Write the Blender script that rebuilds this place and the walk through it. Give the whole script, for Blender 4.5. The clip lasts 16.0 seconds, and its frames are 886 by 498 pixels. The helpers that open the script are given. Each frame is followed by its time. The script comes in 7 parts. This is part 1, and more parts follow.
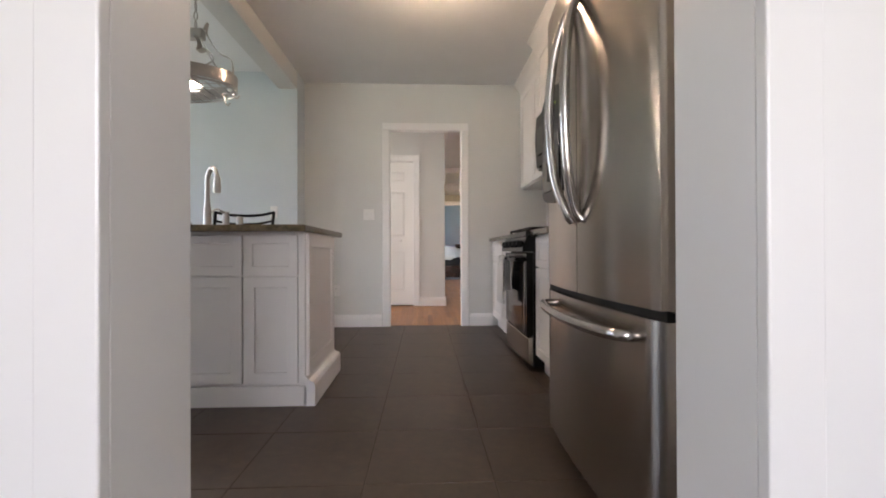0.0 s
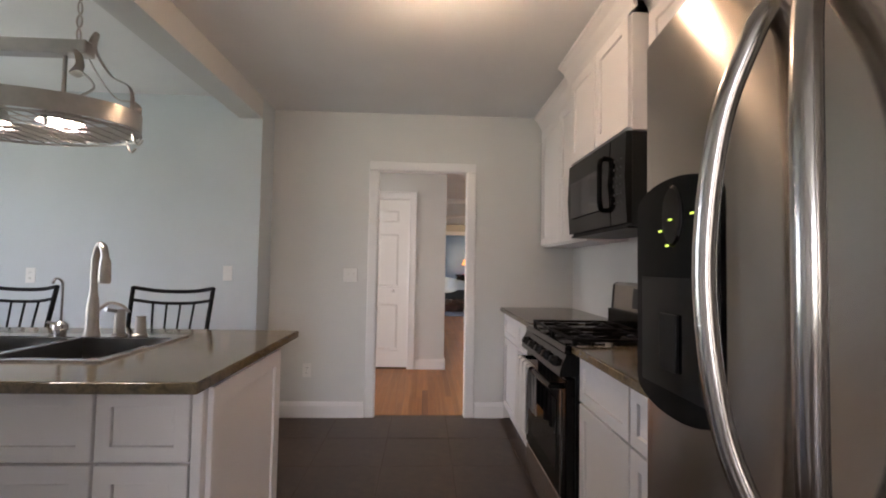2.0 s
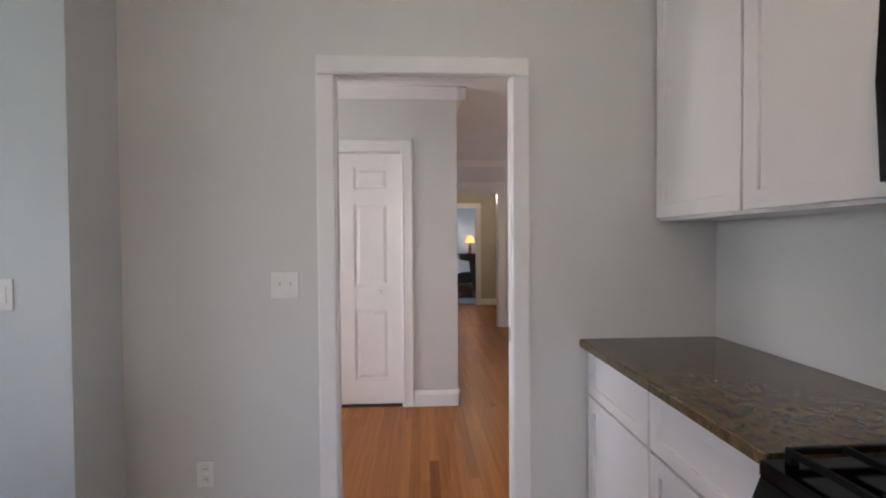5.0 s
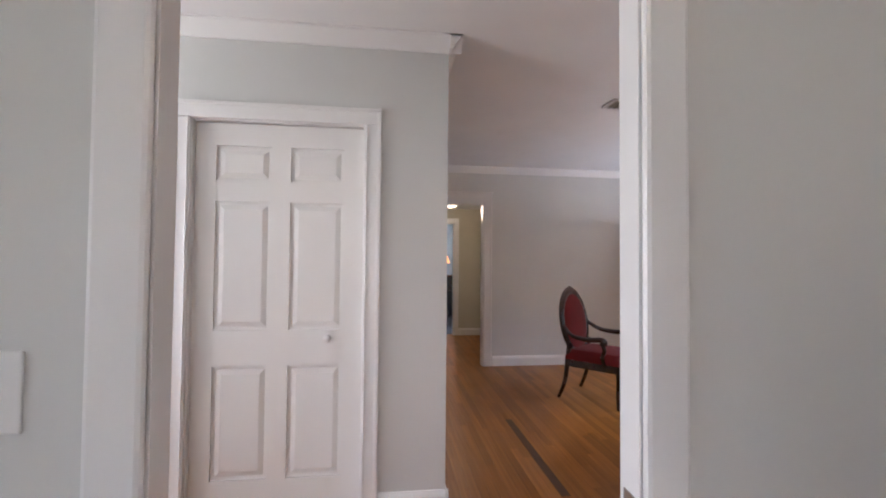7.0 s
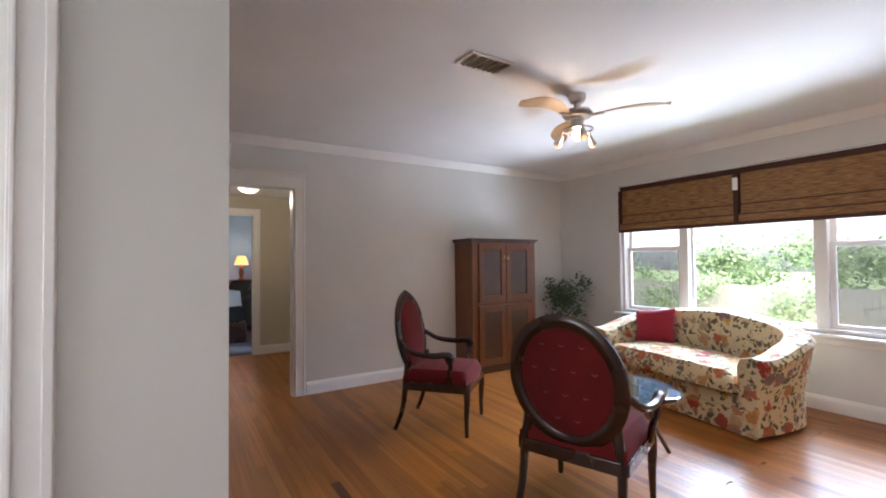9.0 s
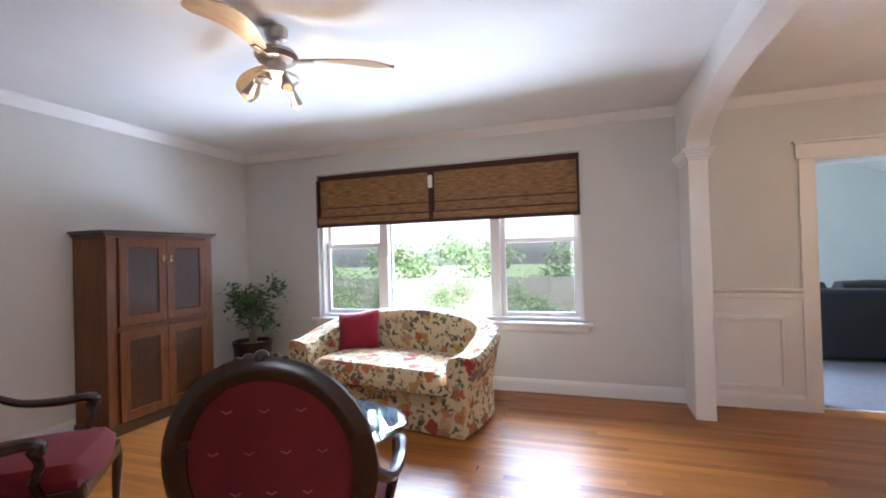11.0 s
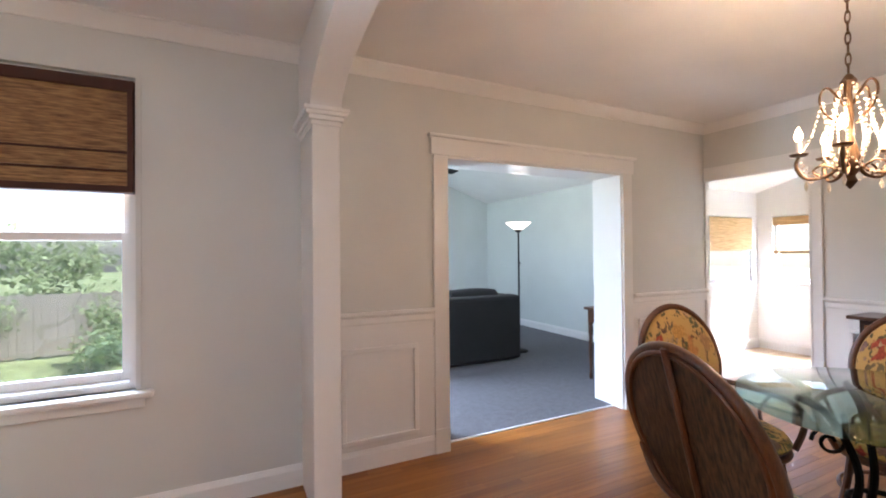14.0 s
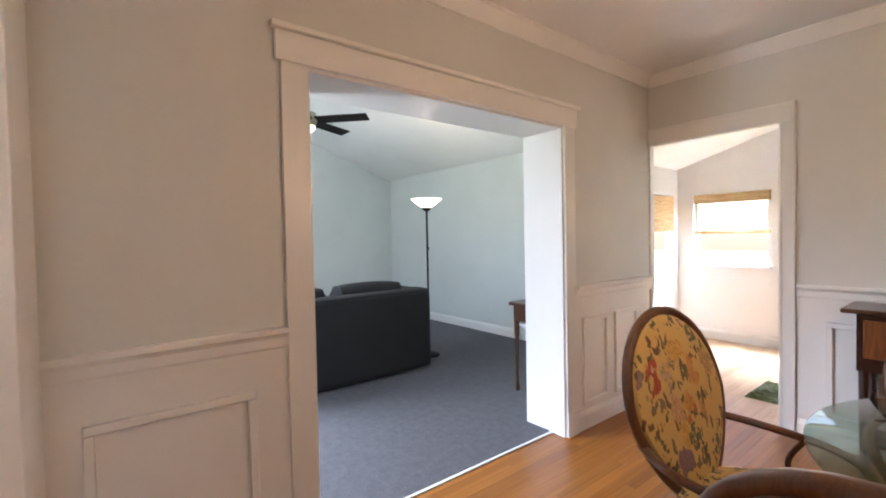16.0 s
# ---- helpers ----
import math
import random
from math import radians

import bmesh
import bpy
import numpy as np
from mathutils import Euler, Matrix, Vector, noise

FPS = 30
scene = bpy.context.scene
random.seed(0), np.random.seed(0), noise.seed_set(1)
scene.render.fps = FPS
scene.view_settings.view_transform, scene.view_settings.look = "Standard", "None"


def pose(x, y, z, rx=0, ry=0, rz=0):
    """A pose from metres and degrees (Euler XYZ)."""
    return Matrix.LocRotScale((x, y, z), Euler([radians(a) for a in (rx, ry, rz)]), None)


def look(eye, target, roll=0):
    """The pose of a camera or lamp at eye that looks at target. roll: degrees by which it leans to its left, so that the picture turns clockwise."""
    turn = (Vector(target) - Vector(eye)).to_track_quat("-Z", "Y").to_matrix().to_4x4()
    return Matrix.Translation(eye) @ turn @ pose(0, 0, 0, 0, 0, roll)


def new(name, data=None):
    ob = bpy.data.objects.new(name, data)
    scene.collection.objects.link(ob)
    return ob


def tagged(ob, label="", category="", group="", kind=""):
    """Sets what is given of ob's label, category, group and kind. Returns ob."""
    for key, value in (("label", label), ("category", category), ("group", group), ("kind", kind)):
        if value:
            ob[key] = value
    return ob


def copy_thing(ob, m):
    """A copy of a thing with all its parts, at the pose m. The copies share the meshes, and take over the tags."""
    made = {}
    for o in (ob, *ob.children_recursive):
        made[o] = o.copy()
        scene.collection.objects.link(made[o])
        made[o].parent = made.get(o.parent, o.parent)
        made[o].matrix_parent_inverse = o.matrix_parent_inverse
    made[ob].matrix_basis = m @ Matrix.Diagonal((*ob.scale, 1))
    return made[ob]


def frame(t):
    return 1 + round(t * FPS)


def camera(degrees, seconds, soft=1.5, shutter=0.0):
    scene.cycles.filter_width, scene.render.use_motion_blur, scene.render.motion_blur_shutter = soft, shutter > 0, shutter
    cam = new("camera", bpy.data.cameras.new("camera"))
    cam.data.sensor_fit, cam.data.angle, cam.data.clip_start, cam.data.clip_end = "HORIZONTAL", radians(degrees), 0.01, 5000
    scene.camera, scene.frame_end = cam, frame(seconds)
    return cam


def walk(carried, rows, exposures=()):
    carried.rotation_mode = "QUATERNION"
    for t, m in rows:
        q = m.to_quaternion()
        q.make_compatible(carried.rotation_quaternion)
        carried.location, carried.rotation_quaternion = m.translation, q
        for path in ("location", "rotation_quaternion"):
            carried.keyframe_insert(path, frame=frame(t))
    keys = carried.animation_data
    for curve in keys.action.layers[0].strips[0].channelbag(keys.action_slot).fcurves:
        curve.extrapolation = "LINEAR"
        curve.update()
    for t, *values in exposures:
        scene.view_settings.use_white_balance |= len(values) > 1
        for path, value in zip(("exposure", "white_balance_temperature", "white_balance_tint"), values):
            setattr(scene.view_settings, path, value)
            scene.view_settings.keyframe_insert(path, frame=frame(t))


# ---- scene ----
cam = camera(90.9, 16.0, soft=1.9)
PATH = [
    (0, (0.823, 0.113, 0.803), (0.91, 2.111, 0.813), -0.2),
    (0.5, (0.819, 0.364, 0.88), (0.922, 2.361, 0.911), -0.4),
    (1, (0.838, 0.593, 1.015), (0.964, 2.588, 1.071), -0.5),
    (1.5, (0.876, 0.844, 1.163), (0.959, 2.841, 1.239), -0.2),
    (2, (0.863, 1.045, 1.284), (0.948, 3.042, 1.363), 1.0),
    (2.5, (0.851, 1.32, 1.372), (0.937, 3.318, 1.414), 2.3),
    (3, (0.851, 1.603, 1.418), (0.941, 3.601, 1.398), 2.0),
    (3.5, (0.86, 1.921, 1.414), (0.949, 3.918, 1.347), 0.8),
    (4, (0.848, 2.24, 1.362), (0.933, 4.238, 1.313), 0.0),
    (4.2, (0.842, 2.375, 1.381), (0.938, 4.371, 1.321), -0.3),
    (6.3, (0.781, 3.714, 1.38), (0.936, 5.708, 1.412), 0.6),
    (6.5, (0.777, 3.843, 1.376), (0.968, 5.833, 1.414), 0.4),
    (7, (0.801, 4.113, 1.386), (1.052, 6.097, 1.44), 0.5),
    (7.5, (0.8, 4.4, 1.389), (1.196, 6.359, 1.452), 0.3),
    (8, (0.833, 4.65, 1.391), (1.386, 6.571, 1.46), 0.1),
    (8.2, (0.86, 4.759, 1.391), (1.495, 6.654, 1.452), 0.0),
    (10.3, (1.355, 5.655, 1.388), (3.052, 6.713, 1.407), -0.4),
    (10.5, (1.435, 5.725, 1.388), (3.199, 6.668, 1.396), -0.1),
    (11, (1.636, 5.825, 1.388), (3.535, 6.452, 1.407), -1.6),
    (11.5, (1.869, 5.809, 1.390), (3.842, 6.133, 1.402), -2.0),
    (12, (2.155, 5.797, 1.394), (4.154, 5.866, 1.376), -2.1),
    (12.5, (2.421, 5.77, 1.381), (4.414, 5.601, 1.357), -1.6),
    (13, (2.72, 5.723, 1.371), (4.663, 5.252, 1.359), -1.2),
    (13.5, (2.981, 5.586, 1.4), (4.854, 4.885, 1.39), -0.9),
    (14, (3.22, 5.43, 1.396), (5.016, 4.549, 1.413), -0.5),
    (14.5, (3.478, 5.284, 1.366), (5.187, 4.246, 1.385), -0.1),
    (15, (3.718, 5.116, 1.374), (5.361, 3.976, 1.364), -0.3),
    (15.5, (3.961, 4.911, 1.366), (5.556, 3.705, 1.329), -1.0),
    (16, (4.199, 4.736, 1.361), (5.771, 3.501, 1.31), -1.1),
]
EXPO = ((0, 2.15, 6450, 18), (1, 2.0, 6600, 21), (2.5, 1.9, 6400, 21), (3.2, 1.85, 6250, 22), (4.2, 1.9, 6150, 20), (6.3, 2.05, 5850, 20), (7.2, 2.06, 5900, 20), (8.2, 2.1, 5900, 16), (10.3, 2.1, 5650, 17), (12.5, 2.3, 5450, 14), (14, 2.2, 5800, 16), (16, 2.03, 6250, 17))
walk(cam, [(t, look(eye, target, roll)) for t, eye, target, roll in PATH], EXPO)

# ---- world and lights ----
world = bpy.data.worlds.new("sky")
scene.world = world
world.use_nodes = True
wn = world.node_tree
sky = wn.nodes.new("ShaderNodeTexSky")
sky.sky_type = "NISHITA"
sky.sun_disc = False
sky.sun_elevation, sky.sun_rotation = radians(58), radians(204)
sky.air_density, sky.dust_density = 1.0, 2.0
wn.links.new(sky.outputs[0], wn.nodes["Background"].inputs[0])
wn.nodes["Background"].inputs[1].default_value = 0.15


def lamp(name, kind, m, energy, color=(1, 1, 1), size=0.05, size_y=None):
    data = bpy.data.lights.new(name, kind)
    data.energy, data.color = energy, color
    if kind == "SUN":
        data.angle = radians(0.6)
    elif kind == "AREA":
        data.shape, data.size, data.size_y = "RECTANGLE", size, size_y or size
    else:
        data.shadow_soft_size = size
    ob = new(name, data)
    ob.matrix_world = m
    return ob


SUN_FROM = Vector((math.sin(radians(204)) * math.cos(radians(58)), math.cos(radians(204)) * math.cos(radians(58)), math.sin(radians(58))))
lamp("sun", "SUN", look(SUN_FROM * 20, (0, 0, 0)), 5.0, (1.0, 0.95, 0.86))
DAY = (0.86, 0.93, 1.0)
WARM = (1.0, 0.72, 0.45)
# area lamps at or beyond the windows, standing in for sky and ground light
lamp("sky_living", "AREA", look((10.6, 8.3, 4.5), (4.6, 7.33, 1.2)), 800, (0.78, 0.89, 1.0), 5.0, 3.0)
lamp("ground_light_living", "AREA", look((8.25, 7.2, -0.8), (4.7, 7.0, 2.4)), 195, (0.86, 0.93, 1.0), 3.2, 1.8)
lamp("sky_breakfast", "AREA", look((-3.35, 2.8, 1.45), (0, 3.0, 1.2)), 8, (0.84, 0.92, 1.0), 2.0, 1.5)
lamp("sky_entry", "AREA", look((0.9, -2.95, 1.5), (0.9, 0, 1.2)), 17, (1.0, 0.98, 0.96), 2.0, 1.6)
lamp("sky_family", "AREA", look((8.3, 5.45, 1.5), (8.2, 2, 1.1)), 8, DAY, 3.1, 1.8)
lamp("sky_sunroom", "AREA", look((5.4, -1.75, 2.55), (5.4, 0.4, 0.6)), 610, (0.80, 0.90, 1.0), 2.8, 0.8)
# warm fill added at the unseen hall end to brighten the closet wall
lamp("sky_hall", "AREA", look((-1.9, 5.72, 1.4), (1, 5.72, 1.2)), 9, (1.0, 0.96, 0.88), 1.1, 1.5)


# ---- materials ----
def material(name):
    m = bpy.data.materials.new(name)
    m.use_nodes = True
    nt = m.node_tree
    return m, nt, nt.nodes["Principled BSDF"]


def node(nt, kind, **values):
    n = nt.nodes.new("ShaderNode" + kind)
    for k, v in values.items():
        n.inputs[k.replace("_", " ")].default_value = v
    return n


def ramp(nt, fac, stops):
    r = nt.nodes.new("ShaderNodeValToRGB")
    e = r.color_ramp.elements
    while len(e) < len(stops):
        e.new(0.5)
    for el, (p, c) in zip(e, stops):
        el.position, el.color = p, (*c, 1)
    nt.links.new(fac, r.inputs[0])
    return r.outputs[0]


def mix(nt, fac, a, b, mode="MIX"):
    n = nt.nodes.new("ShaderNodeMix")
    n.data_type, n.blend_type = "RGBA", mode
    for sock, v in ((n.inputs[0], fac), (n.inputs[6], a), (n.inputs[7], b)):
        if isinstance(v, (int, float)):
            sock.default_value = v
        elif isinstance(v, tuple):
            sock.default_value = (*v, 1)
        else:
            nt.links.new(v, sock)
    return n.outputs[2]


def coords(nt, scale=(1, 1, 1), rot=(0, 0, 0)):
    tc = nt.nodes.new("ShaderNodeTexCoord")
    mp = nt.nodes.new("ShaderNodeMapping")
    mp.inputs["Scale"].default_value, mp.inputs["Rotation"].default_value = scale, rot
    nt.links.new(tc.outputs["Object"], mp.inputs[0])
    return mp.outputs[0]


def noise_tex(nt, vec, scale, detail=4, rough=0.55, distortion=0.0):
    n = node(nt, "TexNoise", Scale=scale, Detail=detail, Roughness=rough, Distortion=distortion)
    nt.links.new(vec, n.inputs["Vector"])
    return n.outputs["Fac"]


def bump(nt, bsdf, height, strength, distance=0.002):
    b = node(nt, "Bump", Strength=strength, Distance=distance)
    nt.links.new(height, b.inputs["Height"])
    nt.links.new(b.outputs[0], bsdf.inputs["Normal"])


def paint(name, color, rough=0.55, var=0.05, grain=220, relief=0.15):
    """Painted plaster or woodwork: faint roller texture and slow unevenness."""
    m, nt, p = material(name)
    v = coords(nt)
    big, fine = noise_tex(nt, v, 1.3, 3), noise_tex(nt, v, grain, 3)
    lo = tuple(c * (1 - var) for c in color)
    hi = tuple(min(1, c * (1 + var * 0.6)) for c in color)
    nt.links.new(ramp(nt, big, ((0.3, lo), (0.7, hi))), p.inputs["Base Color"])
    p.inputs["Roughness"].default_value = rough
    bump(nt, p, fine, relief, 0.001)
    return m


def plain(name, color, rough=0.5, metal=0.0, var=0.12, scale=18, coat=0.0):
    m, nt, p = material(name)
    n = noise_tex(nt, coords(nt), scale, 5)
    lo = tuple(c * (1 - var) for c in color)
    hi = tuple(min(1, c * (1 + var)) for c in color)
    nt.links.new(ramp(nt, n, ((0.3, lo), (0.7, hi))), p.inputs["Base Color"])
    r = node(nt, "MapRange", To_Min=max(0.02, rough - 0.06), To_Max=min(1, rough + 0.08))
    nt.links.new(n, r.inputs[0])
    nt.links.new(r.outputs[0], p.inputs["Roughness"])
    p.inputs["Metallic"].default_value = metal
    p.inputs["Coat Weight"].default_value = coat
    return m


def brushed(name, color, rough, along="z"):
    m, nt, p = material(name)
    sc = {"x": (4, 300, 300), "y": (300, 4, 300), "z": (300, 300, 4)}[along]
    n = noise_tex(nt, coords(nt, sc), 1.0, 3)
    slow = noise_tex(nt, coords(nt), 2.2, 2)
    lo, hi = tuple(c * 0.98 for c in color), tuple(min(1, c * 1.02) for c in color)
    nt.links.new(ramp(nt, n, ((0.3, lo), (0.7, hi))), p.inputs["Base Color"])
    p.inputs["Metallic"].default_value = 1.0
    r = node(nt, "MapRange", To_Min=rough - 0.008, To_Max=rough + 0.008)
    nt.links.new(slow, r.inputs[0])
    nt.links.new(r.outputs[0], p.inputs["Roughness"])
    p.inputs["Anisotropic"].default_value = 0.97
    tg = nt.nodes.new("ShaderNodeTangent")
    tg.direction_type, tg.axis = "RADIAL", "Z"
    nt.links.new(tg.outputs[0], p.inputs["Tangent"])
    p.inputs["Anisotropic Rotation"].default_value = 0.25
    return m


def wood(name, dark, light, along="z", scale=1.0, rough=0.35, coat=0.0, spread=0.0, pieces="island", relief=0.12):
    """Grain stretched along an axis; spread varies whole pieces."""
    m, nt, p = material(name)
    s = {"x": (1.2, 14, 14), "y": (14, 1.2, 14), "z": (14, 14, 1.2)}[along]
    v = coords(nt, tuple(a * scale for a in s))
    g = noise_tex(nt, v, 2.2, 6, 0.62, 1.2)
    fine = noise_tex(nt, coords(nt, tuple(a * scale * 5 for a in s)), 3.0, 3)
    col = ramp(nt, g, ((0.28, dark), (0.5, tuple((a + b) / 2 for a, b in zip(dark, light))), (0.72, light)))
    col = mix(nt, 0.25, col, ramp(nt, fine, ((0.35, tuple(c * 0.5 for c in dark)), (0.6, light))), "MULTIPLY") if spread == 0 else col
    if spread:
        src = nt.nodes.new("ShaderNodeNewGeometry").outputs["Random Per Island"] if pieces == "island" else nt.nodes.new("ShaderNodeObjectInfo").outputs["Random"]
        lo, hi = 1 - spread, 1 + spread * 0.55
        tone = ramp(nt, src, ((0.0, (lo * 0.86, lo * 0.78, lo * 0.7)), (0.14, (lo, lo * 0.97, lo * 0.93)), (0.5, (1, 1, 1)), (1.0, (hi, hi * 1.01, hi * 1.02))))
        col = mix(nt, 1.0, col, tone, "MULTIPLY")
        col = mix(nt, 0.12, col, ramp(nt, fine, ((0.35, dark), (0.6, light))), "MULTIPLY")
    nt.links.new(col, p.inputs["Base Color"])
    r = node(nt, "MapRange", To_Min=rough - 0.07, To_Max=rough + 0.1)
    nt.links.new(noise_tex(nt, coords(nt), 4, 4), r.inputs[0])
    nt.links.new(r.outputs[0], p.inputs["Roughness"])
    p.inputs["Coat Weight"].default_value = coat
    p.inputs["Coat Roughness"].default_value = 0.2
    if relief:
        bump(nt, p, fine, relief, 0.0008)
    return m


def strip_floor(name, pieces):
    """Honey oak strips: long quiet grain, a tone of its own for each board, satin varnish."""
    m, nt, p = material(name)
    src = nt.nodes.new("ShaderNodeNewGeometry").outputs["Random Per Island"] if pieces == "island" else nt.nodes.new("ShaderNodeObjectInfo").outputs["Random"]
    tc = nt.nodes.new("ShaderNodeTexCoord")
    shift = nt.nodes.new("ShaderNodeCombineXYZ")
    far = node(nt, "Math")
    far.operation = "MULTIPLY"
    far.inputs[1].default_value = 37.0
    nt.links.new(src, far.inputs[0])
    nt.links.new(far.outputs[0], shift.inputs[2])
    add = nt.nodes.new("ShaderNodeVectorMath")
    nt.links.new(tc.outputs["Object"], add.inputs[0])
    nt.links.new(shift.outputs[0], add.inputs[1])
    mp = nt.nodes.new("ShaderNodeMapping")
    mp.inputs["Scale"].default_value = (30, 0.9, 1)
    nt.links.new(add.outputs[0], mp.inputs[0])
    grain = noise_tex(nt, mp.outputs[0], 1.6, 3, 0.5, 0.3)
    col = ramp(nt, grain, ((0.3, (0.26, 0.092, 0.015)), (0.7, (0.375, 0.142, 0.026))))
    tone = ramp(nt, src, ((0.0, (0.50, 0.40, 0.33)), (0.03, (0.70, 0.65, 0.6)), (0.3, (0.88, 0.86, 0.83)), (0.7, (1.02, 1.02, 1.02)), (1.0, (1.16, 1.22, 1.34))))
    nt.links.new(mix(nt, 1.0, col, tone, "MULTIPLY"), p.inputs["Base Color"])
    r = node(nt, "MapRange", To_Min=0.27, To_Max=0.40)
    p.inputs["Specular IOR Level"].default_value = 0.34
    nt.links.new(noise_tex(nt, tc.outputs["Object"], 3.0, 2), r.inputs[0])
    nt.links.new(r.outputs[0], p.inputs["Roughness"])
    return m


def leaf_material(name, color):
    """Thin leaves: part of the light comes through."""
    m, nt, p = material(name)
    src = nt.nodes.new("ShaderNodeNewGeometry").outputs["Random Per Island"]
    col = ramp(nt, src, ((0.0, tuple(c * 0.6 for c in color)), (0.6, color), (1.0, tuple(c * 1.5 for c in color))))
    nt.links.new(col, p.inputs["Base Color"])
    p.inputs["Roughness"].default_value = 0.6
    tr = nt.nodes.new("ShaderNodeBsdfTranslucent")
    nt.links.new(col, tr.inputs[0])
    ms = nt.nodes.new("ShaderNodeMixShader")
    ms.inputs[0].default_value = 0.5
    nt.links.new(p.outputs[0], ms.inputs[1])
    nt.links.new(tr.outputs[0], ms.inputs[2])
    nt.links.new(ms.outputs[0], nt.nodes["Material Output"].inputs[0])
    return m


def granite(name, stops, rough=0.14, scale=24):
    m, nt, p = material(name)
    v = coords(nt)
    a = noise_tex(nt, v, scale, 8, 0.68, 0.7)
    b = noise_tex(nt, v, scale * 6, 4, 0.7)
    col = mix(nt, 0.35, ramp(nt, a, stops), ramp(nt, b, ((0.35, (0.05, 0.04, 0.03)), (0.65, (0.5, 0.45, 0.33)))), "OVERLAY")
    nt.links.new(col, p.inputs["Base Color"])
    p.inputs["Roughness"].default_value = rough
    return m


def glass(name, tint=(1, 1, 1), rough=0.0, mixed=0.9):
    """A thin pane: mostly clear, with a mirror-like share."""
    m, nt, p = material(name)
    out = nt.nodes["Material Output"]
    t = nt.nodes.new("ShaderNodeBsdfTransparent")
    t.inputs[0].default_value = (*tint, 1)
    g = nt.nodes.new("ShaderNodeBsdfGlossy")
    g.inputs["Roughness"].default_value = rough
    lw = nt.nodes.new("ShaderNodeLayerWeight")
    pw = nt.nodes.new("ShaderNodeMath")
    pw.operation = "POWER"
    pw.inputs[1].default_value = 5.0
    nt.links.new(lw.outputs["Facing"], pw.inputs[0])
    f = node(nt, "MapRange", To_Min=0.035, To_Max=0.9)
    nt.links.new(pw.outputs[0], f.inputs[0])
    ms = nt.nodes.new("ShaderNodeMixShader")
    nt.links.new(f.outputs[0], ms.inputs[0])
    nt.links.new(t.outputs[0], ms.inputs[1])
    nt.links.new(g.outputs[0], ms.inputs[2])
    nt.links.new(ms.outputs[0], out.inputs[0])
    return m


def glow(name, color, strength):
    m, nt, p = material(name)
    p.inputs["Base Color"].default_value = (*color, 1)
    p.inputs["Emission Color"].default_value = (*color, 1)
    p.inputs["Emission Strength"].default_value = strength
    return m


def floral(name, ground, scale=9.0, rough=0.85, rich=1.0, stretch=(1, 1, 1), few=0.22):
    """Printed cloth: blossoms in reds, golds and mauves with green sprigs on a pale ground."""
    m, nt, p = material(name)
    v = coords(nt, stretch)
    warp = nt.nodes.new("ShaderNodeTexNoise")
    warp.inputs["Scale"].default_value = scale * 1.7
    nt.links.new(v, warp.inputs["Vector"])
    vv = nt.nodes.new("ShaderNodeVectorMath")
    vv.operation = "MULTIPLY_ADD"
    nt.links.new(warp.outputs["Color"], vv.inputs[0])
    vv.inputs[1].default_value = (0.13, 0.13, 0.13)
    nt.links.new(v, vv.inputs[2])
    flower = node(nt, "TexVoronoi", Scale=scale, Randomness=0.85)
    nt.links.new(vv.outputs[0], flower.inputs["Vector"])
    sprig = node(nt, "TexVoronoi", Scale=scale * 2.3, Randomness=1.0)
    nt.links.new(vv.outputs[0], sprig.inputs["Vector"])
    hue = nt.nodes.new("ShaderNodeSeparateColor")
    nt.links.new(flower.outputs["Color"], hue.inputs[0])
    petals = ramp(nt, hue.outputs[0], ((0.0, (0.40, 0.035, 0.03)), (0.16, (0.52, 0.16, 0.07)), (0.36, (0.66, 0.40, 0.10)), (0.58, (0.24, 0.15, 0.18)), (0.8, (0.66, 0.5, 0.26)), (1.0, (0.5, 0.14, 0.08))))
    detail = noise_tex(nt, v, scale * 9, 3)
    petals = mix(nt, 0.6, petals, ramp(nt, detail, ((0.35, (0.35, 0.3, 0.3)), (0.62, (1, 0.95, 0.9)))), "MULTIPLY")
    hue2 = nt.nodes.new("ShaderNodeSeparateColor")
    nt.links.new(sprig.outputs["Color"], hue2.inputs[0])
    leaves = ramp(nt, hue2.outputs[1], ((0.0, (0.025, 0.035, 0.022)), (0.45, (0.08, 0.10, 0.05)), (0.75, (0.07, 0.03, 0.03)), (1.0, (0.16, 0.13, 0.07))))
    leaf_mask = ramp(nt, sprig.outputs["Distance"], ((0.40, (0.9 * rich,) * 3), (0.50, (0, 0, 0))))
    some = ramp(nt, hue2.outputs[0], ((0.22, (0, 0, 0)), (0.26, (1, 1, 1))))
    leaf_mask = mix(nt, 1.0, leaf_mask, some, "MULTIPLY")
    flower_mask = ramp(nt, flower.outputs["Distance"], ((0.44, (1, 1, 1)), (0.54, (0, 0, 0))))
    many = ramp(nt, hue.outputs[1], ((few, (0, 0, 0)), (few + 0.04, (1, 1, 1))))
    flower_mask = mix(nt, 1.0, flower_mask, many, "MULTIPLY")
    base = mix(nt, leaf_mask, ground, leaves)
    nt.links.new(mix(nt, flower_mask, base, petals), p.inputs["Base Color"])
    p.inputs["Roughness"].default_value = rough
    p.inputs["Sheen Weight"].default_value = 0.1
    bump(nt, p, noise_tex(nt, v, 500, 2), 0.2, 0.0008)
    return m


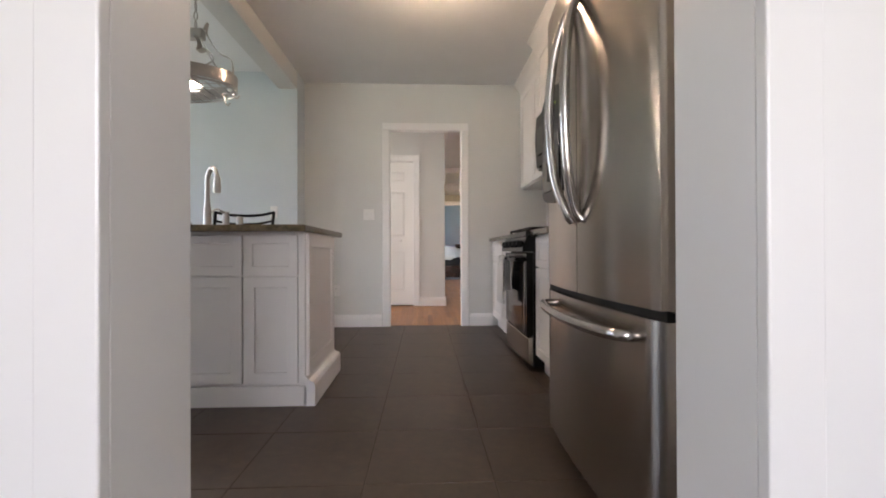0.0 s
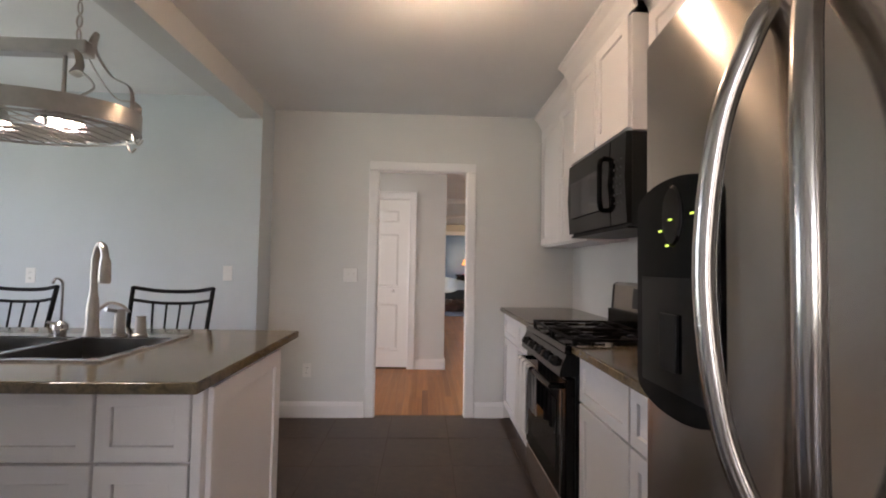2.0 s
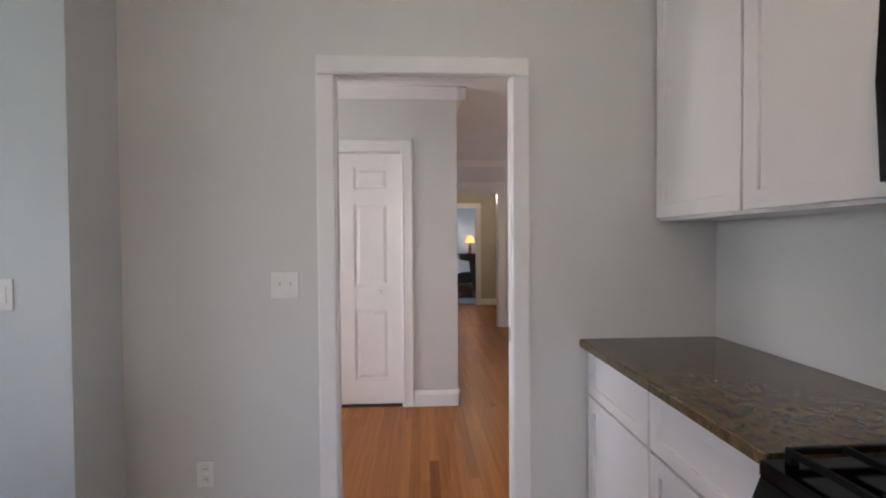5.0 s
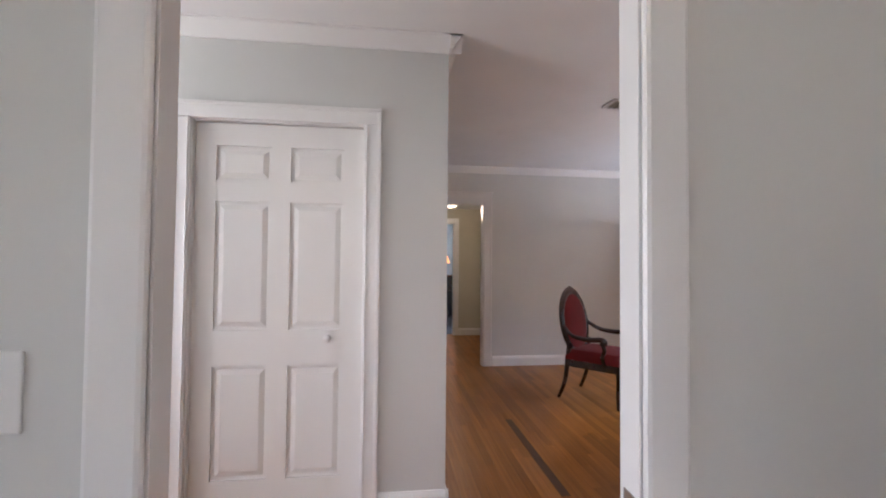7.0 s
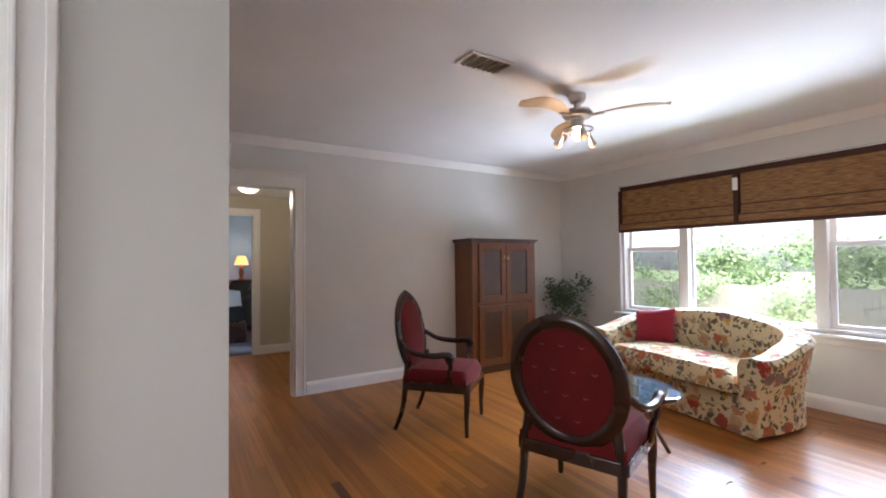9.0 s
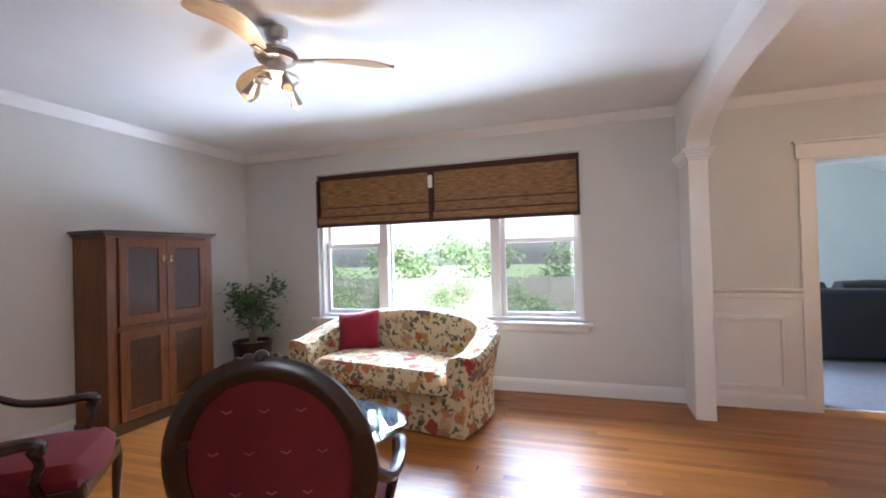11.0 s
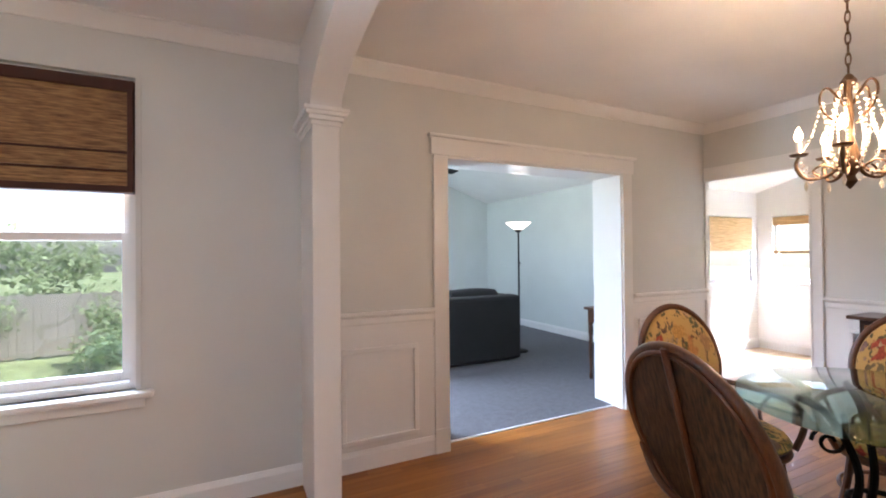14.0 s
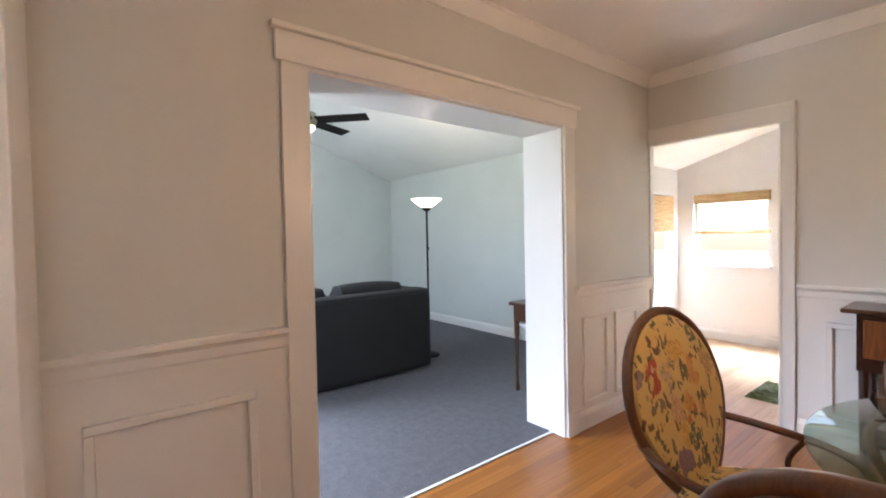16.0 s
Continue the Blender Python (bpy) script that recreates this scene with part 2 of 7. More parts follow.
def cloth(name, color, scale=420, var=0.2, sheen=0.3, slow=6):
    m, nt, p = material(name)
    v = coords(nt)
    fine, big = noise_tex(nt, v, scale, 3), noise_tex(nt, v, slow, 4)
    lo, hi = tuple(c * (1 - var) for c in color), tuple(min(1, c * (1 + var)) for c in color)
    nt.links.new(mix(nt, 0.5, ramp(nt, big, ((0.3, lo), (0.7, hi))), ramp(nt, fine, ((0.3, lo), (0.7, hi)))), p.inputs["Base Color"])
    p.inputs["Roughness"].default_value = 0.9
    p.inputs["Sheen Weight"].default_value = sheen
    bump(nt, p, fine, 0.5, 0.003)
    return m


def woven(name, dark, light, sx, sz, rough=0.6):
    """Fine slats or reeds: bands across z with streaks along."""
    m, nt, p = material(name)
    v = coords(nt, (sx, sx, sz))
    a = noise_tex(nt, v, 1.0, 3, 0.6)
    col = ramp(nt, a, ((0.32, dark), (0.5, tuple((x + y) / 2 for x, y in zip(dark, light))), (0.66, light)))
    nt.links.new(col, p.inputs["Base Color"])
    p.inputs["Roughness"].default_value = rough
    bump(nt, p, a, 0.6, 0.003)
    return m


WALL = paint("wall_paint", (0.65, 0.65, 0.63))
WALL_BLUE = paint("wall_paint_cool", (0.57, 0.61, 0.63))
WALL_FAMILY = paint("wall_paint_green_grey", (0.615, 0.655, 0.64))
WALL_BEDROOM = paint("wall_paint_blue", (0.32, 0.47, 0.66))
WALL_OLIVE = paint("wall_paint_hall", (0.48, 0.45, 0.36))
CEIL = paint("ceiling_paint", (0.80, 0.80, 0.80), 0.8)
WHITE = paint("white_trim", (0.80, 0.79, 0.78), 0.32, 0.03, 90, 0.08)
CABINET = paint("cabinet_white", (0.82, 0.79, 0.78), 0.35, 0.03, 120, 0.06)
DOORWHITE = paint("door_white", (0.80, 0.785, 0.76), 0.38, 0.03, 120, 0.08)
TILE = granite("floor_tile", ((0.25, (0.046, 0.028, 0.018)), (0.5, (0.066, 0.042, 0.028)), (0.75, (0.098, 0.064, 0.044))), 0.42, 3.5)
GROUT = plain("grout", (0.05, 0.033, 0.023), 0.9)
GRANITE = granite("granite_green_brown", ((0.2, (0.035, 0.026, 0.016)), (0.42, (0.11, 0.085, 0.045)), (0.58, (0.19, 0.145, 0.08)), (0.8, (0.06, 0.054, 0.032))))
STEEL = brushed("stainless_steel", (0.43, 0.385, 0.34), 0.22, "y")
STEEL_SMOOTH = plain("polished_steel", (0.5, 0.48, 0.46), 0.18, 1.0, 0.05)
SINK_STEEL = plain("sink_bowl_steel", (0.30, 0.30, 0.30), 0.3, 1.0, 0.08)
NICKEL = plain("brushed_nickel", (0.45, 0.42, 0.39), 0.3, 1.0, 0.08)
BRASS = plain("brass", (0.6, 0.42, 0.2), 0.25, 1.0, 0.08)
IRON = plain("dark_iron", (0.006, 0.0056, 0.0053), 0.58, 0.0)
BRONZE = plain("bronze", (0.16, 0.1, 0.06), 0.4, 0.9)
BLACK = plain("black_enamel", (0.0035, 0.0035, 0.0035), 0.12, 0.0, 0.1)
BLACK_MATTE = plain("black_plastic", (0.005, 0.005, 0.005), 0.45)
BLACK.node_tree.nodes["Principled BSDF"].inputs["Specular IOR Level"].default_value = 0.14
BLACK_MATTE.node_tree.nodes["Principled BSDF"].inputs["Specular IOR Level"].default_value = 0.25
IRON.node_tree.nodes["Principled BSDF"].inputs["Specular IOR Level"].default_value = 0.12
BLACK_GLASS = plain("black_glass", (0.004, 0.004, 0.0045), 0.05)
MAHOGANY = wood("mahogany", (0.018, 0.007, 0.004), (0.06, 0.02, 0.01), "z", 2.0, 0.25, 0.4)
OAKISH = wood("cabinet_wood", (0.11, 0.032, 0.008), (0.28, 0.095, 0.024), "z", 1.4, 0.36, 0.1)
OAK_DARK = wood("cabinet_panel_wood", (0.05, 0.018, 0.007), (0.11, 0.042, 0.016), "z", 1.6, 0.3, 0.3)
RATTAN = wood("rattan_pole", (0.075, 0.024, 0.008), (0.19, 0.066, 0.02), "z", 3.0, 0.3, 0.4)
CANE = woven("rattan_weave", (0.004, 0.002, 0.001), (0.125, 0.068, 0.028), 75, 5, 0.55)
BLADE = wood("fan_blade_maple", (0.42, 0.28, 0.14), (0.62, 0.46, 0.27), "x", 1.2, 0.35)
RED = cloth("red_velvet", (0.14, 0.0025, 0.0035), 300, 0.3, 0.04)
RED_PILLOW = cloth("crimson_cushion", (0.30, 0.012, 0.03), 300, 0.2, 0.12)
FLORAL_SOFA = floral("floral_chintz", (0.66, 0.55, 0.33), 8.8, 0.85, 1.0, (1, 1, 1), 0.38)
FLORAL_CHAIR = floral("floral_gold_cloth", (0.58, 0.38, 0.13), 11.0, 0.85, 1.0, (1, 1, 0.6), 0.6)
CARPET = cloth("grey_carpet", (0.071, 0.070, 0.083), 90, 0.36, 0.1, 16)
DARK_SOFA = cloth("charcoal_upholstery", (0.0105, 0.011, 0.012), 300, 0.2, 0.03)
BLIND = woven("bamboo_shade", (0.12, 0.046, 0.013), (0.38, 0.205, 0.068), 9, 110)
BLIND_LIGHT = woven("bamboo_shade_light", (0.42, 0.25, 0.1), (0.72, 0.5, 0.26), 6, 90)
TAPE = plain("dark_brown_binding_and_shade", (0.055, 0.018, 0.011), 0.8)
PANE = glass("window_pane")
SCREEN = glass("insect_screen", (0.62, 0.62, 0.62), 0.6)
TABLE_GLASS = glass("table_glass", (0.60, 0.71, 0.66))
CRYSTAL = plain("crystal_bead", (0.75, 0.68, 0.56), 0.08, 0.0, 0.1, 60, 0.5)
PLASTIC = plain("white_plastic", (0.78, 0.77, 0.75), 0.35, 0, 0.03)
TOWEL = cloth("white_towel", (0.7, 0.68, 0.66), 260, 0.08, 0.2)
TOWEL_STRIPE = cloth("grey_towel_stripe", (0.2, 0.19, 0.2), 260, 0.1, 0.2)
POT = plain("plant_pot_maroon", (0.022, 0.007, 0.0065), 0.35)
LEAF = plain("plant_leaf", (0.06, 0.12, 0.045), 0.45, 0, 0.35, 6)
GRASS = plain("lawn", (0.19, 0.24, 0.10), 0.9, 0, 0.35, 3)
FOLIAGE = leaf_material("garden_foliage", (0.30, 0.38, 0.19))
BARK = plain("tree_bark", (0.3, 0.25, 0.2), 0.9, 0, 0.3, 9)
FENCE = wood("fence_wood", (0.36, 0.32, 0.27), (0.52, 0.47, 0.40), "z", 1.0, 0.8)
RUG = cloth("green_rug", (0.10, 0.13, 0.05), 60, 0.5, 0.2, 30)
FLOOR_WOOD = strip_floor("oak_strip_floor", "island")
FLOOR_WOOD_PIECE = strip_floor("oak_strip_board", "object")
# window sheen on the sunroom boards is put into their pale colour
SUN_BOARDS = wood("glare_pale_oak", (0.50, 0.33, 0.20), (0.66, 0.47, 0.31), "y", 1.0, 0.3, 0.15, 0.12)
GAP = plain("floor_gap", (0.09, 0.035, 0.012), 0.6)
BULB_WARM = glow("warm_bulb", (1.0, 0.66, 0.34), 4.5)
BULB_DIM = glow("dim_warm_bulb", (1.0, 0.6, 0.28), 0.22)
BULB_WHITE = glow("white_bulb", (1.0, 0.9, 0.76), 30)
SHADE_GLOW = glow("lit_glass_shade", (1.0, 0.86, 0.68), 0.7)
ORANGE_SHADE = glow("lit_amber_shade", (1.0, 0.35, 0.1), 0.6)
LED = glow("green_display", (0.55, 0.75, 0.1), 0.35)


# ---- building blocks ----
def box(bm, x0, x1, y0, y1, z0, z1, bev=0.0, m=None):
    vs = [bm.verts.new(Vector((x, y, z))) for x in (x0, x1) for y in (y0, y1) for z in (z0, z1)]
    fs = [bm.faces.new([vs[i] for i in f]) for f in ((0, 1, 3, 2), (4, 6, 7, 5), (0, 4, 5, 1), (2, 3, 7, 6), (0, 2, 6, 4), (1, 5, 7, 3))]
    if bev:
        edges = list({e for f in fs for e in f.edges})
        r = bmesh.ops.bevel(bm, geom=edges, offset=bev, segments=2, affect="EDGES", profile=0.5)
        vs = list({v for f in r["faces"] for v in f.verts} | {v for v in vs if v.is_valid})
    if m is not None:
        for v in vs:
            v.co = m @ v.co
    return bm


def prism(bm, pts, axis, a, b):
    """A polygon drawn in the two other axes, pushed from a to b along axis."""
    def put(u, v, w):
        return {"x": (w, u, v), "y": (u, w, v), "z": (u, v, w)}[axis]
    lo = [bm.verts.new(put(u, v, a)) for u, v in pts]
    hi = [bm.verts.new(put(u, v, b)) for u, v in pts]
    n = len(pts)
    bm.faces.new(lo)
    bm.faces.new(hi[::-1])
    for i in range(n):
        bm.faces.new((lo[i], hi[i], hi[(i + 1) % n], lo[(i + 1) % n]))
    return bm


def lathe(bm, prof, seg=24, at=(0, 0, 0), sx=1.0, sy=1.0):
    rings = []
    for r, z in prof:
        rings.append([bm.verts.new((at[0] + r * sx * math.cos(2 * math.pi * i / seg), at[1] + r * sy * math.sin(2 * math.pi * i / seg), at[2] + z)) for i in range(seg)])
    for p, q in zip(rings, rings[1:]):
        for i in range(seg):
            bm.faces.new((p[i], p[(i + 1) % seg], q[(i + 1) % seg], q[i]))
    bm.faces.new(rings[0][::-1])
    bm.faces.new(rings[-1])
    return bm


def smooth_path(pts, n=6, closed=False):
    pts = [Vector(p) for p in pts]
    out, k = [], len(pts)
    for i in range(k if closed else k - 1):
        p0 = pts[(i - 1) % k] if closed or i else pts[0]
        p1, p2 = pts[i], pts[(i + 1) % k]
        p3 = pts[(i + 2) % k] if closed or i + 2 < k else pts[-1]
        for j in range(n):
            t = j / n
            out.append(0.5 * (2 * p1 + (p2 - p0) * t + (2 * p0 - 5 * p1 + 4 * p2 - p3) * t * t + (3 * p1 - 3 * p2 + p3 - p0) * t ** 3))
    if not closed:
        out.append(pts[-1])
    return out


def tube(bm, pts, r, seg=8, closed=False, flat=1.0, up=(0, 0, 1)):
    """A round (or flattened) rod along points; r is one radius or one a point."""
    pts = [Vector(p) for p in pts]
    k = len(pts)
    rs = r if isinstance(r, (list, tuple)) else [r] * k
    rings, side = [], None
    for i, p in enumerate(pts):
        a = pts[(i - 1) % k] if closed or i else p
        b = pts[(i + 1) % k] if closed or i + 1 < k else p
        d = (b - a).normalized()
        if side is None:
            side = d.cross(Vector(up))
            if side.length < 1e-3:
                side = d.cross(Vector((1, 0, 0)))
        side = (side - d * side.dot(d)).normalized()
        other = d.cross(side)
        rings.append([bm.verts.new(p + rs[i] * (math.cos(2 * math.pi * j / seg) * side + flat * math.sin(2 * math.pi * j / seg) * other)) for j in range(seg)])
    for i in range(k if closed else k - 1):
        p, q = rings[i], rings[(i + 1) % k]
        for j in range(seg):
            bm.faces.new((p[j], p[(j + 1) % seg], q[(j + 1) % seg], q[j]))
    if not closed:
        bm.faces.new(rings[0][::-1])
        bm.faces.new(rings[-1])
    return bm


def ball(bm, at, r, seg=12, sz=1.0):
    prof = [(max(1e-4, r * math.sin(math.pi * i / (seg // 2))), -r * sz * math.cos(math.pi * i / (seg // 2))) for i in range(seg // 2 + 1)]
    return lathe(bm, prof, seg, at)


def mesh(name, bm, mat, smooth=False):
    bmesh.ops.recalc_face_normals(bm, faces=bm.faces)
    me = bpy.data.meshes.new(name)
    bm.to_mesh(me)
    bm.free()
    me.materials.append(mat)
    if smooth:
        me.polygons.foreach_set("use_smooth", [True] * len(me.polygons))
        me.set_sharp_from_angle(angle=radians(40))
    return me


def part(name, bm, mat, parent, label="", smooth=False):
    ob = new(name, mesh(name, bm, mat, smooth))
    ob.parent = parent
    return tagged(ob, label)


def thing(name, label, category, group="", kind=""):
    return tagged(new(name), label, category, group, kind)


def structure(name, bm, mat, label="", category="", smooth=False):
    return tagged(new(name, mesh(name, bm, mat, smooth)), label, category, "", "structure")


def nb():
    return bmesh.new()


def wall_y(bm, y0, y1, x0, x1, z1, holes=()):
    """A wall across y with rectangular holes (x0, x1, z0, z1), in order of x."""
    x = x0
    for a, b, c, d in holes:
        box(bm, x, a, y0, y1, 0, z1)
        if c > 0:
            box(bm, a, b, y0, y1, 0, c)
        if d < z1:
            box(bm, a, b, y0, y1, d, z1)
        x = b
    box(bm, x, x1, y0, y1, 0, z1)
    return bm


def wall_x(bm, x0, x1, y0, y1, z1, holes=()):
    y = y0
    for a, b, c, d in holes:
        box(bm, x0, x1, y, a, 0, z1)
        if c > 0:
            box(bm, x0, x1, a, b, 0, c)
        if d < z1:
            box(bm, x0, x1, a, b, d, z1)
        y = b
    box(bm, x0, x1, y, y1, 0, z1)
    return bm


BASE_PROFILE = [(0, 0), (0.017, 0), (0.017, 0.098), (0.012, 0.112), (0.006, 0.128), (0, 0.13)]


def run(bm, prof, a, b, out, z=0.0):
    """A moulding profile (depth, height) from a to b along a wall; out is the way it faces."""
    a, b, o = Vector((*a, z)), Vector((*b, z)), Vector((*out, 0))
    lo = [bm.verts.new(a + o * u + Vector((0, 0, v))) for u, v in prof]
    hi = [bm.verts.new(b + o * u + Vector((0, 0, v))) for u, v in prof]
    n = len(prof)
    bm.faces.new(lo)
    bm.faces.new(hi[::-1])
    for i in range(n):
        bm.faces.new((lo[i], hi[i], hi[(i + 1) % n], lo[(i + 1) % n]))
    return bm


CROWN = [(0, 0), (0.0, -0.085), (0.012, -0.085), (0.02, -0.065), (0.05, -0.03), (0.062, -0.012), (0.07, -0.012), (0.07, 0)]
RAIL = [(0, 0), (0.012, 0), (0.014, 0.03), (0.02, 0.04), (0.022, 0.075), (0.03, 0.085), (0.042, 0.095), (0.042, 0.115), (0, 0.115)]


def casing_y(bm, y, out, x0, x1, top, w=0.085, head=None, d=0.02, left=True, right=True, bev=0.004):
    """Door trim on a wall facing out (+1 or -1 along y)."""
    a, b = (y, y + out * d) if out > 0 else (y + out * d, y)
    h = head or w
    if left:
        box(bm, x0 - w, x0, a, b, 0, top, bev)
    if right:
        box(bm, x1, x1 + w, a, b, 0, top, bev)
    box(bm, x0 - (w if left else 0), x1 + (w if right else 0), a, b + 0.002 if out > 0 else b, top, top + h, bev)
    if bev > 0.004:
        return bm
    # raised outer band and a small inner bead
    c, e = (b, b + 0.007) if out > 0 else (a - 0.007, a)
    for t, wide in ((w - 0.022, 0.022), (0.008, 0.01)):
        if left:
            box(bm, x0 - t - wide, x0 - t, c, e, 0, top + (h - 0.022 if wide > 0.015 else 0.008), 0.003)
        if right:
            box(bm, x1 + t, x1 + t + wide, c, e, 0, top + (h - 0.022 if wide > 0.015 else 0.008), 0.003)
    box(bm, x0 - (w if left else 0), x1 + (w if right else 0), c, e, top + h - 0.022, top + h, 0.003)
    return bm


# ---- rooms ----
ZK, ZL = 2.60, 2.64          # kitchen and living ceilings
XR = 5.99                    # window wall of living and dining
YF = 9.80                    # far wall of the living room
YE = 1.15                    # end wall of the dining room
KX0, KX1, KTOP = 0.45, 1.232, 2.108
WY0, WY1, WTOP, WD = 2.298, 4.044, 2.088, 0.33   # wide opening to the family room: sides, head, wall thickness
COLX, COLY0, COLY1, SPRING = 5.58, 4.88, 5.045, 2.17   # column face and the arch it carries

structure("wall_entry", wall_y(nb(), 0.765, 0.98, -3.2, 2.28, ZK, ((0.37, 1.335, 0, 2.25),)), WHITE, "white painted wall and deep cased opening into the kitchen", "wall")
structure("wall_kitchen_far", wall_y(nb(), 4.80, 4.86, -0.44, 2.28, ZL, ((KX0, KX1, 0, KTOP),)), WALL, "light grey painted kitchen wall with a doorway", "wall")
structure("wall_breakfast_far", box(nb(), -3.2, -0.44, 4.53, 4.86, 0, ZL), WALL_BLUE, "pale cool grey breakfast room wall", "wall")
structure("wall_kitchen_right", box(nb(), 2.16, 2.28, 0.98, 4.80, 0, ZK), WALL, "light grey kitchen wall behind the range", "wall")
structure("wall_breakfast_left", wall_x(nb(), -3.32, -3.2, 0.98, 4.53, ZK, ((1.8, 3.8, 0.7, 2.2),)), WALL_BLUE, "pale grey wall with a window", "wall")
structure("beam", box(nb(), -0.62, -0.44, 0.98, 4.53, 2.43, ZK - 0.002), WALL, "grey painted ceiling beam over the kitchen island", "beam")
bm = nb()
box(bm, -3.32, 2.28, 0.72, 4.86, ZK, ZK + 0.1)
structure("ceiling_kitchen", bm, CEIL, "white kitchen ceiling", "ceiling")
bm = nb()
wall_y(bm, -3.1, -3.0, -1.6, 3.2, ZK, ((-0.1, 1.9, 0.7, 2.3),))
box(bm, -1.7, -1.6, -3.1, 0.765, 0, ZK)
box(bm, 3.2, 3.3, -3.1, 0.765, 0, ZK)
structure("wall_entry_room", bm, WHITE, "white walls of the room before the kitchen", "wall")
structure("ceiling_entry", box(nb(), -1.7, 3.3, -3.1, 0.765, ZK, ZK + 0.1), CEIL, "white ceiling", "ceiling")
structure("floor_entry", box(nb(), -1.7, 3.3, -3.1, 0.765, -0.1, 0), TILE, "dark tile floor", "floor")

# hall, living and dining
structure("wall_closet", wall_y(nb(), 6.53, 6.63, -2.0, 1.13, ZL, ((-0.23, 0.673, 0, 2.13),)), WALL, "grey wall holding a white closet door", "wall")
structure("wall_closet_side", box(nb(), 1.03, 1.13, 6.63, YF, 0, ZL), WALL, "grey side wall of the closet", "wall")
structure("closet_back", wall_y(nb(), 7.2, 7.26, -0.6, 1.03, 2.3), BLACK_MATTE, "closet inside", "wall")
structure("wall_hall_end", wall_x(nb(), -2.1, -2.0, 4.86, 6.63, ZL, ((5.2, 6.2, 0.6, 2.2),)), WALL, "unseen grey hall wall with an added window opening", "wall")
structure("wall_living_far", wall_y(nb(), YF, YF + 0.12, 1.13, XR, ZL, ((1.25, 2.07, 0, 2.15),)), WALL, "pale grey living room wall with a doorway", "wall")
bm = nb()
wall_x(bm, XR, XR + 0.2, 4.955, YF + 0.12, ZL, ((5.87, 8.78, 0.69, 2.33),))
structure("wall_living_window", bm, WALL, "pale grey living room wall with a wide window", "wall")
structure("wall_dining_right", wall_x(nb(), XR, XR + WD, YE, 4.955, ZL, ((WY0, WY1, 0, WTOP),)), WALL, "warm grey dining wall with a wide cased opening", "wall")
structure("wall_dining_end", wall_y(nb(), YE - 0.06, YE, 2.28, XR + WD, ZL, ((5.10, 5.985, 0, 2.085),)), WALL, "grey dining wall with a doorway to the sunroom", "wall")
structure("wall_dining_left", box(nb(), 2.28, 2.4, YE, 4.86, 0, ZL), WALL, "grey dining wall", "wall")
bm = nb()
box(bm, -2.1, XR + WD, YE - 0.06, YF + 0.12, ZL, ZL + 0.1)
structure("ceiling_living", bm, CEIL, "white ceiling of living and dining rooms", "ceiling")

# arch between living and dining
bm = nb()
ax0, ax1, ay0, ay1, zs, zt, reach = 2.6, COLX, COLY0, COLY1, SPRING, 2.45, 1.25
under = [(XR, ZL - 0.003), (2.4, ZL - 0.003), (2.4, zs), (ax0, zs)]
for i in range(1, 17):
    a = math.pi / 2 * i / 16
    under.append((ax0 + reach * (1 - math.cos(a)), zs + (zt - zs) * math.sin(a)))
for i in range(0, 17):
    a = math.pi / 2 * (1 - i / 16)
    under.append((ax1 - reach * (1 - math.cos(a)), zs + (zt - zs) * math.sin(a)))
under += [(XR, zs)]
prism(bm, under, "y", ay0, ay1)
structure("arch", bm, WHITE, "white painted shallow arch between living and dining rooms", "arch", True)


def column(x0, x1):
    ob = thing("column", "square white painted column with a moulded cap", "column", kind="structure")
    y0, y1 = COLY0 + 0.01, COLY1 - 0.01
    part("shaft", box(nb(), x0, x1, y0, y1, 0, SPRING - 0.09, 0.004), WHITE, ob)
    b = nb()
    for e, za, zb in ((0.008, 0.09, 0.065), (0.02, 0.065, 0.04), (0.036, 0.04, 0.02), (0.048, 0.02, 0.0)):
        box(b, x0 - e, x1 + (0 if x1 == XR else e), y0 - e, y1 + e, SPRING - za + 0.0005, SPRING - zb, 0.003)
    part("capital", b, WHITE, ob)
    return ob


column(COLX, XR)
column(2.4, 2.6)

# crown mouldings
bm = nb()
run(bm, CROWN, (1.13, YF), (XR, YF), (0, -1), ZL)
run(bm, CROWN, (XR, COLY1), (XR, YF), (-1, 0), ZL)
run(bm, CROWN, (1.13, 6.53 - 0.07), (1.13, YF), (1, 0), ZL)
run(bm, CROWN, (-2.0, 6.53), (1.13 + 0.07, 6.53), (0, -1), ZL)
run(bm, CROWN, (XR, YE), (XR, COLY0), (-1, 0), ZL)
run(bm, CROWN, (2.4, YE), (XR, YE), (0, 1), ZL)
structure("crown_moulding", bm, WHITE, "white crown moulding", "trim", True)

# baseboards
bm = nb()
run(bm, BASE_PROFILE, (-0.44, 4.80), (KX0 - 0.08, 4.80), (0, -1))
run(bm, BASE_PROFILE, (KX1 + 0.08, 4.80), (1.56, 4.80), (0, -1))
run(bm, BASE_PROFILE, (-0.44, 4.53), (-0.44, 4.80), (1, 0))
run(bm, BASE_PROFILE, (-3.2, 4.53), (-0.423, 4.53), (0, -1))
run(bm, BASE_PROFILE, (-2.0, 6.53), (-0.32, 6.53), (0, -1))
run(bm, BASE_PROFILE, (0.765, 6.53), (1.147, 6.53), (0, -1))
run(bm, BASE_PROFILE, (1.13, 6.513), (1.13, YF), (1, 0))
run(bm, BASE_PROFILE, (2.19, YF), (XR, YF), (0, -1))
run(bm, BASE_PROFILE, (XR, COLY1 - 0.01), (XR, YF), (-1, 0))
run(bm, BASE_PROFILE, (XR, WY1 + 0.105), (XR, COLY0 + 0.01), (-1, 0))
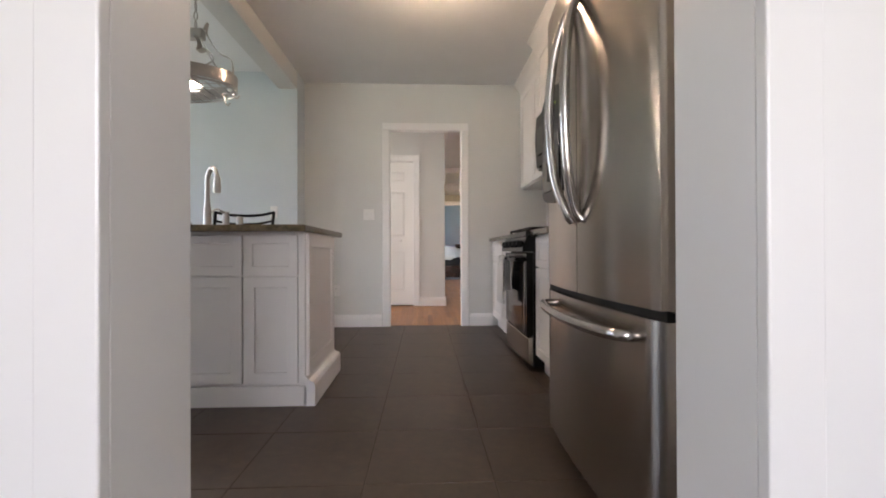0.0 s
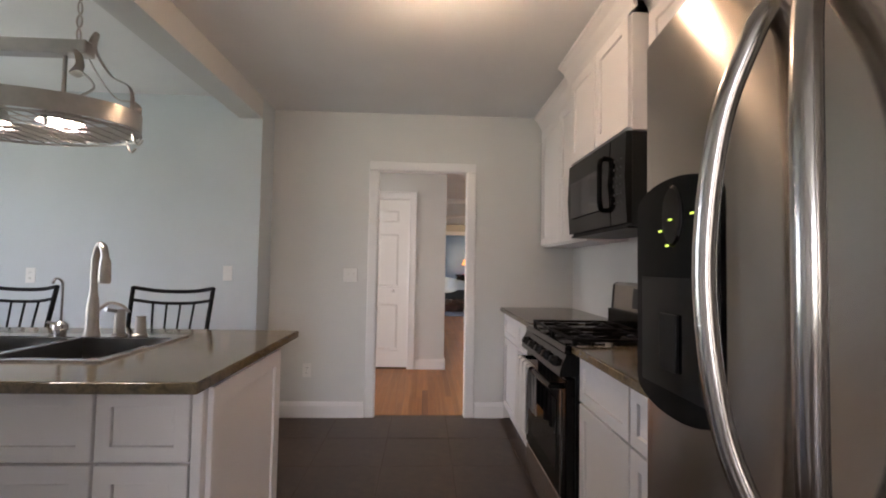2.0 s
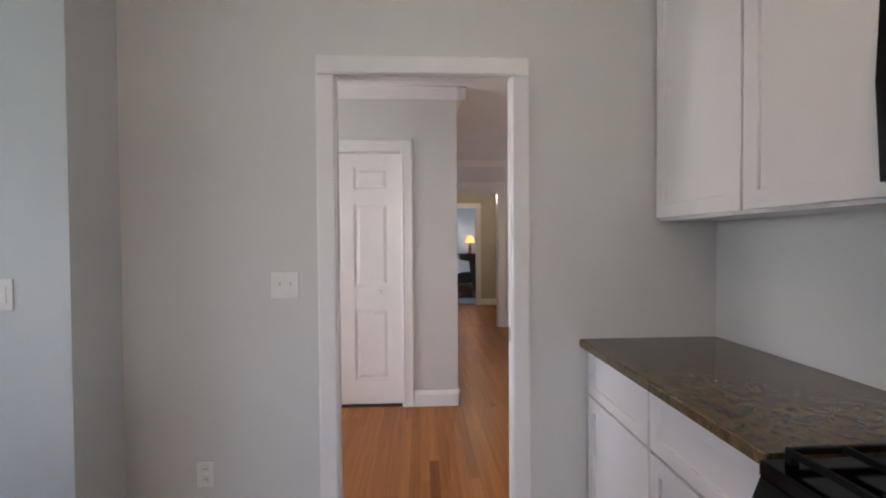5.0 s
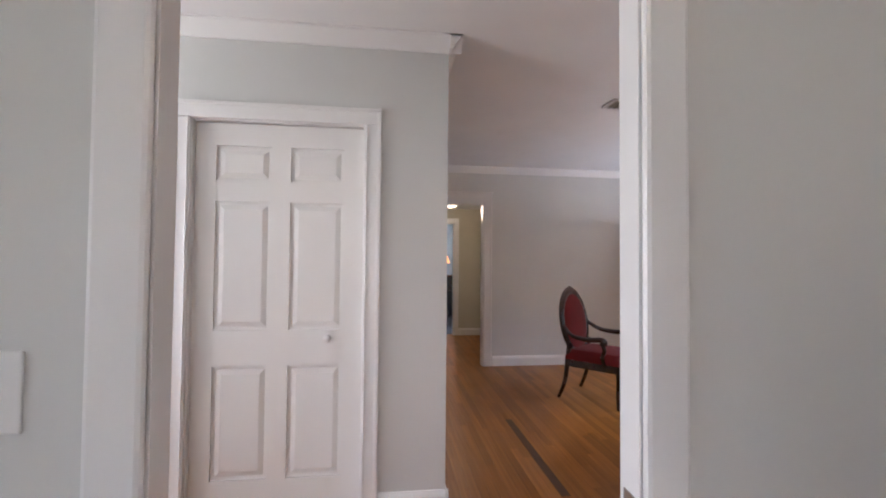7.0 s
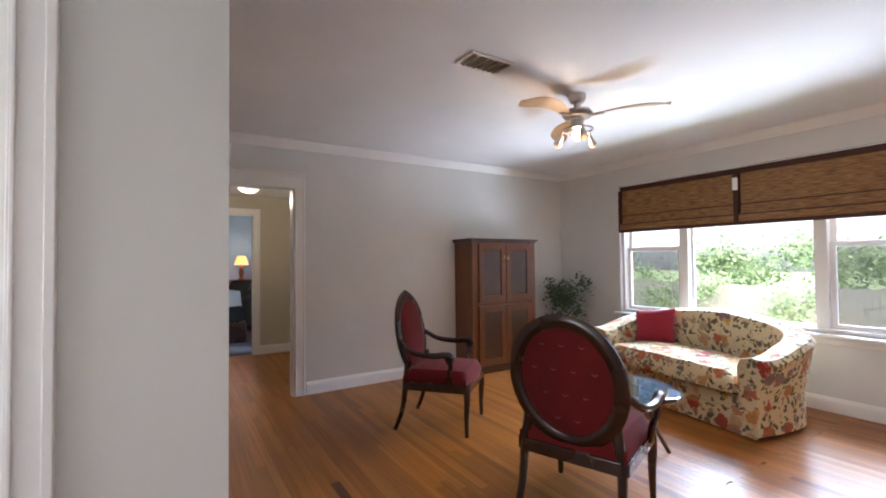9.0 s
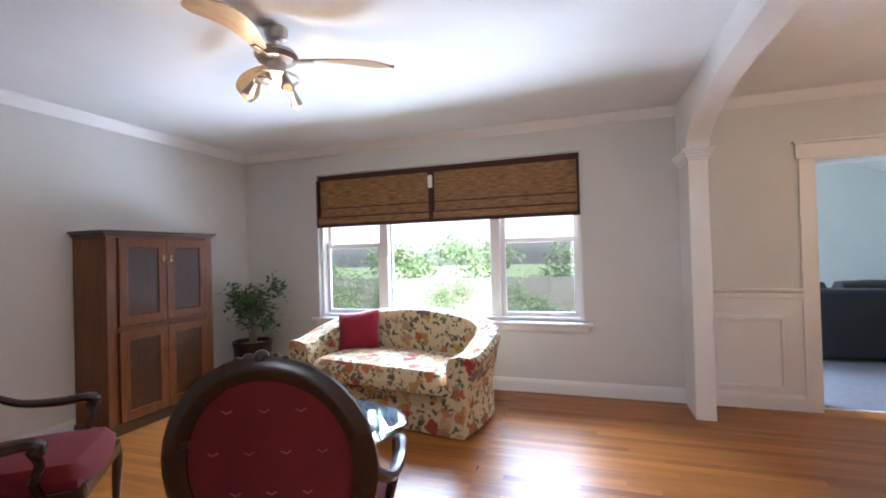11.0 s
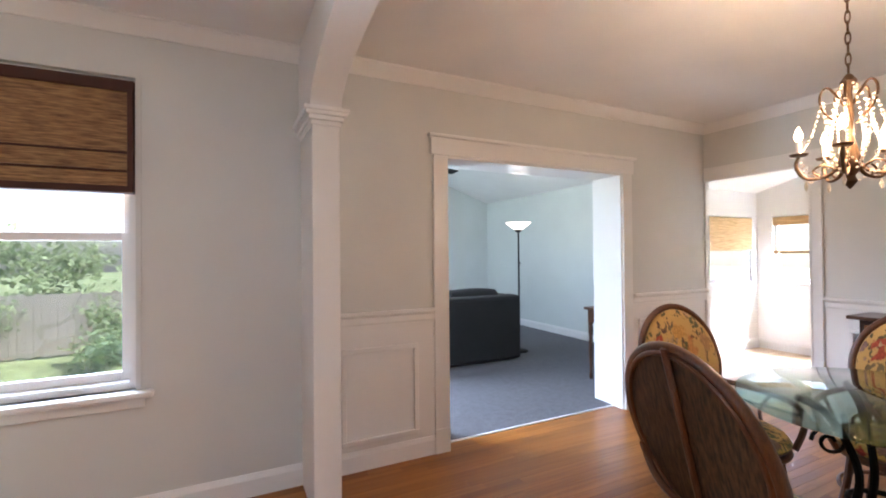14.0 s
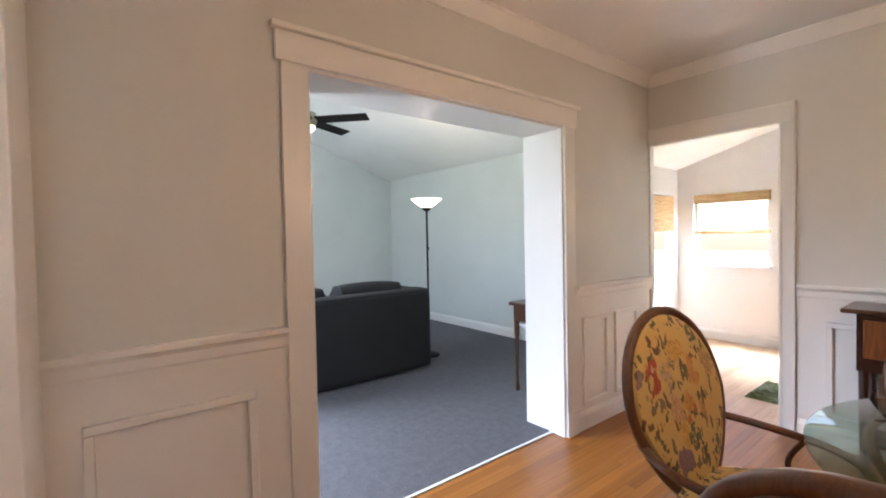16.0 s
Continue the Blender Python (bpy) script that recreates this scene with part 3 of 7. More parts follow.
run(bm, BASE_PROFILE, (XR, YE + 0.02), (XR, WY0 - 0.105), (-1, 0))
run(bm, BASE_PROFILE, (2.4, YE), (5.01, YE), (0, 1))
structure("baseboard", bm, WHITE, "white moulded baseboard", "trim")

# wainscot of the dining room
bm = nb()
run(bm, RAIL, (XR, WY1 + 0.105), (XR, COLY0 + 0.01), (-1, 0), 0.9)
run(bm, RAIL, (XR, YE + 0.0), (XR, WY0 - 0.105), (-1, 0), 0.9)
run(bm, RAIL, (2.4, YE), (5.01, YE), (0, 1), 0.9)
structure("chair_rail", bm, WHITE, "white moulded chair rail", "trim")
bm = nb()
box(bm, XR - 0.006, XR, WY1 + 0.105, COLY0 + 0.01, 0.13, 0.905)
box(bm, XR - 0.006, XR, YE + 0.02, WY0 - 0.105, 0.13, 0.905)
box(bm, 2.4, 5.01, YE, YE + 0.006, 0.13, 0.905)
structure("wainscot", bm, WHITE, "white painted wainscot below the chair rail", "trim")
PANEL = [(0, 0), (0.004, 0), (0.014, 0.006), (0.016, 0.02), (0.01, 0.028), (0, 0.03)]


def frame_x(b, x, out, y0, y1, z0, z1, w=0.032, d=0.02):
    xa, xb = (x, x + out * d) if out > 0 else (x + out * d, x)
    box(b, xa, xb, y0, y1, z0, z0 + w, 0.005)
    box(b, xa, xb, y0, y1, z1 - w, z1, 0.005)
    box(b, xa, xb, y0, y0 + w, z0 + w, z1 - w, 0.005)
    box(b, xa, xb, y1 - w, y1, z0 + w, z1 - w, 0.005)


def frame_y(b, y, out, x0, x1, z0, z1, w=0.032, d=0.02):
    ya, yb = (y, y + out * d) if out > 0 else (y + out * d, y)
    box(b, x0, x1, ya, yb, z0, z0 + w, 0.005)
    box(b, x0, x1, ya, yb, z1 - w, z1, 0.005)
    box(b, x0, x0 + w, ya, yb, z0 + w, z1 - w, 0.005)
    box(b, x1 - w, x1, ya, yb, z0 + w, z1 - w, 0.005)


for y0, y1 in ((4.275, 4.80), (1.80, 2.12), (1.38, 1.71)):
    bm = nb()
    frame_x(bm, XR - 0.006, -1, y0, y1, 0.17, 0.785)
    structure("panel_moulding", bm, WHITE, "white picture-frame moulding on the wainscot", "trim")
for x0, x1 in ((4.32, 4.86), (3.6, 4.2), (2.9, 3.5)):
    bm = nb()
    frame_y(bm, YE + 0.006, 1, x0, x1, 0.17, 0.785)
    structure("panel_moulding", bm, WHITE, "white picture-frame moulding on the wainscot", "trim")

# door trims
def lining_y(b, y0, y1, x0, x1, top, t=0.018):
    box(b, x0, x0 + t, y0, y1, 0, top - t)
    box(b, x1 - t, x1, y0, y1, 0, top - t)
    box(b, x0, x1, y0, y1, top - t, top)


bm = nb()
casing_y(bm, 4.80, -1, KX0 + 0.01, KX1 - 0.01, KTOP - 0.01, 0.08, bev=0.009)
casing_y(bm, 4.86, 1, KX0 + 0.005, KX1 - 0.005, KTOP - 0.01, 0.08, None, 0.012, bev=0.005)
lining_y(bm, 4.80, 4.86, KX0, KX1, KTOP, 0.012)
structure("door_trim_kitchen", bm, WHITE, "white moulded casing of the kitchen doorway", "trim")
bm = nb()
box(bm, KX1 - 0.015, KX1 - 0.012, 4.815, 4.845, 0.93, 0.99)
structure("strike_plate", bm, NICKEL, "small nickel strike plate on the door jamb", "latch")
bm = nb()
casing_y(bm, 6.53, -1, -0.225, 0.668, 2.125, 0.09)
lining_y(bm, 6.53, 6.63, -0.23, 0.673, 2.13, 0.01)
structure("door_trim_closet", bm, WHITE, "white moulded casing of the closet door", "trim")
bm = nb()
casing_y(bm, YF, -1, 1.255, 2.065, 2.145, 0.11, 0.14)
box(bm, 1.14, 2.19, YF - 0.035, YF, 2.287, 2.305, 0.004)
lining_y(bm, YF, YF + 0.12, 1.25, 2.07, 2.15)
structure("door_trim_far", bm, WHITE, "white casing of the far doorway", "trim")
bm = nb()
for y0, y1 in ((WY1 - 0.005, WY1 + 0.105), (WY0 - 0.105, WY0 + 0.005)):
    box(bm, XR - 0.02, XR, y0, y1, 0, WTOP - 0.004, 0.004)
    box(bm, XR - 0.026, XR - 0.02, y0 - 0.003, y1 + 0.003, 0, 0.17, 0.002)
box(bm, XR - 0.024, XR, WY0 - 0.125, WY1 + 0.125, WTOP - 0.004, 2.205, 0.004)
box(bm, XR - 0.045, XR, WY0 - 0.145, WY1 + 0.145, 2.206, 2.23, 0.006)
box(bm, XR, XR + WD, WY1 - 0.018, WY1, 0, WTOP - 0.018)
box(bm, XR, XR + WD, WY0, WY0 + 0.018, 0, WTOP - 0.018)
box(bm, XR, XR + WD, WY0, WY1, WTOP - 0.018, WTOP)
structure("door_trim_wide", bm, WHITE, "white casing with a capped header round the wide opening", "trim")
bm = nb()
casing_y(bm, YE, 1, 5.105, 5.98, 2.08, 0.09, 0.13, 0.02, True, False)
lining_y(bm, YE - 0.06, YE, 5.10, 5.985, 2.085, 0.008)
structure("door_trim_sunroom", bm, WHITE, "white casing of the sunroom doorway", "trim")
bm = nb()
for xa, xb in ((0.28, 0.37), (1.335, 1.425)):
    box(bm, xa, xb, 0.74, 0.765, 0, 2.25, 0.004)
box(bm, 0.28, 1.425, 0.74, 0.767, 2.25, 2.34, 0.004)
structure("door_trim_entry", bm, WHITE, "white casing of the kitchen entry", "trim")
structure("threshold", box(nb(), XR + 0.095, XR + 0.115, WY0 + 0.018, WY1 - 0.018, 0, 0.008), WHITE, "pale carpet edge strip", "trim")
structure("threshold_sunroom", box(nb(), 5.108, 5.977, YE - 0.02, YE + 0.01, 0, 0.012), IRON, "dark metal threshold strip", "trim")

# living room window
def window_x(x0, x1, y0, y1, z0, z1, splits, hung, name):
    """A window in a wall across x; splits: y of the mullions; hung: which lights have a meeting rail."""
    ob = thing(name, "white painted window with a fixed middle light and hung sashes", "window", kind="structure")
    b = nb()
    t = 0.035
    box(b, x0, x1, y0, y0 + t, z0, z1)
    box(b, x0, x1, y1 - t, y1, z0, z1)
    box(b, x0, x1, y0 + t, y1 - t, z1 - t, z1)
    box(b, x0, x1, y0 + t, y1 - t, z0, z0 + t)
    part("window_frame", b, WHITE, ob)
    ys = [y0 + t] + list(splits) + [y1 - t]
    for i in range(1, len(ys) - 1):
        part("mullion", box(nb(), x0 + 0.02, x1, ys[i] - 0.05, ys[i] + 0.05, z0 + t, z1 - t, 0.006), WHITE, ob)
    for i in range(len(ys) - 1):
        a = ys[i] + (0.05 if i else 0)
        c = ys[i + 1] - (0.05 if i + 2 < len(ys) else 0)
        zz = [(z0 + t, z1 - t, x0 + 0.1)]
        if hung[i]:
            mid = hung[i]
            zz = [(z0 + t, mid + 0.02, x0 + 0.07), (mid - 0.02, z1 - t, x0 + 0.11)]
        for za, zb, xa in zz:
            s, f = nb(), 0.045 if hung[i] else 0.02
            box(s, xa, xa + 0.035, a, a + f, za, zb, 0.004)
            box(s, xa, xa + 0.035, c - f, c, za, zb, 0.004)
            box(s, xa, xa + 0.035, a + f, c - f, zb - f, zb, 0.004)
            box(s, xa, xa + 0.035, a + f, c - f, za, za + f, 0.004)
            sash = part("sash", s, WHITE, ob)
            p = part("pane", box(nb(), xa + 0.014, xa + 0.018, a + f, c - f, za + f, zb - f), PANE, sash)
            p.visible_shadow = False
            if hung[i] and za < hung[i] - 0.1:
                sc = part("insect_screen", box(nb(), xa + 0.026, xa + 0.0275, a + f, c - f, za + f, zb - f), SCREEN, sash, "fine grey insect screen")
                sc.visible_shadow = False
    return ob


win = window_x(XR + 0.04, XR + 0.2, 5.87, 8.78, 0.69, 2.33, (6.72, 7.98), (1.50, 0, 1.50), "window_1")
bm = nb()
box(bm, XR - 0.06, XR + 0.06, 5.79, 8.86, 0.655, 0.69, 0.01)
box(bm, XR - 0.02, XR, 5.83, 8.82, 0.60, 0.655, 0.006)
structure("window_sill", bm, WHITE, "white moulded sill of the living room window", "sill")
bm = nb()
for y0, y1 in ((5.845, 5.87), (8.78, 8.805)):
    box(bm, XR - 0.008, XR, y0, y1, 0.69, 2.355)
box(bm, XR - 0.008, XR, 5.87, 8.78, 2.33, 2.355)
structure("window_trim", bm, WALL, "narrow plaster return round the window", "trim")


def roman_shade(y0, y1, z0, z1, x):
    ob = thing("roman_shade", "woven bamboo roman shade with dark brown binding, half raised", "window shade", "shades of the living room window")
    b = nb()
    n = 10
    prof = [(x - 0.012, z1), (x - 0.02, z1 - 0.2), (x - 0.022, z0 + 0.115), (x - 0.068, z0 + 0.098), (x - 0.07, z0 + 0.02), (x - 0.012, z0 + 0.012)]
    prism(b, [(u, v) for u, v in prof] + [(x, z0 + 0.02), (x, z1)], "y", y0, y1)
    for v in b.verts:
        v.co.x += 0.004 * math.sin(v.co.y * 9)
    part("woven_cloth", b, BLIND, ob)
    part("valance", box(nb(), x - 0.03, x - 0.0, y0 - 0.004, y1 + 0.004, z1 - 0.055, z1 + 0.003, 0.004), TAPE, ob, "dark brown heading band")
    for a, c in ((y0 - 0.003, y0 + 0.02), (y1 - 0.02, y1 + 0.003)):
        part("binding", box(nb(), x - 0.0735, x + 0.0015, a, c, z0, z1 - 0.056, 0.003), TAPE, ob, "dark brown side binding")
    # dark rods drawn in place of the shadow lines at the folds
    for zb in (z0 + 0.098, z0 + 0.205):
        part("batten", tube(nb(), [(x - (0.071 if zb < z0 + 0.1 else 0.024), y0 + 0.021, zb), (x - (0.071 if zb < z0 + 0.1 else 0.024), y1 - 0.021, zb)], 0.006, 6), TAPE, ob, "dark rod standing for the shadow line of the fold")
    part("hem", box(nb(), x - 0.074, x + 0.001, y0 - 0.004, y1 + 0.004, z0 - 0.012, z0 + 0.024, 0.004), TAPE, ob, "dark brown hem")
    return ob


roman_shade(5.88, 7.365, 1.73, 2.312, XR + 0.03)
roman_shade(7.375, 8.765, 1.73, 2.312, XR + 0.03)
b = nb()
box(b, XR - 0.054, XR - 0.0437, 7.345, 7.395, 2.08, 2.21, 0.003)
tagged(new("shade_cleat", mesh("shade_cleat", b, PLASTIC)), "small white cord cleat between the shades", "cleat")

# unseen breakfast and entry windows, and an added hall window, that let daylight in
for args in ((-3.32, -3.2, 1.8, 3.8, 0.7, 2.2, (2.8,), (0, 0), "window_2"), (-2.1, -2.0, 5.2, 6.2, 0.6, 2.2, (), (1.4,), "window_3")):
    window_x(*args)
b = nb()
box(b, -0.1, 1.9, -3.06, -3.05, 0.7, 2.3)
p = structure("window_4", b, PANE, "clear window of the entry room", "window")
p.visible_shadow = False

# family room beyond the wide opening
FX, FY = 11.25, 0.42
bm = nb()
box(bm, FX, FX + 0.12, 0.3, 5.5, 0, 4.0)
structure("wall_family_back", bm, WALL_FAMILY, "pale green-grey family room wall", "wall")
structure("wall_family_return", box(nb(), 7.121, 7.2, FY, 1.08, 0, 4.0), WALL_FAMILY, "pale green-grey family room wall", "wall")
structure("wall_family_step", box(nb(), XR + WD + 0.01, 7.2, 1.081, 1.15, 0, 4.0), WALL_FAMILY, "pale green-grey family room wall", "wall")
structure("wall_family_right", box(nb(), 7.121, FX, FY - 0.12, FY, 0, 4.0), WALL_FAMILY, "pale green-grey family room wall", "wall")
structure("wall_family_left", wall_y(nb(), 5.4, 5.5, XR + 0.2, FX, 4.0, ((6.7, 9.9, 0.5, 2.4),)), WALL_FAMILY, "family room wall with a window", "wall")
bm = nb()
f0, f1 = XR + WD + 0.001, XR + WD + 0.01
box(bm, f0, f1, 1.08, WY0, 0, 4.0)
box(bm, f0, f1, WY1, 4.955, 0, 4.0)
box(bm, f0, f1, WY0, WY1, WTOP, 4.0)
box(bm, XR + 0.2, f1, 4.956, 5.4, 0, 4.0)
structure("wall_family_front", bm, WALL_FAMILY, "family room side of the thick wall", "wall")
bm = nb()
prism(bm, [(0.3, 2.40), (2.7, 3.24), (5.5, 2.40), (5.5, 2.52), (2.7, 3.36), (0.3, 2.52)], "x", XR + 0.2, FX + 0.12)
structure("ceiling_family", bm, CEIL, "white vaulted family room ceiling", "ceiling")
structure("floor_carpet", prism(nb(), [(XR + 0.108, WY0 + 0.018), (XR + WD + 0.01, WY0 + 0.018), (XR + WD + 0.01, 1.15), (7.2, 1.15), (7.2, FY), (FX, FY), (FX, 5.4), (XR + WD + 0.01, 5.4), (XR + WD + 0.01, WY1 - 0.018), (XR + 0.108, WY1 - 0.018)], "z", -0.1, 0.006), CARPET, "blue-grey cut pile carpet", "carpet")
bm = nb()
run(bm, BASE_PROFILE, (7.2, FY), (FX, FY), (0, 1))
run(bm, BASE_PROFILE, (FX, FY), (FX, 5.4), (-1, 0))
structure("baseboard_family", bm, WHITE, "white baseboard", "trim")

# sunroom beyond the end doorway
SX0, SX1, SY0 = 3.2, 6.88, -1.42
SZ0, SZ1 = 0.95, 1.86   # sill and head of the sunroom windows
SUN_WINDOWS = ((3.85, 4.70), (4.84, 5.70), (5.83, 6.68))
bm = nb()
wall_y(bm, SY0 - 0.12, SY0, SX0, SX1, 3.0, [(a, c, SZ0, SZ1) for a, c in SUN_WINDOWS])
structure("wall_sunroom_end", bm, WHITE, "white sunroom wall with windows", "wall")
structure("wall_sunroom_right", wall_x(nb(), SX1, SX1 + 0.12, SY0, YE - 0.06, 3.0, ((-1.3, -0.3, SZ0, SZ1),)), WHITE, "white sunroom wall with a window", "wall")
structure("wall_sunroom_left", wall_x(nb(), SX0 - 0.12, SX0, SY0, YE - 0.06, 3.0), WHITE, "white sunroom wall", "wall")
bm = nb()
prism(bm, [(SX0 - 0.12, 2.18), (5.1, 2.74), (SX1 + 0.12, 2.18), (SX1 + 0.12, 2.28), (5.1, 2.84), (SX0 - 0.12, 2.28)], "y", SY0 - 0.12, YE - 0.06)
structure("ceiling_sunroom", bm, CEIL, "white vaulted sunroom ceiling", "ceiling")
bm = nb()
run(bm, BASE_PROFILE, (SX0, SY0), (SX1, SY0), (0, 1))
run(bm, BASE_PROFILE, (SX1, SY0), (SX1, YE - 0.06), (-1, 0))
structure("baseboard_sunroom", bm, WHITE, "white baseboard", "trim")
for x0, x1 in SUN_WINDOWS:
    ob = thing("window_5", "white sunroom window", "window", kind="structure")
    b = nb()
    frame_y(b, SY0 - 0.1, 1, x0, x1, SZ0, SZ1, 0.05, 0.06)
    box(b, x0, x1, SY0, SY0 + 0.05, SZ0 - 0.03, SZ0, 0.005)
    part("window_frame", b, WHITE, ob)
    part("pane", box(nb(), x0 + 0.05, x1 - 0.05, SY0 - 0.07, SY0 - 0.066, SZ0 + 0.05, SZ1 - 0.05), PANE, ob).visible_shadow = False
    sh = thing("bamboo_shade", "light bamboo slat shade, mostly raised", "window shade", "sunroom shades")
    part("slats", box(nb(), x0 + 0.01, x1 - 0.01, SY0 - 0.02, SY0 + 0.012, 1.735, 1.85, 0.004), BLIND_LIGHT, sh)
    part("bottom_bar", box(nb(), x0 + 0.01, x1 - 0.01, SY0 - 0.02, SY0 + 0.01, 1.345, 1.385, 0.004), BLIND_LIGHT, sh)
ob = thing("window_6", "white sunroom window", "window", kind="structure")
b = nb()
frame_x(b, SX1 + 0.1, -1, -1.3, -0.3, SZ0, SZ1, 0.05, 0.06)
part("window_frame", b, WHITE, ob)
part("pane", box(nb(), SX1 + 0.066, SX1 + 0.07, -1.25, -0.35, SZ0 + 0.05, SZ1 - 0.05), PANE, ob).visible_shadow = False
sh = thing("bamboo_shade", "light bamboo slat shade, half lowered", "window shade", "sunroom shades")
part("slats", box(nb(), SX1 - 0.012, SX1 + 0.02, -1.29, -0.31, 1.39, 1.85, 0.004), BLIND_LIGHT, sh)

# hallway and bedroom beyond the far door
bm = nb()
box(bm, 0.9, 1.0, YF + 0.12, 12.2, 0, ZL)
wall_x(bm, 2.6, 2.7, YF + 0.12, 12.2, ZL)
structure("wall_hallway", bm, WALL_OLIVE, "olive-beige hallway walls", "wall")
structure("wall_hallway_end", wall_y(nb(), 12.2, 12.3, 0.9, 2.7, ZL, ((1.25, 2.04, 0, 2.10),)), WALL_OLIVE, "olive-beige hallway end wall with a doorway", "wall")
bm = nb()
casing_y(bm, 12.2, -1, 1.25, 2.04, 2.10, 0.08)
lining_y(bm, 12.2, 12.3, 1.25, 2.04, 2.10)
run(bm, BASE_PROFILE, (2.12, 12.2), (2.6, 12.2), (0, -1))
run(bm, BASE_PROFILE, (2.6, YF + 0.12), (2.6, 12.2), (-1, 0))
structure("door_trim_bedroom", bm, WHITE, "white bedroom door casing and hall baseboard", "trim")
bm = nb()
box(bm, -0.5, 3.2, 15.4, 15.5, 0, ZL)
box(bm, -0.6, -0.5, 12.3, 15.5, 0, ZL)
box(bm, 3.2, 3.3, 12.3, 15.5, 0, ZL)
structure("wall_bedroom", bm, WALL_BEDROOM, "blue bedroom walls", "wall")
structure("ceiling_hallway", box(nb(), 0.9, 2.7, YF + 0.12, 12.2, 2.36, ZL - 0.001), CEIL, "lowered hallway ceiling", "ceiling")
structure("ceiling_bedroom", box(nb(), -0.6, 3.3, YF + 0.12, 15.5, ZL, ZL + 0.1), CEIL, "white hallway ceiling", "ceiling")

# yard behind the windows
bm = nb()
box(bm, -60, 80, -60, 80, -1.1, -1.0)
structure("ground", bm, GRASS, "sunlit lawn", "ground")


# ---- kitchen ----
def shaker(b, place, u0, u1, z0, z1, rail, d):
    """A shaker front in one piece: a frame around a sunk panel; place(u, z, depth) sets a point."""
    def loop(m, depth):
        return [b.verts.new(place(u, z, depth)) for u, z in ((u0 + m, z0 + m), (u1 - m, z0 + m), (u1 - m, z1 - m), (u0 + m, z1 - m))]

    loops = [loop(0, 0), loop(0, d - 0.002), loop(0.002, d), loop(rail - 0.002, d), loop(rail, d - 0.002), loop(rail + 0.001, d * 0.45)]
    for p, q in zip(loops, loops[1:]):
        for k in range(4):
            b.faces.new((p[k], p[(k + 1) % 4], q[(k + 1) % 4], q[k]))
    b.faces.new(loops[0][::-1])
    b.faces.new(loops[-1])
    bmesh.ops.recalc_face_normals(b, faces=b.faces)
    return b


def shaker_x(b, x, out, y0, y1, z0, z1, rail=0.055, d=0.02):
    return shaker(b, lambda u, z, t: (x + out * t, u, z), y0, y1, z0, z1, rail, d)


def shaker_y(b, y, out, x0, x1, z0, z1, rail=0.055, d=0.02):
    return shaker(b, lambda u, z, t: (u, y + out * t, z), x0, x1, z0, z1, rail, d)


# island
island = thing("island_cabinet", "white shaker kitchen island cabinet under a granite top", "cabinet")
IX, IY0, IY1 = 0.20, 2.43, 3.07
b = nb()
box(b, -1.72, IX, IY0, IY1, 0.11, 0.75)
for x0, x1, y1 in ((-1.72, -1.065, IY1), (-0.205, IX, IY1), (-1.065, -0.205, 2.565)):
    box(b, x0, x1, IY0, y1, 0.75, 0.905)
part("body", b, CABINET, island)
part("plinth", box(nb(), -1.72, IX - 0.002, IY0 + 0.004, IY1, 0, 0.11), CABINET, island)
part("toe_board", box(nb(), -1.74, IX + 0.012, IY0 - 0.018, IY0 + 0.003, 0, 0.105, 0.003), CABINET, island)
b = nb()
run(b, [(0, 0), (0.055, 0), (0.055, 0.11), (0.045, 0.125), (0.02, 0.135), (0.012, 0.15), (0, 0.15)], (IX, IY0 - 0.018), (IX, IY1 + 0.03), (1, 0))
part("base_moulding", b, CABINET, island)
b = nb()
shaker_x(b, IX, 1, IY0 + 0.02, IY1 + 0.02, 0.15, 0.895, 0.07, 0.016)
part("side_panel", b, CABINET, island)
for x0, x1 in ((-0.11, 0.165), (-0.595, -0.12), (-1.08, -0.605), (-1.70, -1.09)):
    part("door", shaker_y(nb(), IY0, -1, x0, x1, 0.12, 0.672), CABINET, island)
for x0, x1 in ((-0.11, 0.165), (-1.08, -0.12), (-1.70, -1.09)):
    part("drawer_front", shaker_y(nb(), IY0, -1, x0, x1, 0.682, 0.89, 0.045), CABINET, island)
b = nb()
box(b, 0.17, IX + 0.001, IY0 - 0.016, IY0, 0.106, 0.9, 0.003)
part("corner_post", b, CABINET, island)

SX_, SY_ = (-1.06, -0.21), (2.57, 3.12)
b = nb()
top0, top1 = 0.905, 0.94
for x0, x1, y0, y1 in ((-1.8, SX_[0] + 0.02, 2.335, 3.345), (SX_[1] - 0.02, 0.219, 2.335, 3.335), (SX_[0] + 0.02, SX_[1] - 0.02, 2.335, SY_[0] + 0.02), (SX_[0] + 0.02, SX_[1] - 0.02, SY_[1] - 0.02, 3.345)):
    box(b, x0, x1, y0, y1, top0, top1)
bmesh.ops.remove_doubles(b, verts=b.verts, dist=0.0001)
iw = thing("island_worktop", "polished green-brown granite island worktop with an eased edge", "worktop")
part("slab", b, GRANITE, iw)
b = nb()
for x0, x1, y0, y1 in ((-1.81, 0.225, 2.329, 2.336), (0.218, 0.225, 2.336, 3.335)):
    box(b, x0, x1, y0, y1, top0 + 0.002, top1 - 0.002, 0.002)
part("edge", b, GRANITE, iw)

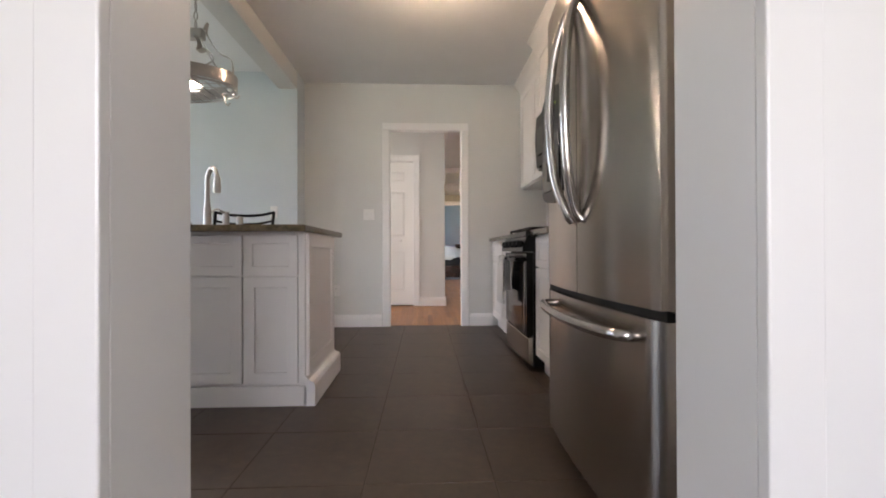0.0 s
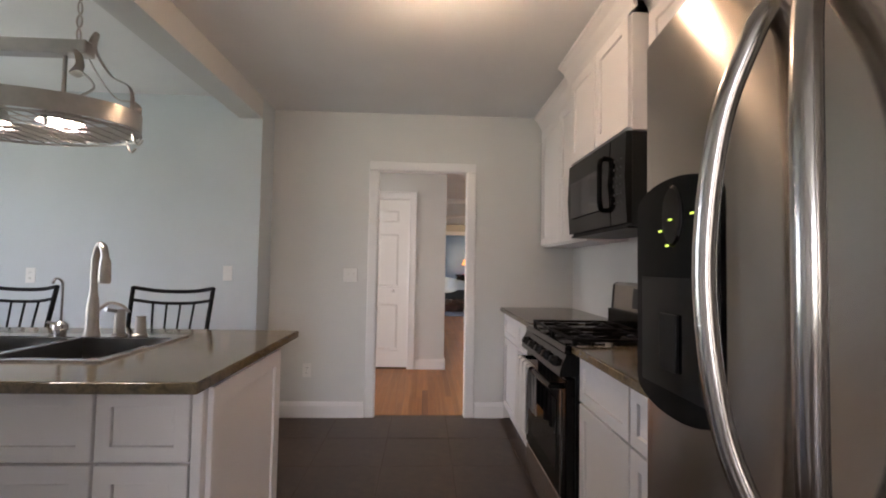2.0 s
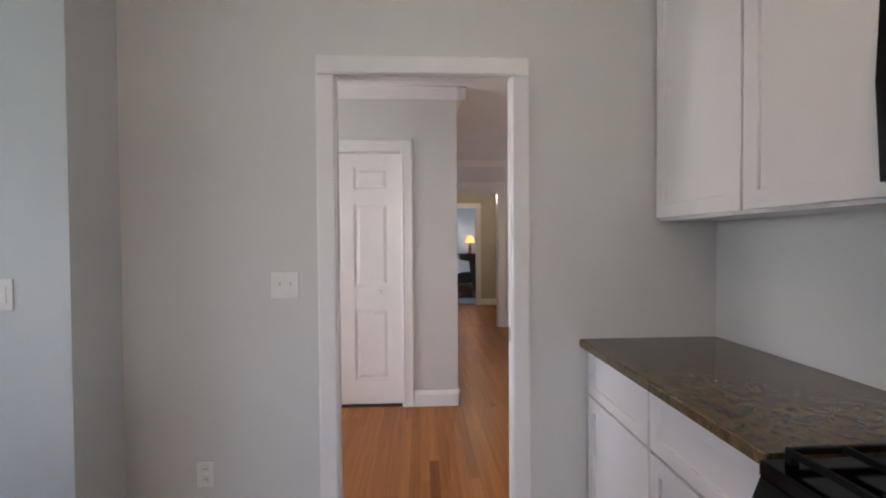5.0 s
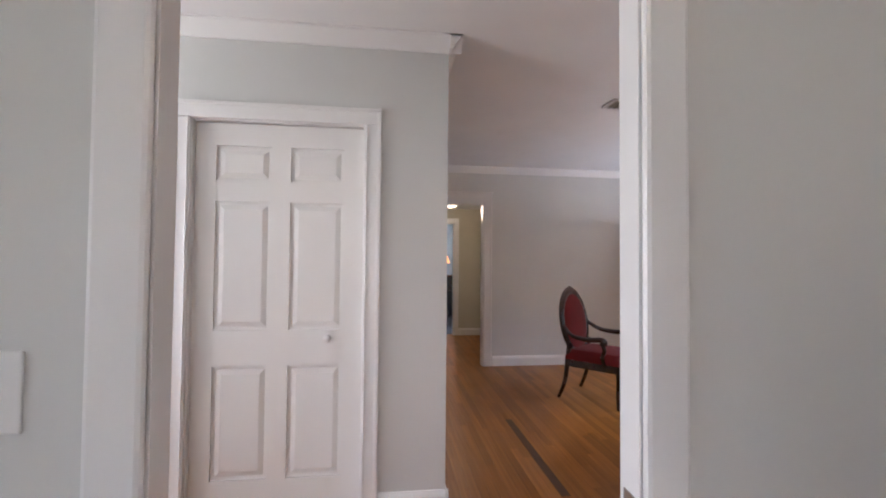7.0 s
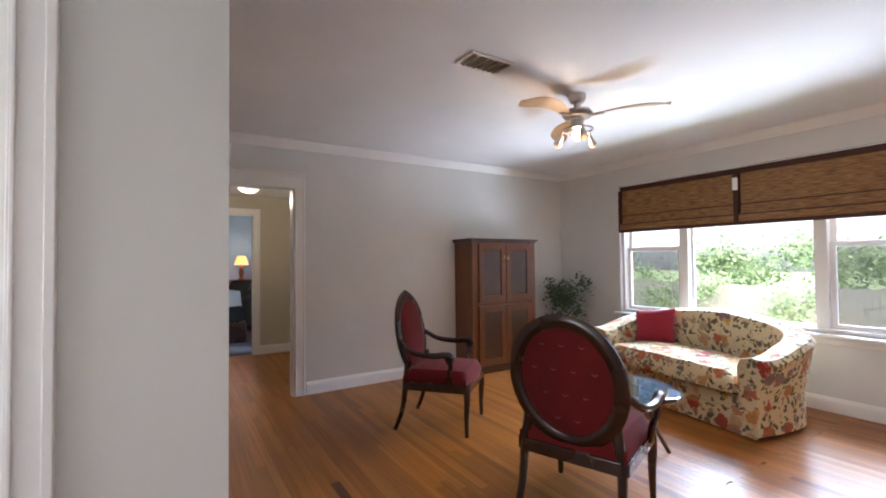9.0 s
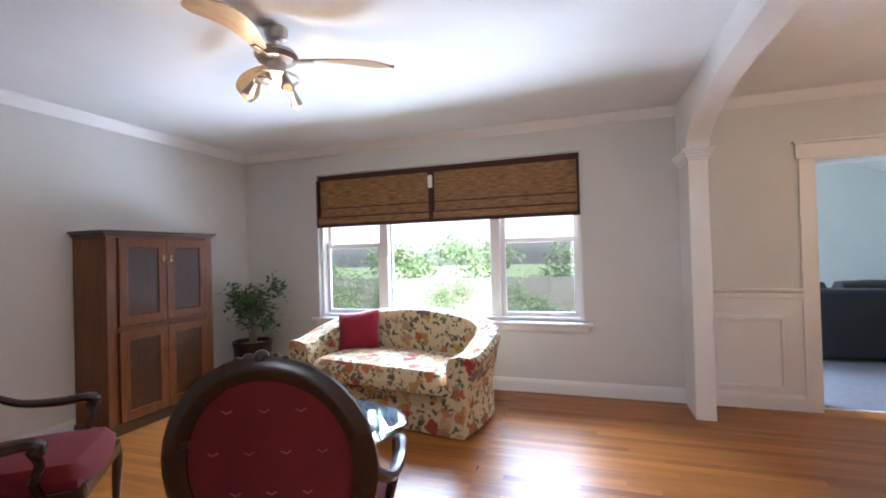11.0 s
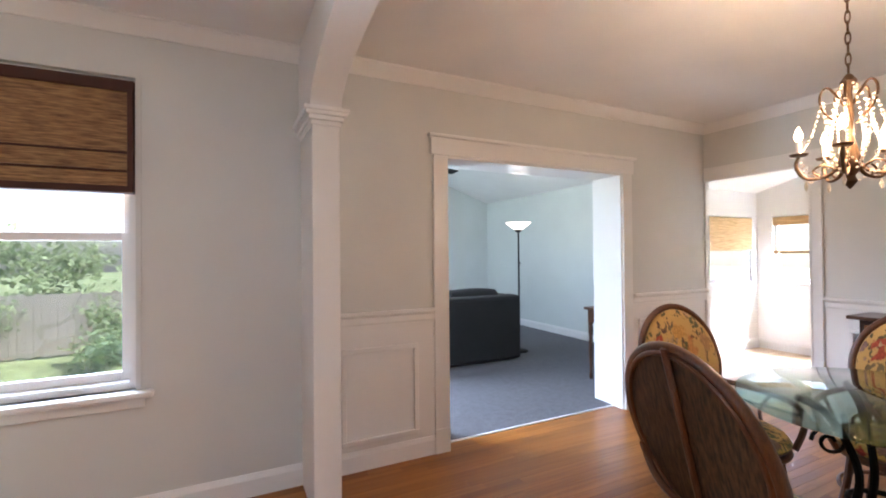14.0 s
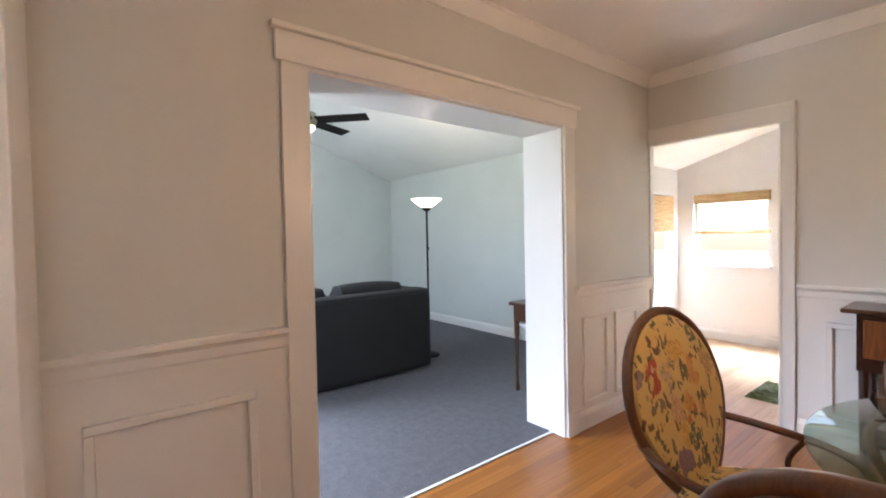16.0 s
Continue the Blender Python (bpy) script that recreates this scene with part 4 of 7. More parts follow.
sink = thing("kitchen_sink", "stainless steel double bowl drop-in sink", "sink")
b = nb()
x0, x1, y0, y1, z = SX_[0], SX_[1], SY_[0], SY_[1], top1
m = (x0 + x1) / 2
bowls = ((x0 + 0.03, m - 0.015, y0 + 0.03, y1 - 0.09), (m + 0.015, x1 - 0.03, y0 + 0.03, y1 - 0.09))
for a, c, d, e in ((x0, x1, y0, y0 + 0.03), (x0, x1, y1 - 0.09, y1), (x0, x0 + 0.03, y0 + 0.03, y1 - 0.09), (x1 - 0.03, x1, y0 + 0.03, y1 - 0.09), (m - 0.015, m + 0.015, y0 + 0.03, y1 - 0.09)):
    box(b, a, c, d, e, z + 0.001, z + 0.008)
part("rim", b, STEEL_SMOOTH, sink)
for a, c, d, e in bowls:
    b = nb()
    t, zb = 0.004, 0.76
    box(b, a, c, d, e, zb, zb + t)
    for q in ((a, a + t, d, e), (c - t, c, d, e), (a + t, c - t, d, d + t), (a + t, c - t, e - t, e)):
        box(b, *q, zb + t, z + 0.004)
    bowl = part("bowl", b, SINK_STEEL, sink)
    part("drain", lathe(nb(), [(0.045, zb + 0.004), (0.045, zb + 0.008), (0.03, zb + 0.005)], 20, ((a + c) / 2, (d + e) / 2, 0)), NICKEL, bowl)

faucet = thing("kitchen_faucet", "brushed nickel pull-down faucet on the sink rim", "faucet")
part("body", lathe(nb(), [(0.032, 0), (0.032, 0.012), (0.026, 0.03), (0.024, 0.14), (0.02, 0.17), (0.016, 0.2)], 20), NICKEL, faucet, "", True)
arc = smooth_path([(0, 0, 0.18), (0, 0, 0.3), (0, -0.005, 0.37), (0, -0.05, 0.425), (0, -0.1, 0.41), (0, -0.125, 0.36)], 6)
part("spout", tube(nb(), arc, 0.015, 12), NICKEL, faucet, "", True)
part("spray_head", lathe(nb(), [(0.016, 0), (0.021, -0.02), (0.024, -0.1), (0.02, -0.115)], 16, (0, -0.127, 0.365)), NICKEL, faucet, "", True)
lv = part("lever", tube(nb(), smooth_path([(0.02, 0, 0.12), (0.06, 0.0, 0.15), (0.11, 0, 0.135), (0.14, 0, 0.1)]), [0.009] + [0.007] * 18, 8), NICKEL, faucet, "", True)
faucet.matrix_basis = pose(-0.61, 3.065, 0.947, 0, 0, 52) @ Matrix.Diagonal((1, 1, 0.95, 1))
tap = thing("filter_tap", "small chrome drinking water tap", "faucet")
part("base", lathe(nb(), [(0.022, 0), (0.022, 0.02), (0.03, 0.03), (0.028, 0.05), (0.012, 0.065)], 16), STEEL_SMOOTH, tap, "", True)
part("spout", tube(nb(), smooth_path([(0, 0, 0.05), (0, 0, 0.2), (0.005, -0.01, 0.24), (0.012, -0.05, 0.255), (0.014, -0.07, 0.235)]), 0.0055, 8), STEEL_SMOOTH, tap, "", True)
part("handle", tube(nb(), [(0, 0, 0.05), (-0.05, -0.01, 0.06)], 0.007, 8), STEEL_SMOOTH, tap)
tap.matrix_basis = pose(-0.74, 3.06, 0.947)
for nm, x, h in (("soap_dispenser", -0.49, 0.12), ("air_gap_cap", -0.40, 0.09)):
    ob = thing(nm, "brushed nickel countertop soap dispenser" if h > 0.09 else "brushed nickel cylindrical air gap cap", "dispenser")
    part("body", lathe(nb(), [(0.03, 0), (0.03, 0.008), (0.022, 0.015), (0.022, h * 0.7), (0.02, h * 0.75), (0.02, h)], 18), NICKEL, ob, "", True)
    if h > 0.09:
        part("nozzle", tube(nb(), [(0, 0, h - 0.012), (-0.02, -0.06, h + 0.004)], 0.008, 8), NICKEL, ob)
    ob.matrix_basis = pose(x, 3.065, 0.947)


# bar stools beyond the island
def bar_stool():
    ob = thing("bar_stool", "black metal bar stool with a curved slatted back", "stool", "stools at the island")
    w = 0.233
    for s in (-1, 1):
        part("back_post", tube(nb(), smooth_path([(s * (w - 0.03), 0.17, 0.0), (s * (w - 0.02), 0.16, 0.64), (s * (w - 0.01), 0.18, 0.85), (s * w, 0.235, 1.13)]), 0.0125, 8), IRON, ob, "", True)
        part("front_leg", tube(nb(), [(s * w, -0.2, 0), (s * (w - 0.02), -0.16, 0.64)], 0.0125, 8), IRON, ob, "", True)
    part("seat", lathe(nb(), [(0.17, 0.62), (0.2, 0.635), (0.205, 0.655), (0.19, 0.68), (0.02, 0.69)], 28), BLACK_MATTE, ob, "round black padded seat", True)
    for z, dy, r in ((1.115, 0.235, 0.011), (1.045, 0.217, 0.009)):
        part("back_rail", tube(nb(), smooth_path([(-w, dy - 0.003, z + 0.01), (-w * 0.4, dy + 0.035, z - 0.012), (w * 0.4, dy + 0.035, z - 0.012), (w, dy - 0.003, z + 0.01)]), r, 8), IRON, ob, "", True)
    for x in (-0.12, -0.04, 0.04, 0.12):
        part("slat", tube(nb(), [(x, 0.245, 1.04), (x * 0.9, 0.215, 0.86), (x * 0.85, 0.18, 0.68)], 0.006, 6), IRON, ob)
    part("foot_ring", tube(nb(), [(0.185 * math.cos(a), 0.175 * math.sin(a), 0.25) for a in (2 * math.pi * i / 28 for i in range(28))], 0.009, 8, True), IRON, ob, "", True)
    return ob


st = bar_stool()
st.matrix_basis = pose(-0.637, 3.51, 0, 0, 0, 1)
copy_thing(st, pose(-1.546, 3.505, 0, 0, 0, -2))

# pot rack lamp
rack = thing("pot_rack_light", "oval brushed nickel hanging pot rack with two lights", "pot rack")
RA, RB = 0.445, 0.26
ell = [(RA * math.cos(2 * math.pi * i / 48), RB * math.sin(2 * math.pi * i / 48)) for i in range(48)]
b = nb()
for (x, y), (x2, y2) in zip(ell, ell[1:] + ell[:1]):
    f = 0.985
    vs = [b.verts.new(v) for v in ((x, y, 0), (x2, y2, 0), (x2, y2, 0.075), (x, y, 0.075), (x * f, y * f, 0), (x2 * f, y2 * f, 0), (x2 * f, y2 * f, 0.075), (x * f, y * f, 0.075))]
    for q in ((0, 1, 2, 3), (4, 7, 6, 5), (3, 2, 6, 7), (0, 4, 5, 1)):
        b.faces.new([vs[k] for k in q])
bmesh.ops.remove_doubles(b, verts=b.verts, dist=0.0004)
part("band", b, NICKEL, rack, "", True)
part("lower_ring", tube(nb(), [(x * 0.99, y * 0.99, -0.012) for x, y in ell], 0.006, 6, True), NICKEL, rack)
b = nb()
for i in range(-6, 7):
    x = i * 0.062
    h = RB * math.sqrt(max(0, 1 - (x / RA) ** 2)) * 0.98
    part("wire", tube(nb(), [(x, -h, -0.006), (x, h, -0.006)], 0.0028, 5), NICKEL, rack)
for i in range(-3, 4):
    y = i * 0.066
    h = RA * math.sqrt(max(0, 1 - (y / RB) ** 2)) * 0.98
    part("wire", tube(nb(), [(-h, y, -0.002), (h, y, -0.002)], 0.0028, 5), NICKEL, rack)
part("top_bar", box(nb(), -0.25, 0.25, -0.03, 0.03, 0.30, 0.36, 0.006), NICKEL, rack)
for s in (-1, 1):
    for t in (-1, 1):
        part("scroll_arm", tube(nb(), smooth_path([(s * 0.22, t * 0.03, 0.31), (s * 0.25, t * 0.05, 0.24), (s * 0.28, t * 0.12, 0.17), (s * 0.34, t * 0.15, 0.165), (s * 0.37, t * 0.13, 0.12), (s * 0.33, t * 0.155, 0.07)]), 0.016, 6, flat=0.25), NICKEL, rack, "", True)
    part("end_scroll", tube(nb(), smooth_path([(s * 0.25, 0, 0.36), (s * 0.275, 0, 0.40), (s * 0.27, 0, 0.33), (s * 0.34, 0, 0.22), (s * 0.42, 0, 0.17), (s * 0.43, 0, 0.06)]), 0.014, 6, flat=0.25), NICKEL, rack, "", True)
    part("light_can", lathe(nb(), [(0.05, 0.10), (0.075, 0.02), (0.085, 0.012), (0.08, 0.012), (0.068, 0.02)], 24, (s * 0.15, 0, 0)), NICKEL, rack, "", True)
    part("bulb", lathe(nb(), [(0.03, 0.05), (0.066, 0.03), (0.072, 0.018), (0.05, 0.012), (0.01, 0.01)], 20, (s * 0.15, 0, 0)), BULB_WHITE, rack, "lit white spotlight bulb", True)
    part("stem", tube(nb(), [(s * 0.15, 0, 0.09), (s * 0.15, 0, 0.31)], 0.008, 8), NICKEL, rack)
    for k in range(6):
        z = 0.37 + k * 0.058
        ring = [(0.011 * math.cos(a), 0.026 * math.sin(a)) for a in (2 * math.pi * i / 12 for i in range(12))]
        part("chain_link", tube(nb(), [(s * 0.2 + (u if k % 2 else 0), (0 if k % 2 else u), z + v + 0.02) for u, v in ring], 0.0035, 5, True), NICKEL, rack)
for x, y in ((0.41, 0.04), (0.25, -0.2), (0.0, -0.25), (-0.25, -0.2), (-0.4, 0.05), (0.3, 0.17)):
    part("hook", tube(nb(), smooth_path([(x, y, 0.0), (x * 1.02, y * 1.02, -0.04), (x * 1.06, y * 1.06, -0.055), (x * 1.1, y * 1.1, -0.035)], 4), 0.005, 6), NICKEL, rack)
rack.matrix_basis = pose(-0.80, 2.90, 1.835)

# range wall: base cabinets and worktops
def base_cabinet(y0, y1, splits, label):
    ob = thing("base_cabinet", label, "cabinet", "range wall base cabinets")
    part("body", box(nb(), 1.58, 2.155, y0, y1, 0.10, 0.905), CABINET, ob)
    part("plinth", box(nb(), 1.62, 2.155, y0, y1, 0, 0.10), CABINET, ob)
    ys = [y0] + list(splits) + [y1]
    for a, c in zip(ys, ys[1:]):
        part("door", shaker_x(nb(), 1.58, -1, a + 0.006, c - 0.006, 0.115, 0.69), CABINET, ob)
        part("drawer_front", shaker_x(nb(), 1.58, -1, a + 0.006, c - 0.006, 0.70, 0.895, 0.045), CABINET, ob)
    return ob


base_cabinet(3.745, 4.79, (4.27,), "white shaker base cabinet beside the range")
base_cabinet(2.07, 2.975, (2.5,), "white shaker base cabinet between range and fridge")
for y0, y1, nm in ((3.745, 4.795, "granite worktop between the range and the wall"), (2.07, 2.975, "granite worktop between the range and the fridge")):
    wt = thing("worktop", "polished green-brown " + nm, "worktop")
    part("slab", box(nb(), 1.532, 2.155, y0, y1, 0.905, 0.94), GRANITE, wt)
    part("edge", box(nb(), 1.525, 1.532, y0, y1, 0.907, 0.938, 0.003), GRANITE, wt)


def upper_cabinet(y0, y1, z0, z1, x, splits, label, crown=True):
    ob = thing("wall_cabinet", label, "cabinet", "range wall upper cabinets")
    part("body", box(nb(), x, 2.155, y0, y1, z0, z1), CABINET, ob)
    ys = [y0] + list(splits) + [y1]
    for a, c in zip(ys, ys[1:]):
        part("door", shaker_x(nb(), x, -1, a + 0.006, c - 0.006, z0 + 0.012, z1 - 0.01, 0.06), CABINET, ob)
    if crown:
        b = nb()
        run(b, [(0, 0), (0, -0.13), (0.012, -0.13), (0.02, -0.105), (0.05, -0.05), (0.075, -0.025), (0.085, -0.02), (0.085, 0)], (x - 0.002, y0 - 0.05 if x < 1.85 else y0), (x - 0.002, y1 + 0.05 if x < 1.85 else y1), (-1, 0), ZK - 0.003)
        part("crown", b, CABINET, ob)
    return ob


upper_cabinet(3.762, 4.79, 1.462, 2.47, 1.89, (4.27,), "white shaker wall cabinet next to the microwave")
upper_cabinet(2.972, 3.758, 1.925, 2.47, 1.80, (3.365,), "white shaker wall cabinet above the microwave")
upper_cabinet(2.07, 2.968, 1.462, 2.47, 1.89, (2.52,), "white shaker wall cabinet next to the fridge")
upper_cabinet(1.0, 2.066, 1.90, 2.47, 1.62, (1.53,), "white shaker cabinet above the fridge")

# microwave over the range
mw = thing("microwave", "black over-the-range microwave with a dark window", "microwave")
y0, y1, z0, z1 = 2.975, 3.755, 1.485, 1.92
part("body", box(nb(), 1.80, 2.15, y0, y1, z0, z1, 0.004), BLACK_MATTE, mw)
b = nb()
prism(b, [(1.80, z0 + 0.01), (1.80, z1), (1.772, z1 - 0.002), (1.762, (z0 + z1) / 2), (1.775, z0 + 0.012)], "y", y0 + 0.172, y1 - 0.002)
door = part("door", b, BLACK, mw)
part("window", box(nb(), 1.757, 1.768, y0 + 0.27, y1 - 0.07, z0 + 0.10, z1 - 0.12, 0.002), BLACK_GLASS, door)
part("handle", tube(nb(), smooth_path([(1.768, y0 + 0.212, z0 + 0.09), (1.738, y0 + 0.212, z0 + 0.11), (1.735, y0 + 0.212, (z0 + z1) / 2), (1.738, y0 + 0.212, z1 - 0.1), (1.768, y0 + 0.212, z1 - 0.08)]), 0.013, 8), BLACK, door, "", True)
b = nb()
prism(b, [(1.80, z0 + 0.01), (1.80, z1), (1.774, z1 - 0.002), (1.765, (z0 + z1) / 2), (1.777, z0 + 0.012)], "y", y0 + 0.002, y0 + 0.168)
panel = part("control_panel", b, BLACK, mw)
PRINT = plain("button_print", (0.02, 0.02, 0.021), 0.5)
for r in range(6):
    zb = z0 + 0.11 + r * 0.04
    face = 1.765 + 0.012 * abs(zb + 0.005 - (z0 + z1) / 2) / ((z1 - z0) / 2)
    for c in range(3):
        part("button", box(nb(), face - 0.0015, face + 0.004, y0 + 0.036 + c * 0.036, y0 + 0.052 + c * 0.036, zb, zb + 0.009, 0.001), PRINT, panel)
part("grille", box(nb(), 1.785, 2.1, y0 + 0.01, y1 - 0.01, z0 - 0.012, z0, 0.003), BLACK_MATTE, mw)
lamp("cooktop_lamp", "POINT", pose(2.06, 3.02, 1.42), 0.2, (1.0, 0.42, 0.15), 0.05)

# gas range
rg = thing("gas_range", "black and stainless gas range with cast iron grates", "stove")
y0, y1 = 2.985, 3.735
part("body", box(nb(), 1.55, 2.12, y0, y1, 0.03, 0.90, 0.004), BLACK_MATTE, rg)
part("cooktop", box(nb(), 1.50, 2.12, y0, y1, 0.90, 0.935, 0.006), BLACK, rg)
b = nb()
prism(b, [(1.55, 0.80), (1.475, 0.80), (1.478, 0.83), (1.505, 0.898), (1.55, 0.898)], "y", y0, y1)
cp = part("control_panel", b, BLACK, rg)
for k in range(5):
    y = y0 + 0.1 + k * 0.1375
    b = nb()
    lathe(b, [(0.026, 0), (0.026, 0.008), (0.02, 0.012), (0.017, 0.03), (0.004, 0.032)], 16)
    for v in b.verts:
        v.co = pose(1.487, y, 0.85, 0, -68, 0) @ v.co
    part("knob", b, BLACK_MATTE, cp, "", True)
od = part("oven_door", box(nb(), 1.505, 1.55, y0 + 0.004, y1 - 0.004, 0.235, 0.79, 0.006), BLACK, rg)
part("window", box(nb(), 1.502, 1.507, y0 + 0.14, y1 - 0.14, 0.33, 0.66, 0.001), BLACK_GLASS, od)
part("side_trim", box(nb(), 1.5, 1.506, y0 + 0.06, y0 + 0.075, 0.25, 0.72, 0.001), STEEL_SMOOTH, od)
b = tube(nb(), [(1.45, y0 + 0.05, 0.745), (1.445, y0 + 0.1, 0.745), (1.445, y1 - 0.1, 0.745), (1.45, y1 - 0.05, 0.745)], 0.013, 10)
hd = part("handle", b, BLACK, od, "", True)
for y in (y0 + 0.06, y1 - 0.06):
    part("handle_mount", box(nb(), 1.448, 1.505, y - 0.012, y + 0.012, 0.733, 0.757, 0.003), BLACK, od)
part("drawer", box(nb(), 1.508, 1.55, y0 + 0.004, y1 - 0.004, 0.05, 0.225, 0.008), STEEL, rg, "stainless storage drawer")
b = nb()
guard = [(2.03, 0.935), (2.12, 0.935), (2.12, 1.205), (2.075, 1.205), (2.05, 1.19)]
prism(b, guard, "y", y0 + 0.018, y1 - 0.018)
for ya, yb in ((y0, y0 + 0.0175), (y1 - 0.0175, y1)):
    part("end_cap", prism(nb(), [(u - 0.003 if u < 2.1 else u, v) for u, v in guard], "y", ya, yb), BLACK_MATTE, rg, "black end cap of the backguard")
bg = part("backguard", b, STEEL, rg, "brushed stainless backguard")
part("lower_guard", box(nb(), 2.014, 2.036, y0 + 0.003, y1 - 0.003, 0.936, 1.045, 0.003), BLACK, rg)
b = nb()
box(b, -0.003, 0.003, -0.085, 0.085, -0.055, 0.055, 0.001, pose(2.0435, (y0 + y1) / 2 + 0.02, 1.12, 0, 4.5, 0))
part("clock_panel", b, BLACK_GLASS, bg)
for cx in (1.66, 1.90):
    for cy in (y0 + 0.19, y1 - 0.19):
        bn = part("burner", lathe(nb(), [(0.055, 0.935), (0.05, 0.947), (0.035, 0.95), (0.033, 0.962), (0.005, 0.964)], 20, (cx, cy, 0)), BLACK_MATTE, rg, "", True)
for cy in (y0 + 0.19, y1 - 0.19):
    b = nb()
    for x in (1.545, 2.0):
        box(b, x - 0.006, x + 0.006, cy - 0.17, cy + 0.17, 0.953, 0.966, 0.002)
    for y in (cy - 0.17, cy + 0.17):
        box(b, 1.545, 2.0, y - 0.006, y + 0.006, 0.952, 0.965, 0.002)
    for cx in (1.66, 1.9):
        box(b, cx - 0.1, cx + 0.1, cy - 0.005, cy + 0.005, 0.954, 0.97, 0.002)
        box(b, cx - 0.005, cx + 0.005, cy - 0.165, cy + 0.165, 0.954, 0.969, 0.002)
    for x in (1.55, 1.995):
        for y in (cy - 0.165, cy + 0.165):
            box(b, x - 0.008, x + 0.008, y - 0.008, y + 0.008, 0.935, 0.954)
    part("grate", b, IRON, rg, "cast iron grate")

# towel on the oven handle
tw = thing("dish_towel", "white dish towel with grey stripes hung on the oven handle", "towel")
TW0, TW1 = 3.36, 3.62
for k in range(13):
    a = TW0 + (TW1 - TW0) * k / 13
    c = TW0 + (TW1 - TW0) * (k + 1) / 13
    b = nb()
    secs = []
    for y in (a, c):
        o = 0.008 * math.sin((y - TW0) * 62)
        prof = [(1.472 + 0.2 * o, 0.50), (1.468, 0.70), (1.463, 0.758), (1.445, 0.764), (1.427, 0.755), (1.424 + 0.5 * o, 0.70), (1.422 + o, 0.55), (1.42 + 1.4 * o, 0.405)]
        secs.append(([b.verts.new((u, y, v)) for u, v in prof], [b.verts.new((u - 0.006, y, v + (0.006 if 2 <= i <= 4 else 0))) for i, (u, v) in enumerate(prof)]))
    for i in range(7):
        b.faces.new((secs[0][0][i], secs[0][0][i + 1], secs[1][0][i + 1], secs[1][0][i]))
        b.faces.new((secs[0][1][i], secs[1][1][i], secs[1][1][i + 1], secs[0][1][i + 1]))
    for s in (0, 7):
        b.faces.new((secs[0][0][s], secs[1][0][s], secs[1][1][s], secs[0][1][s]))
    part("stripe" if k % 2 else "cloth", b, TOWEL_STRIPE if k % 2 and k % 4 == 1 else TOWEL, tw, "", True)

# refrigerator
fr = thing("refrigerator", "stainless steel french door refrigerator with bottom freezer and ice dispenser", "refrigerator")
fy0, fy1 = 1.09, 2.05
part("case", box(nb(), 1.44, 2.14, fy0 + 0.012, fy1 - 0.005, 0.02, 1.80, 0.006), BLACK_MATTE, fr)


def bowed(y0, y1, z0, z1, x=1.346, bow=0.032, n=24, full=None):
    """A door skin, bowed outwards across the whole width of the fridge, with rounded ends."""
    f0, f1 = full or (y0, y1)
    line = []
    for i in range(n + 1):
        y = y0 + (y1 - y0) * i / n
        u = (y - f0) / (f1 - f0)
        xx = x - bow * (1 - (2 * u - 1) ** 2) + bow
        e = min(u, 1 - u) * (f1 - f0)
        if e < 0.03:
            xx += 0.03 - math.sqrt(max(0, 0.03 ** 2 - (0.03 - e) ** 2))
        line.append((xx, y))
    pts = [(1.418, y0)] + line + [(1.418, y1)]
    return prism(nb(), pts, "z", z0, z1)


full = (fy0, fy1)
ym = 1.585
dl = part("door", bowed(ym + 0.003, fy1, 0.66, 1.80, full=full), STEEL, fr, "", True)
dr = part("door", bowed(fy0, ym - 0.003, 0.66, 1.80, full=full), STEEL, fr, "", True)
fz = part("freezer_drawer", bowed(fy0, fy1, 0.055, 0.635, full=full), STEEL, fr, "", True)
for ya, yb, za, zb, d in ((ym + 0.004, fy1, 0.66, 1.80, dl), (fy0, ym - 0.004, 0.66, 1.80, dr), (fy0, fy1, 0.055, 0.635, fz)):
    part("liner", box(nb(), 1.419, 1.438, ya + 0.003, yb - 0.003, za + 0.002, zb - 0.002, 0.003), BLACK_MATTE, d, "dark door edge")
part("gasket", box(nb(), 1.385, 1.44, fy0 + 0.01, fy1 - 0.01, 0.634, 0.662), BLACK_MATTE, fr)
part("base_grille", box(nb(), 1.41, 1.45, fy0 + 0.02, fy1 - 0.02, 0.0, 0.055), BLACK_MATTE, fr)
for s, d in ((1, dl), (-1, dr)):
    y = ym + s * 0.045
    pts = smooth_path([(1.348, y, 0.905), (1.322, y, 0.945), (1.29, y + s * 0.028, 1.07), (1.276, y + s * 0.043, 1.28), (1.29, y + s * 0.028, 1.49), (1.322, y, 1.62), (1.348, y, 1.66)], 6)
    part("handle", tube(nb(), pts, 0.0165, 10), STEEL_SMOOTH, d, "polished bowed handle", True)
pts = smooth_path([(1.37, fy0 + 0.12, 0.585), (1.32, fy0 + 0.14, 0.585), (1.295, fy0 + 0.3, 0.58), (1.288, ym, 0.578), (1.295, fy1 - 0.3, 0.58), (1.32, fy1 - 0.14, 0.585), (1.37, fy1 - 0.12, 0.585)], 6)
part("handle", tube(nb(), pts, 0.0165, 10), STEEL_SMOOTH, fz, "polished freezer handle", True)
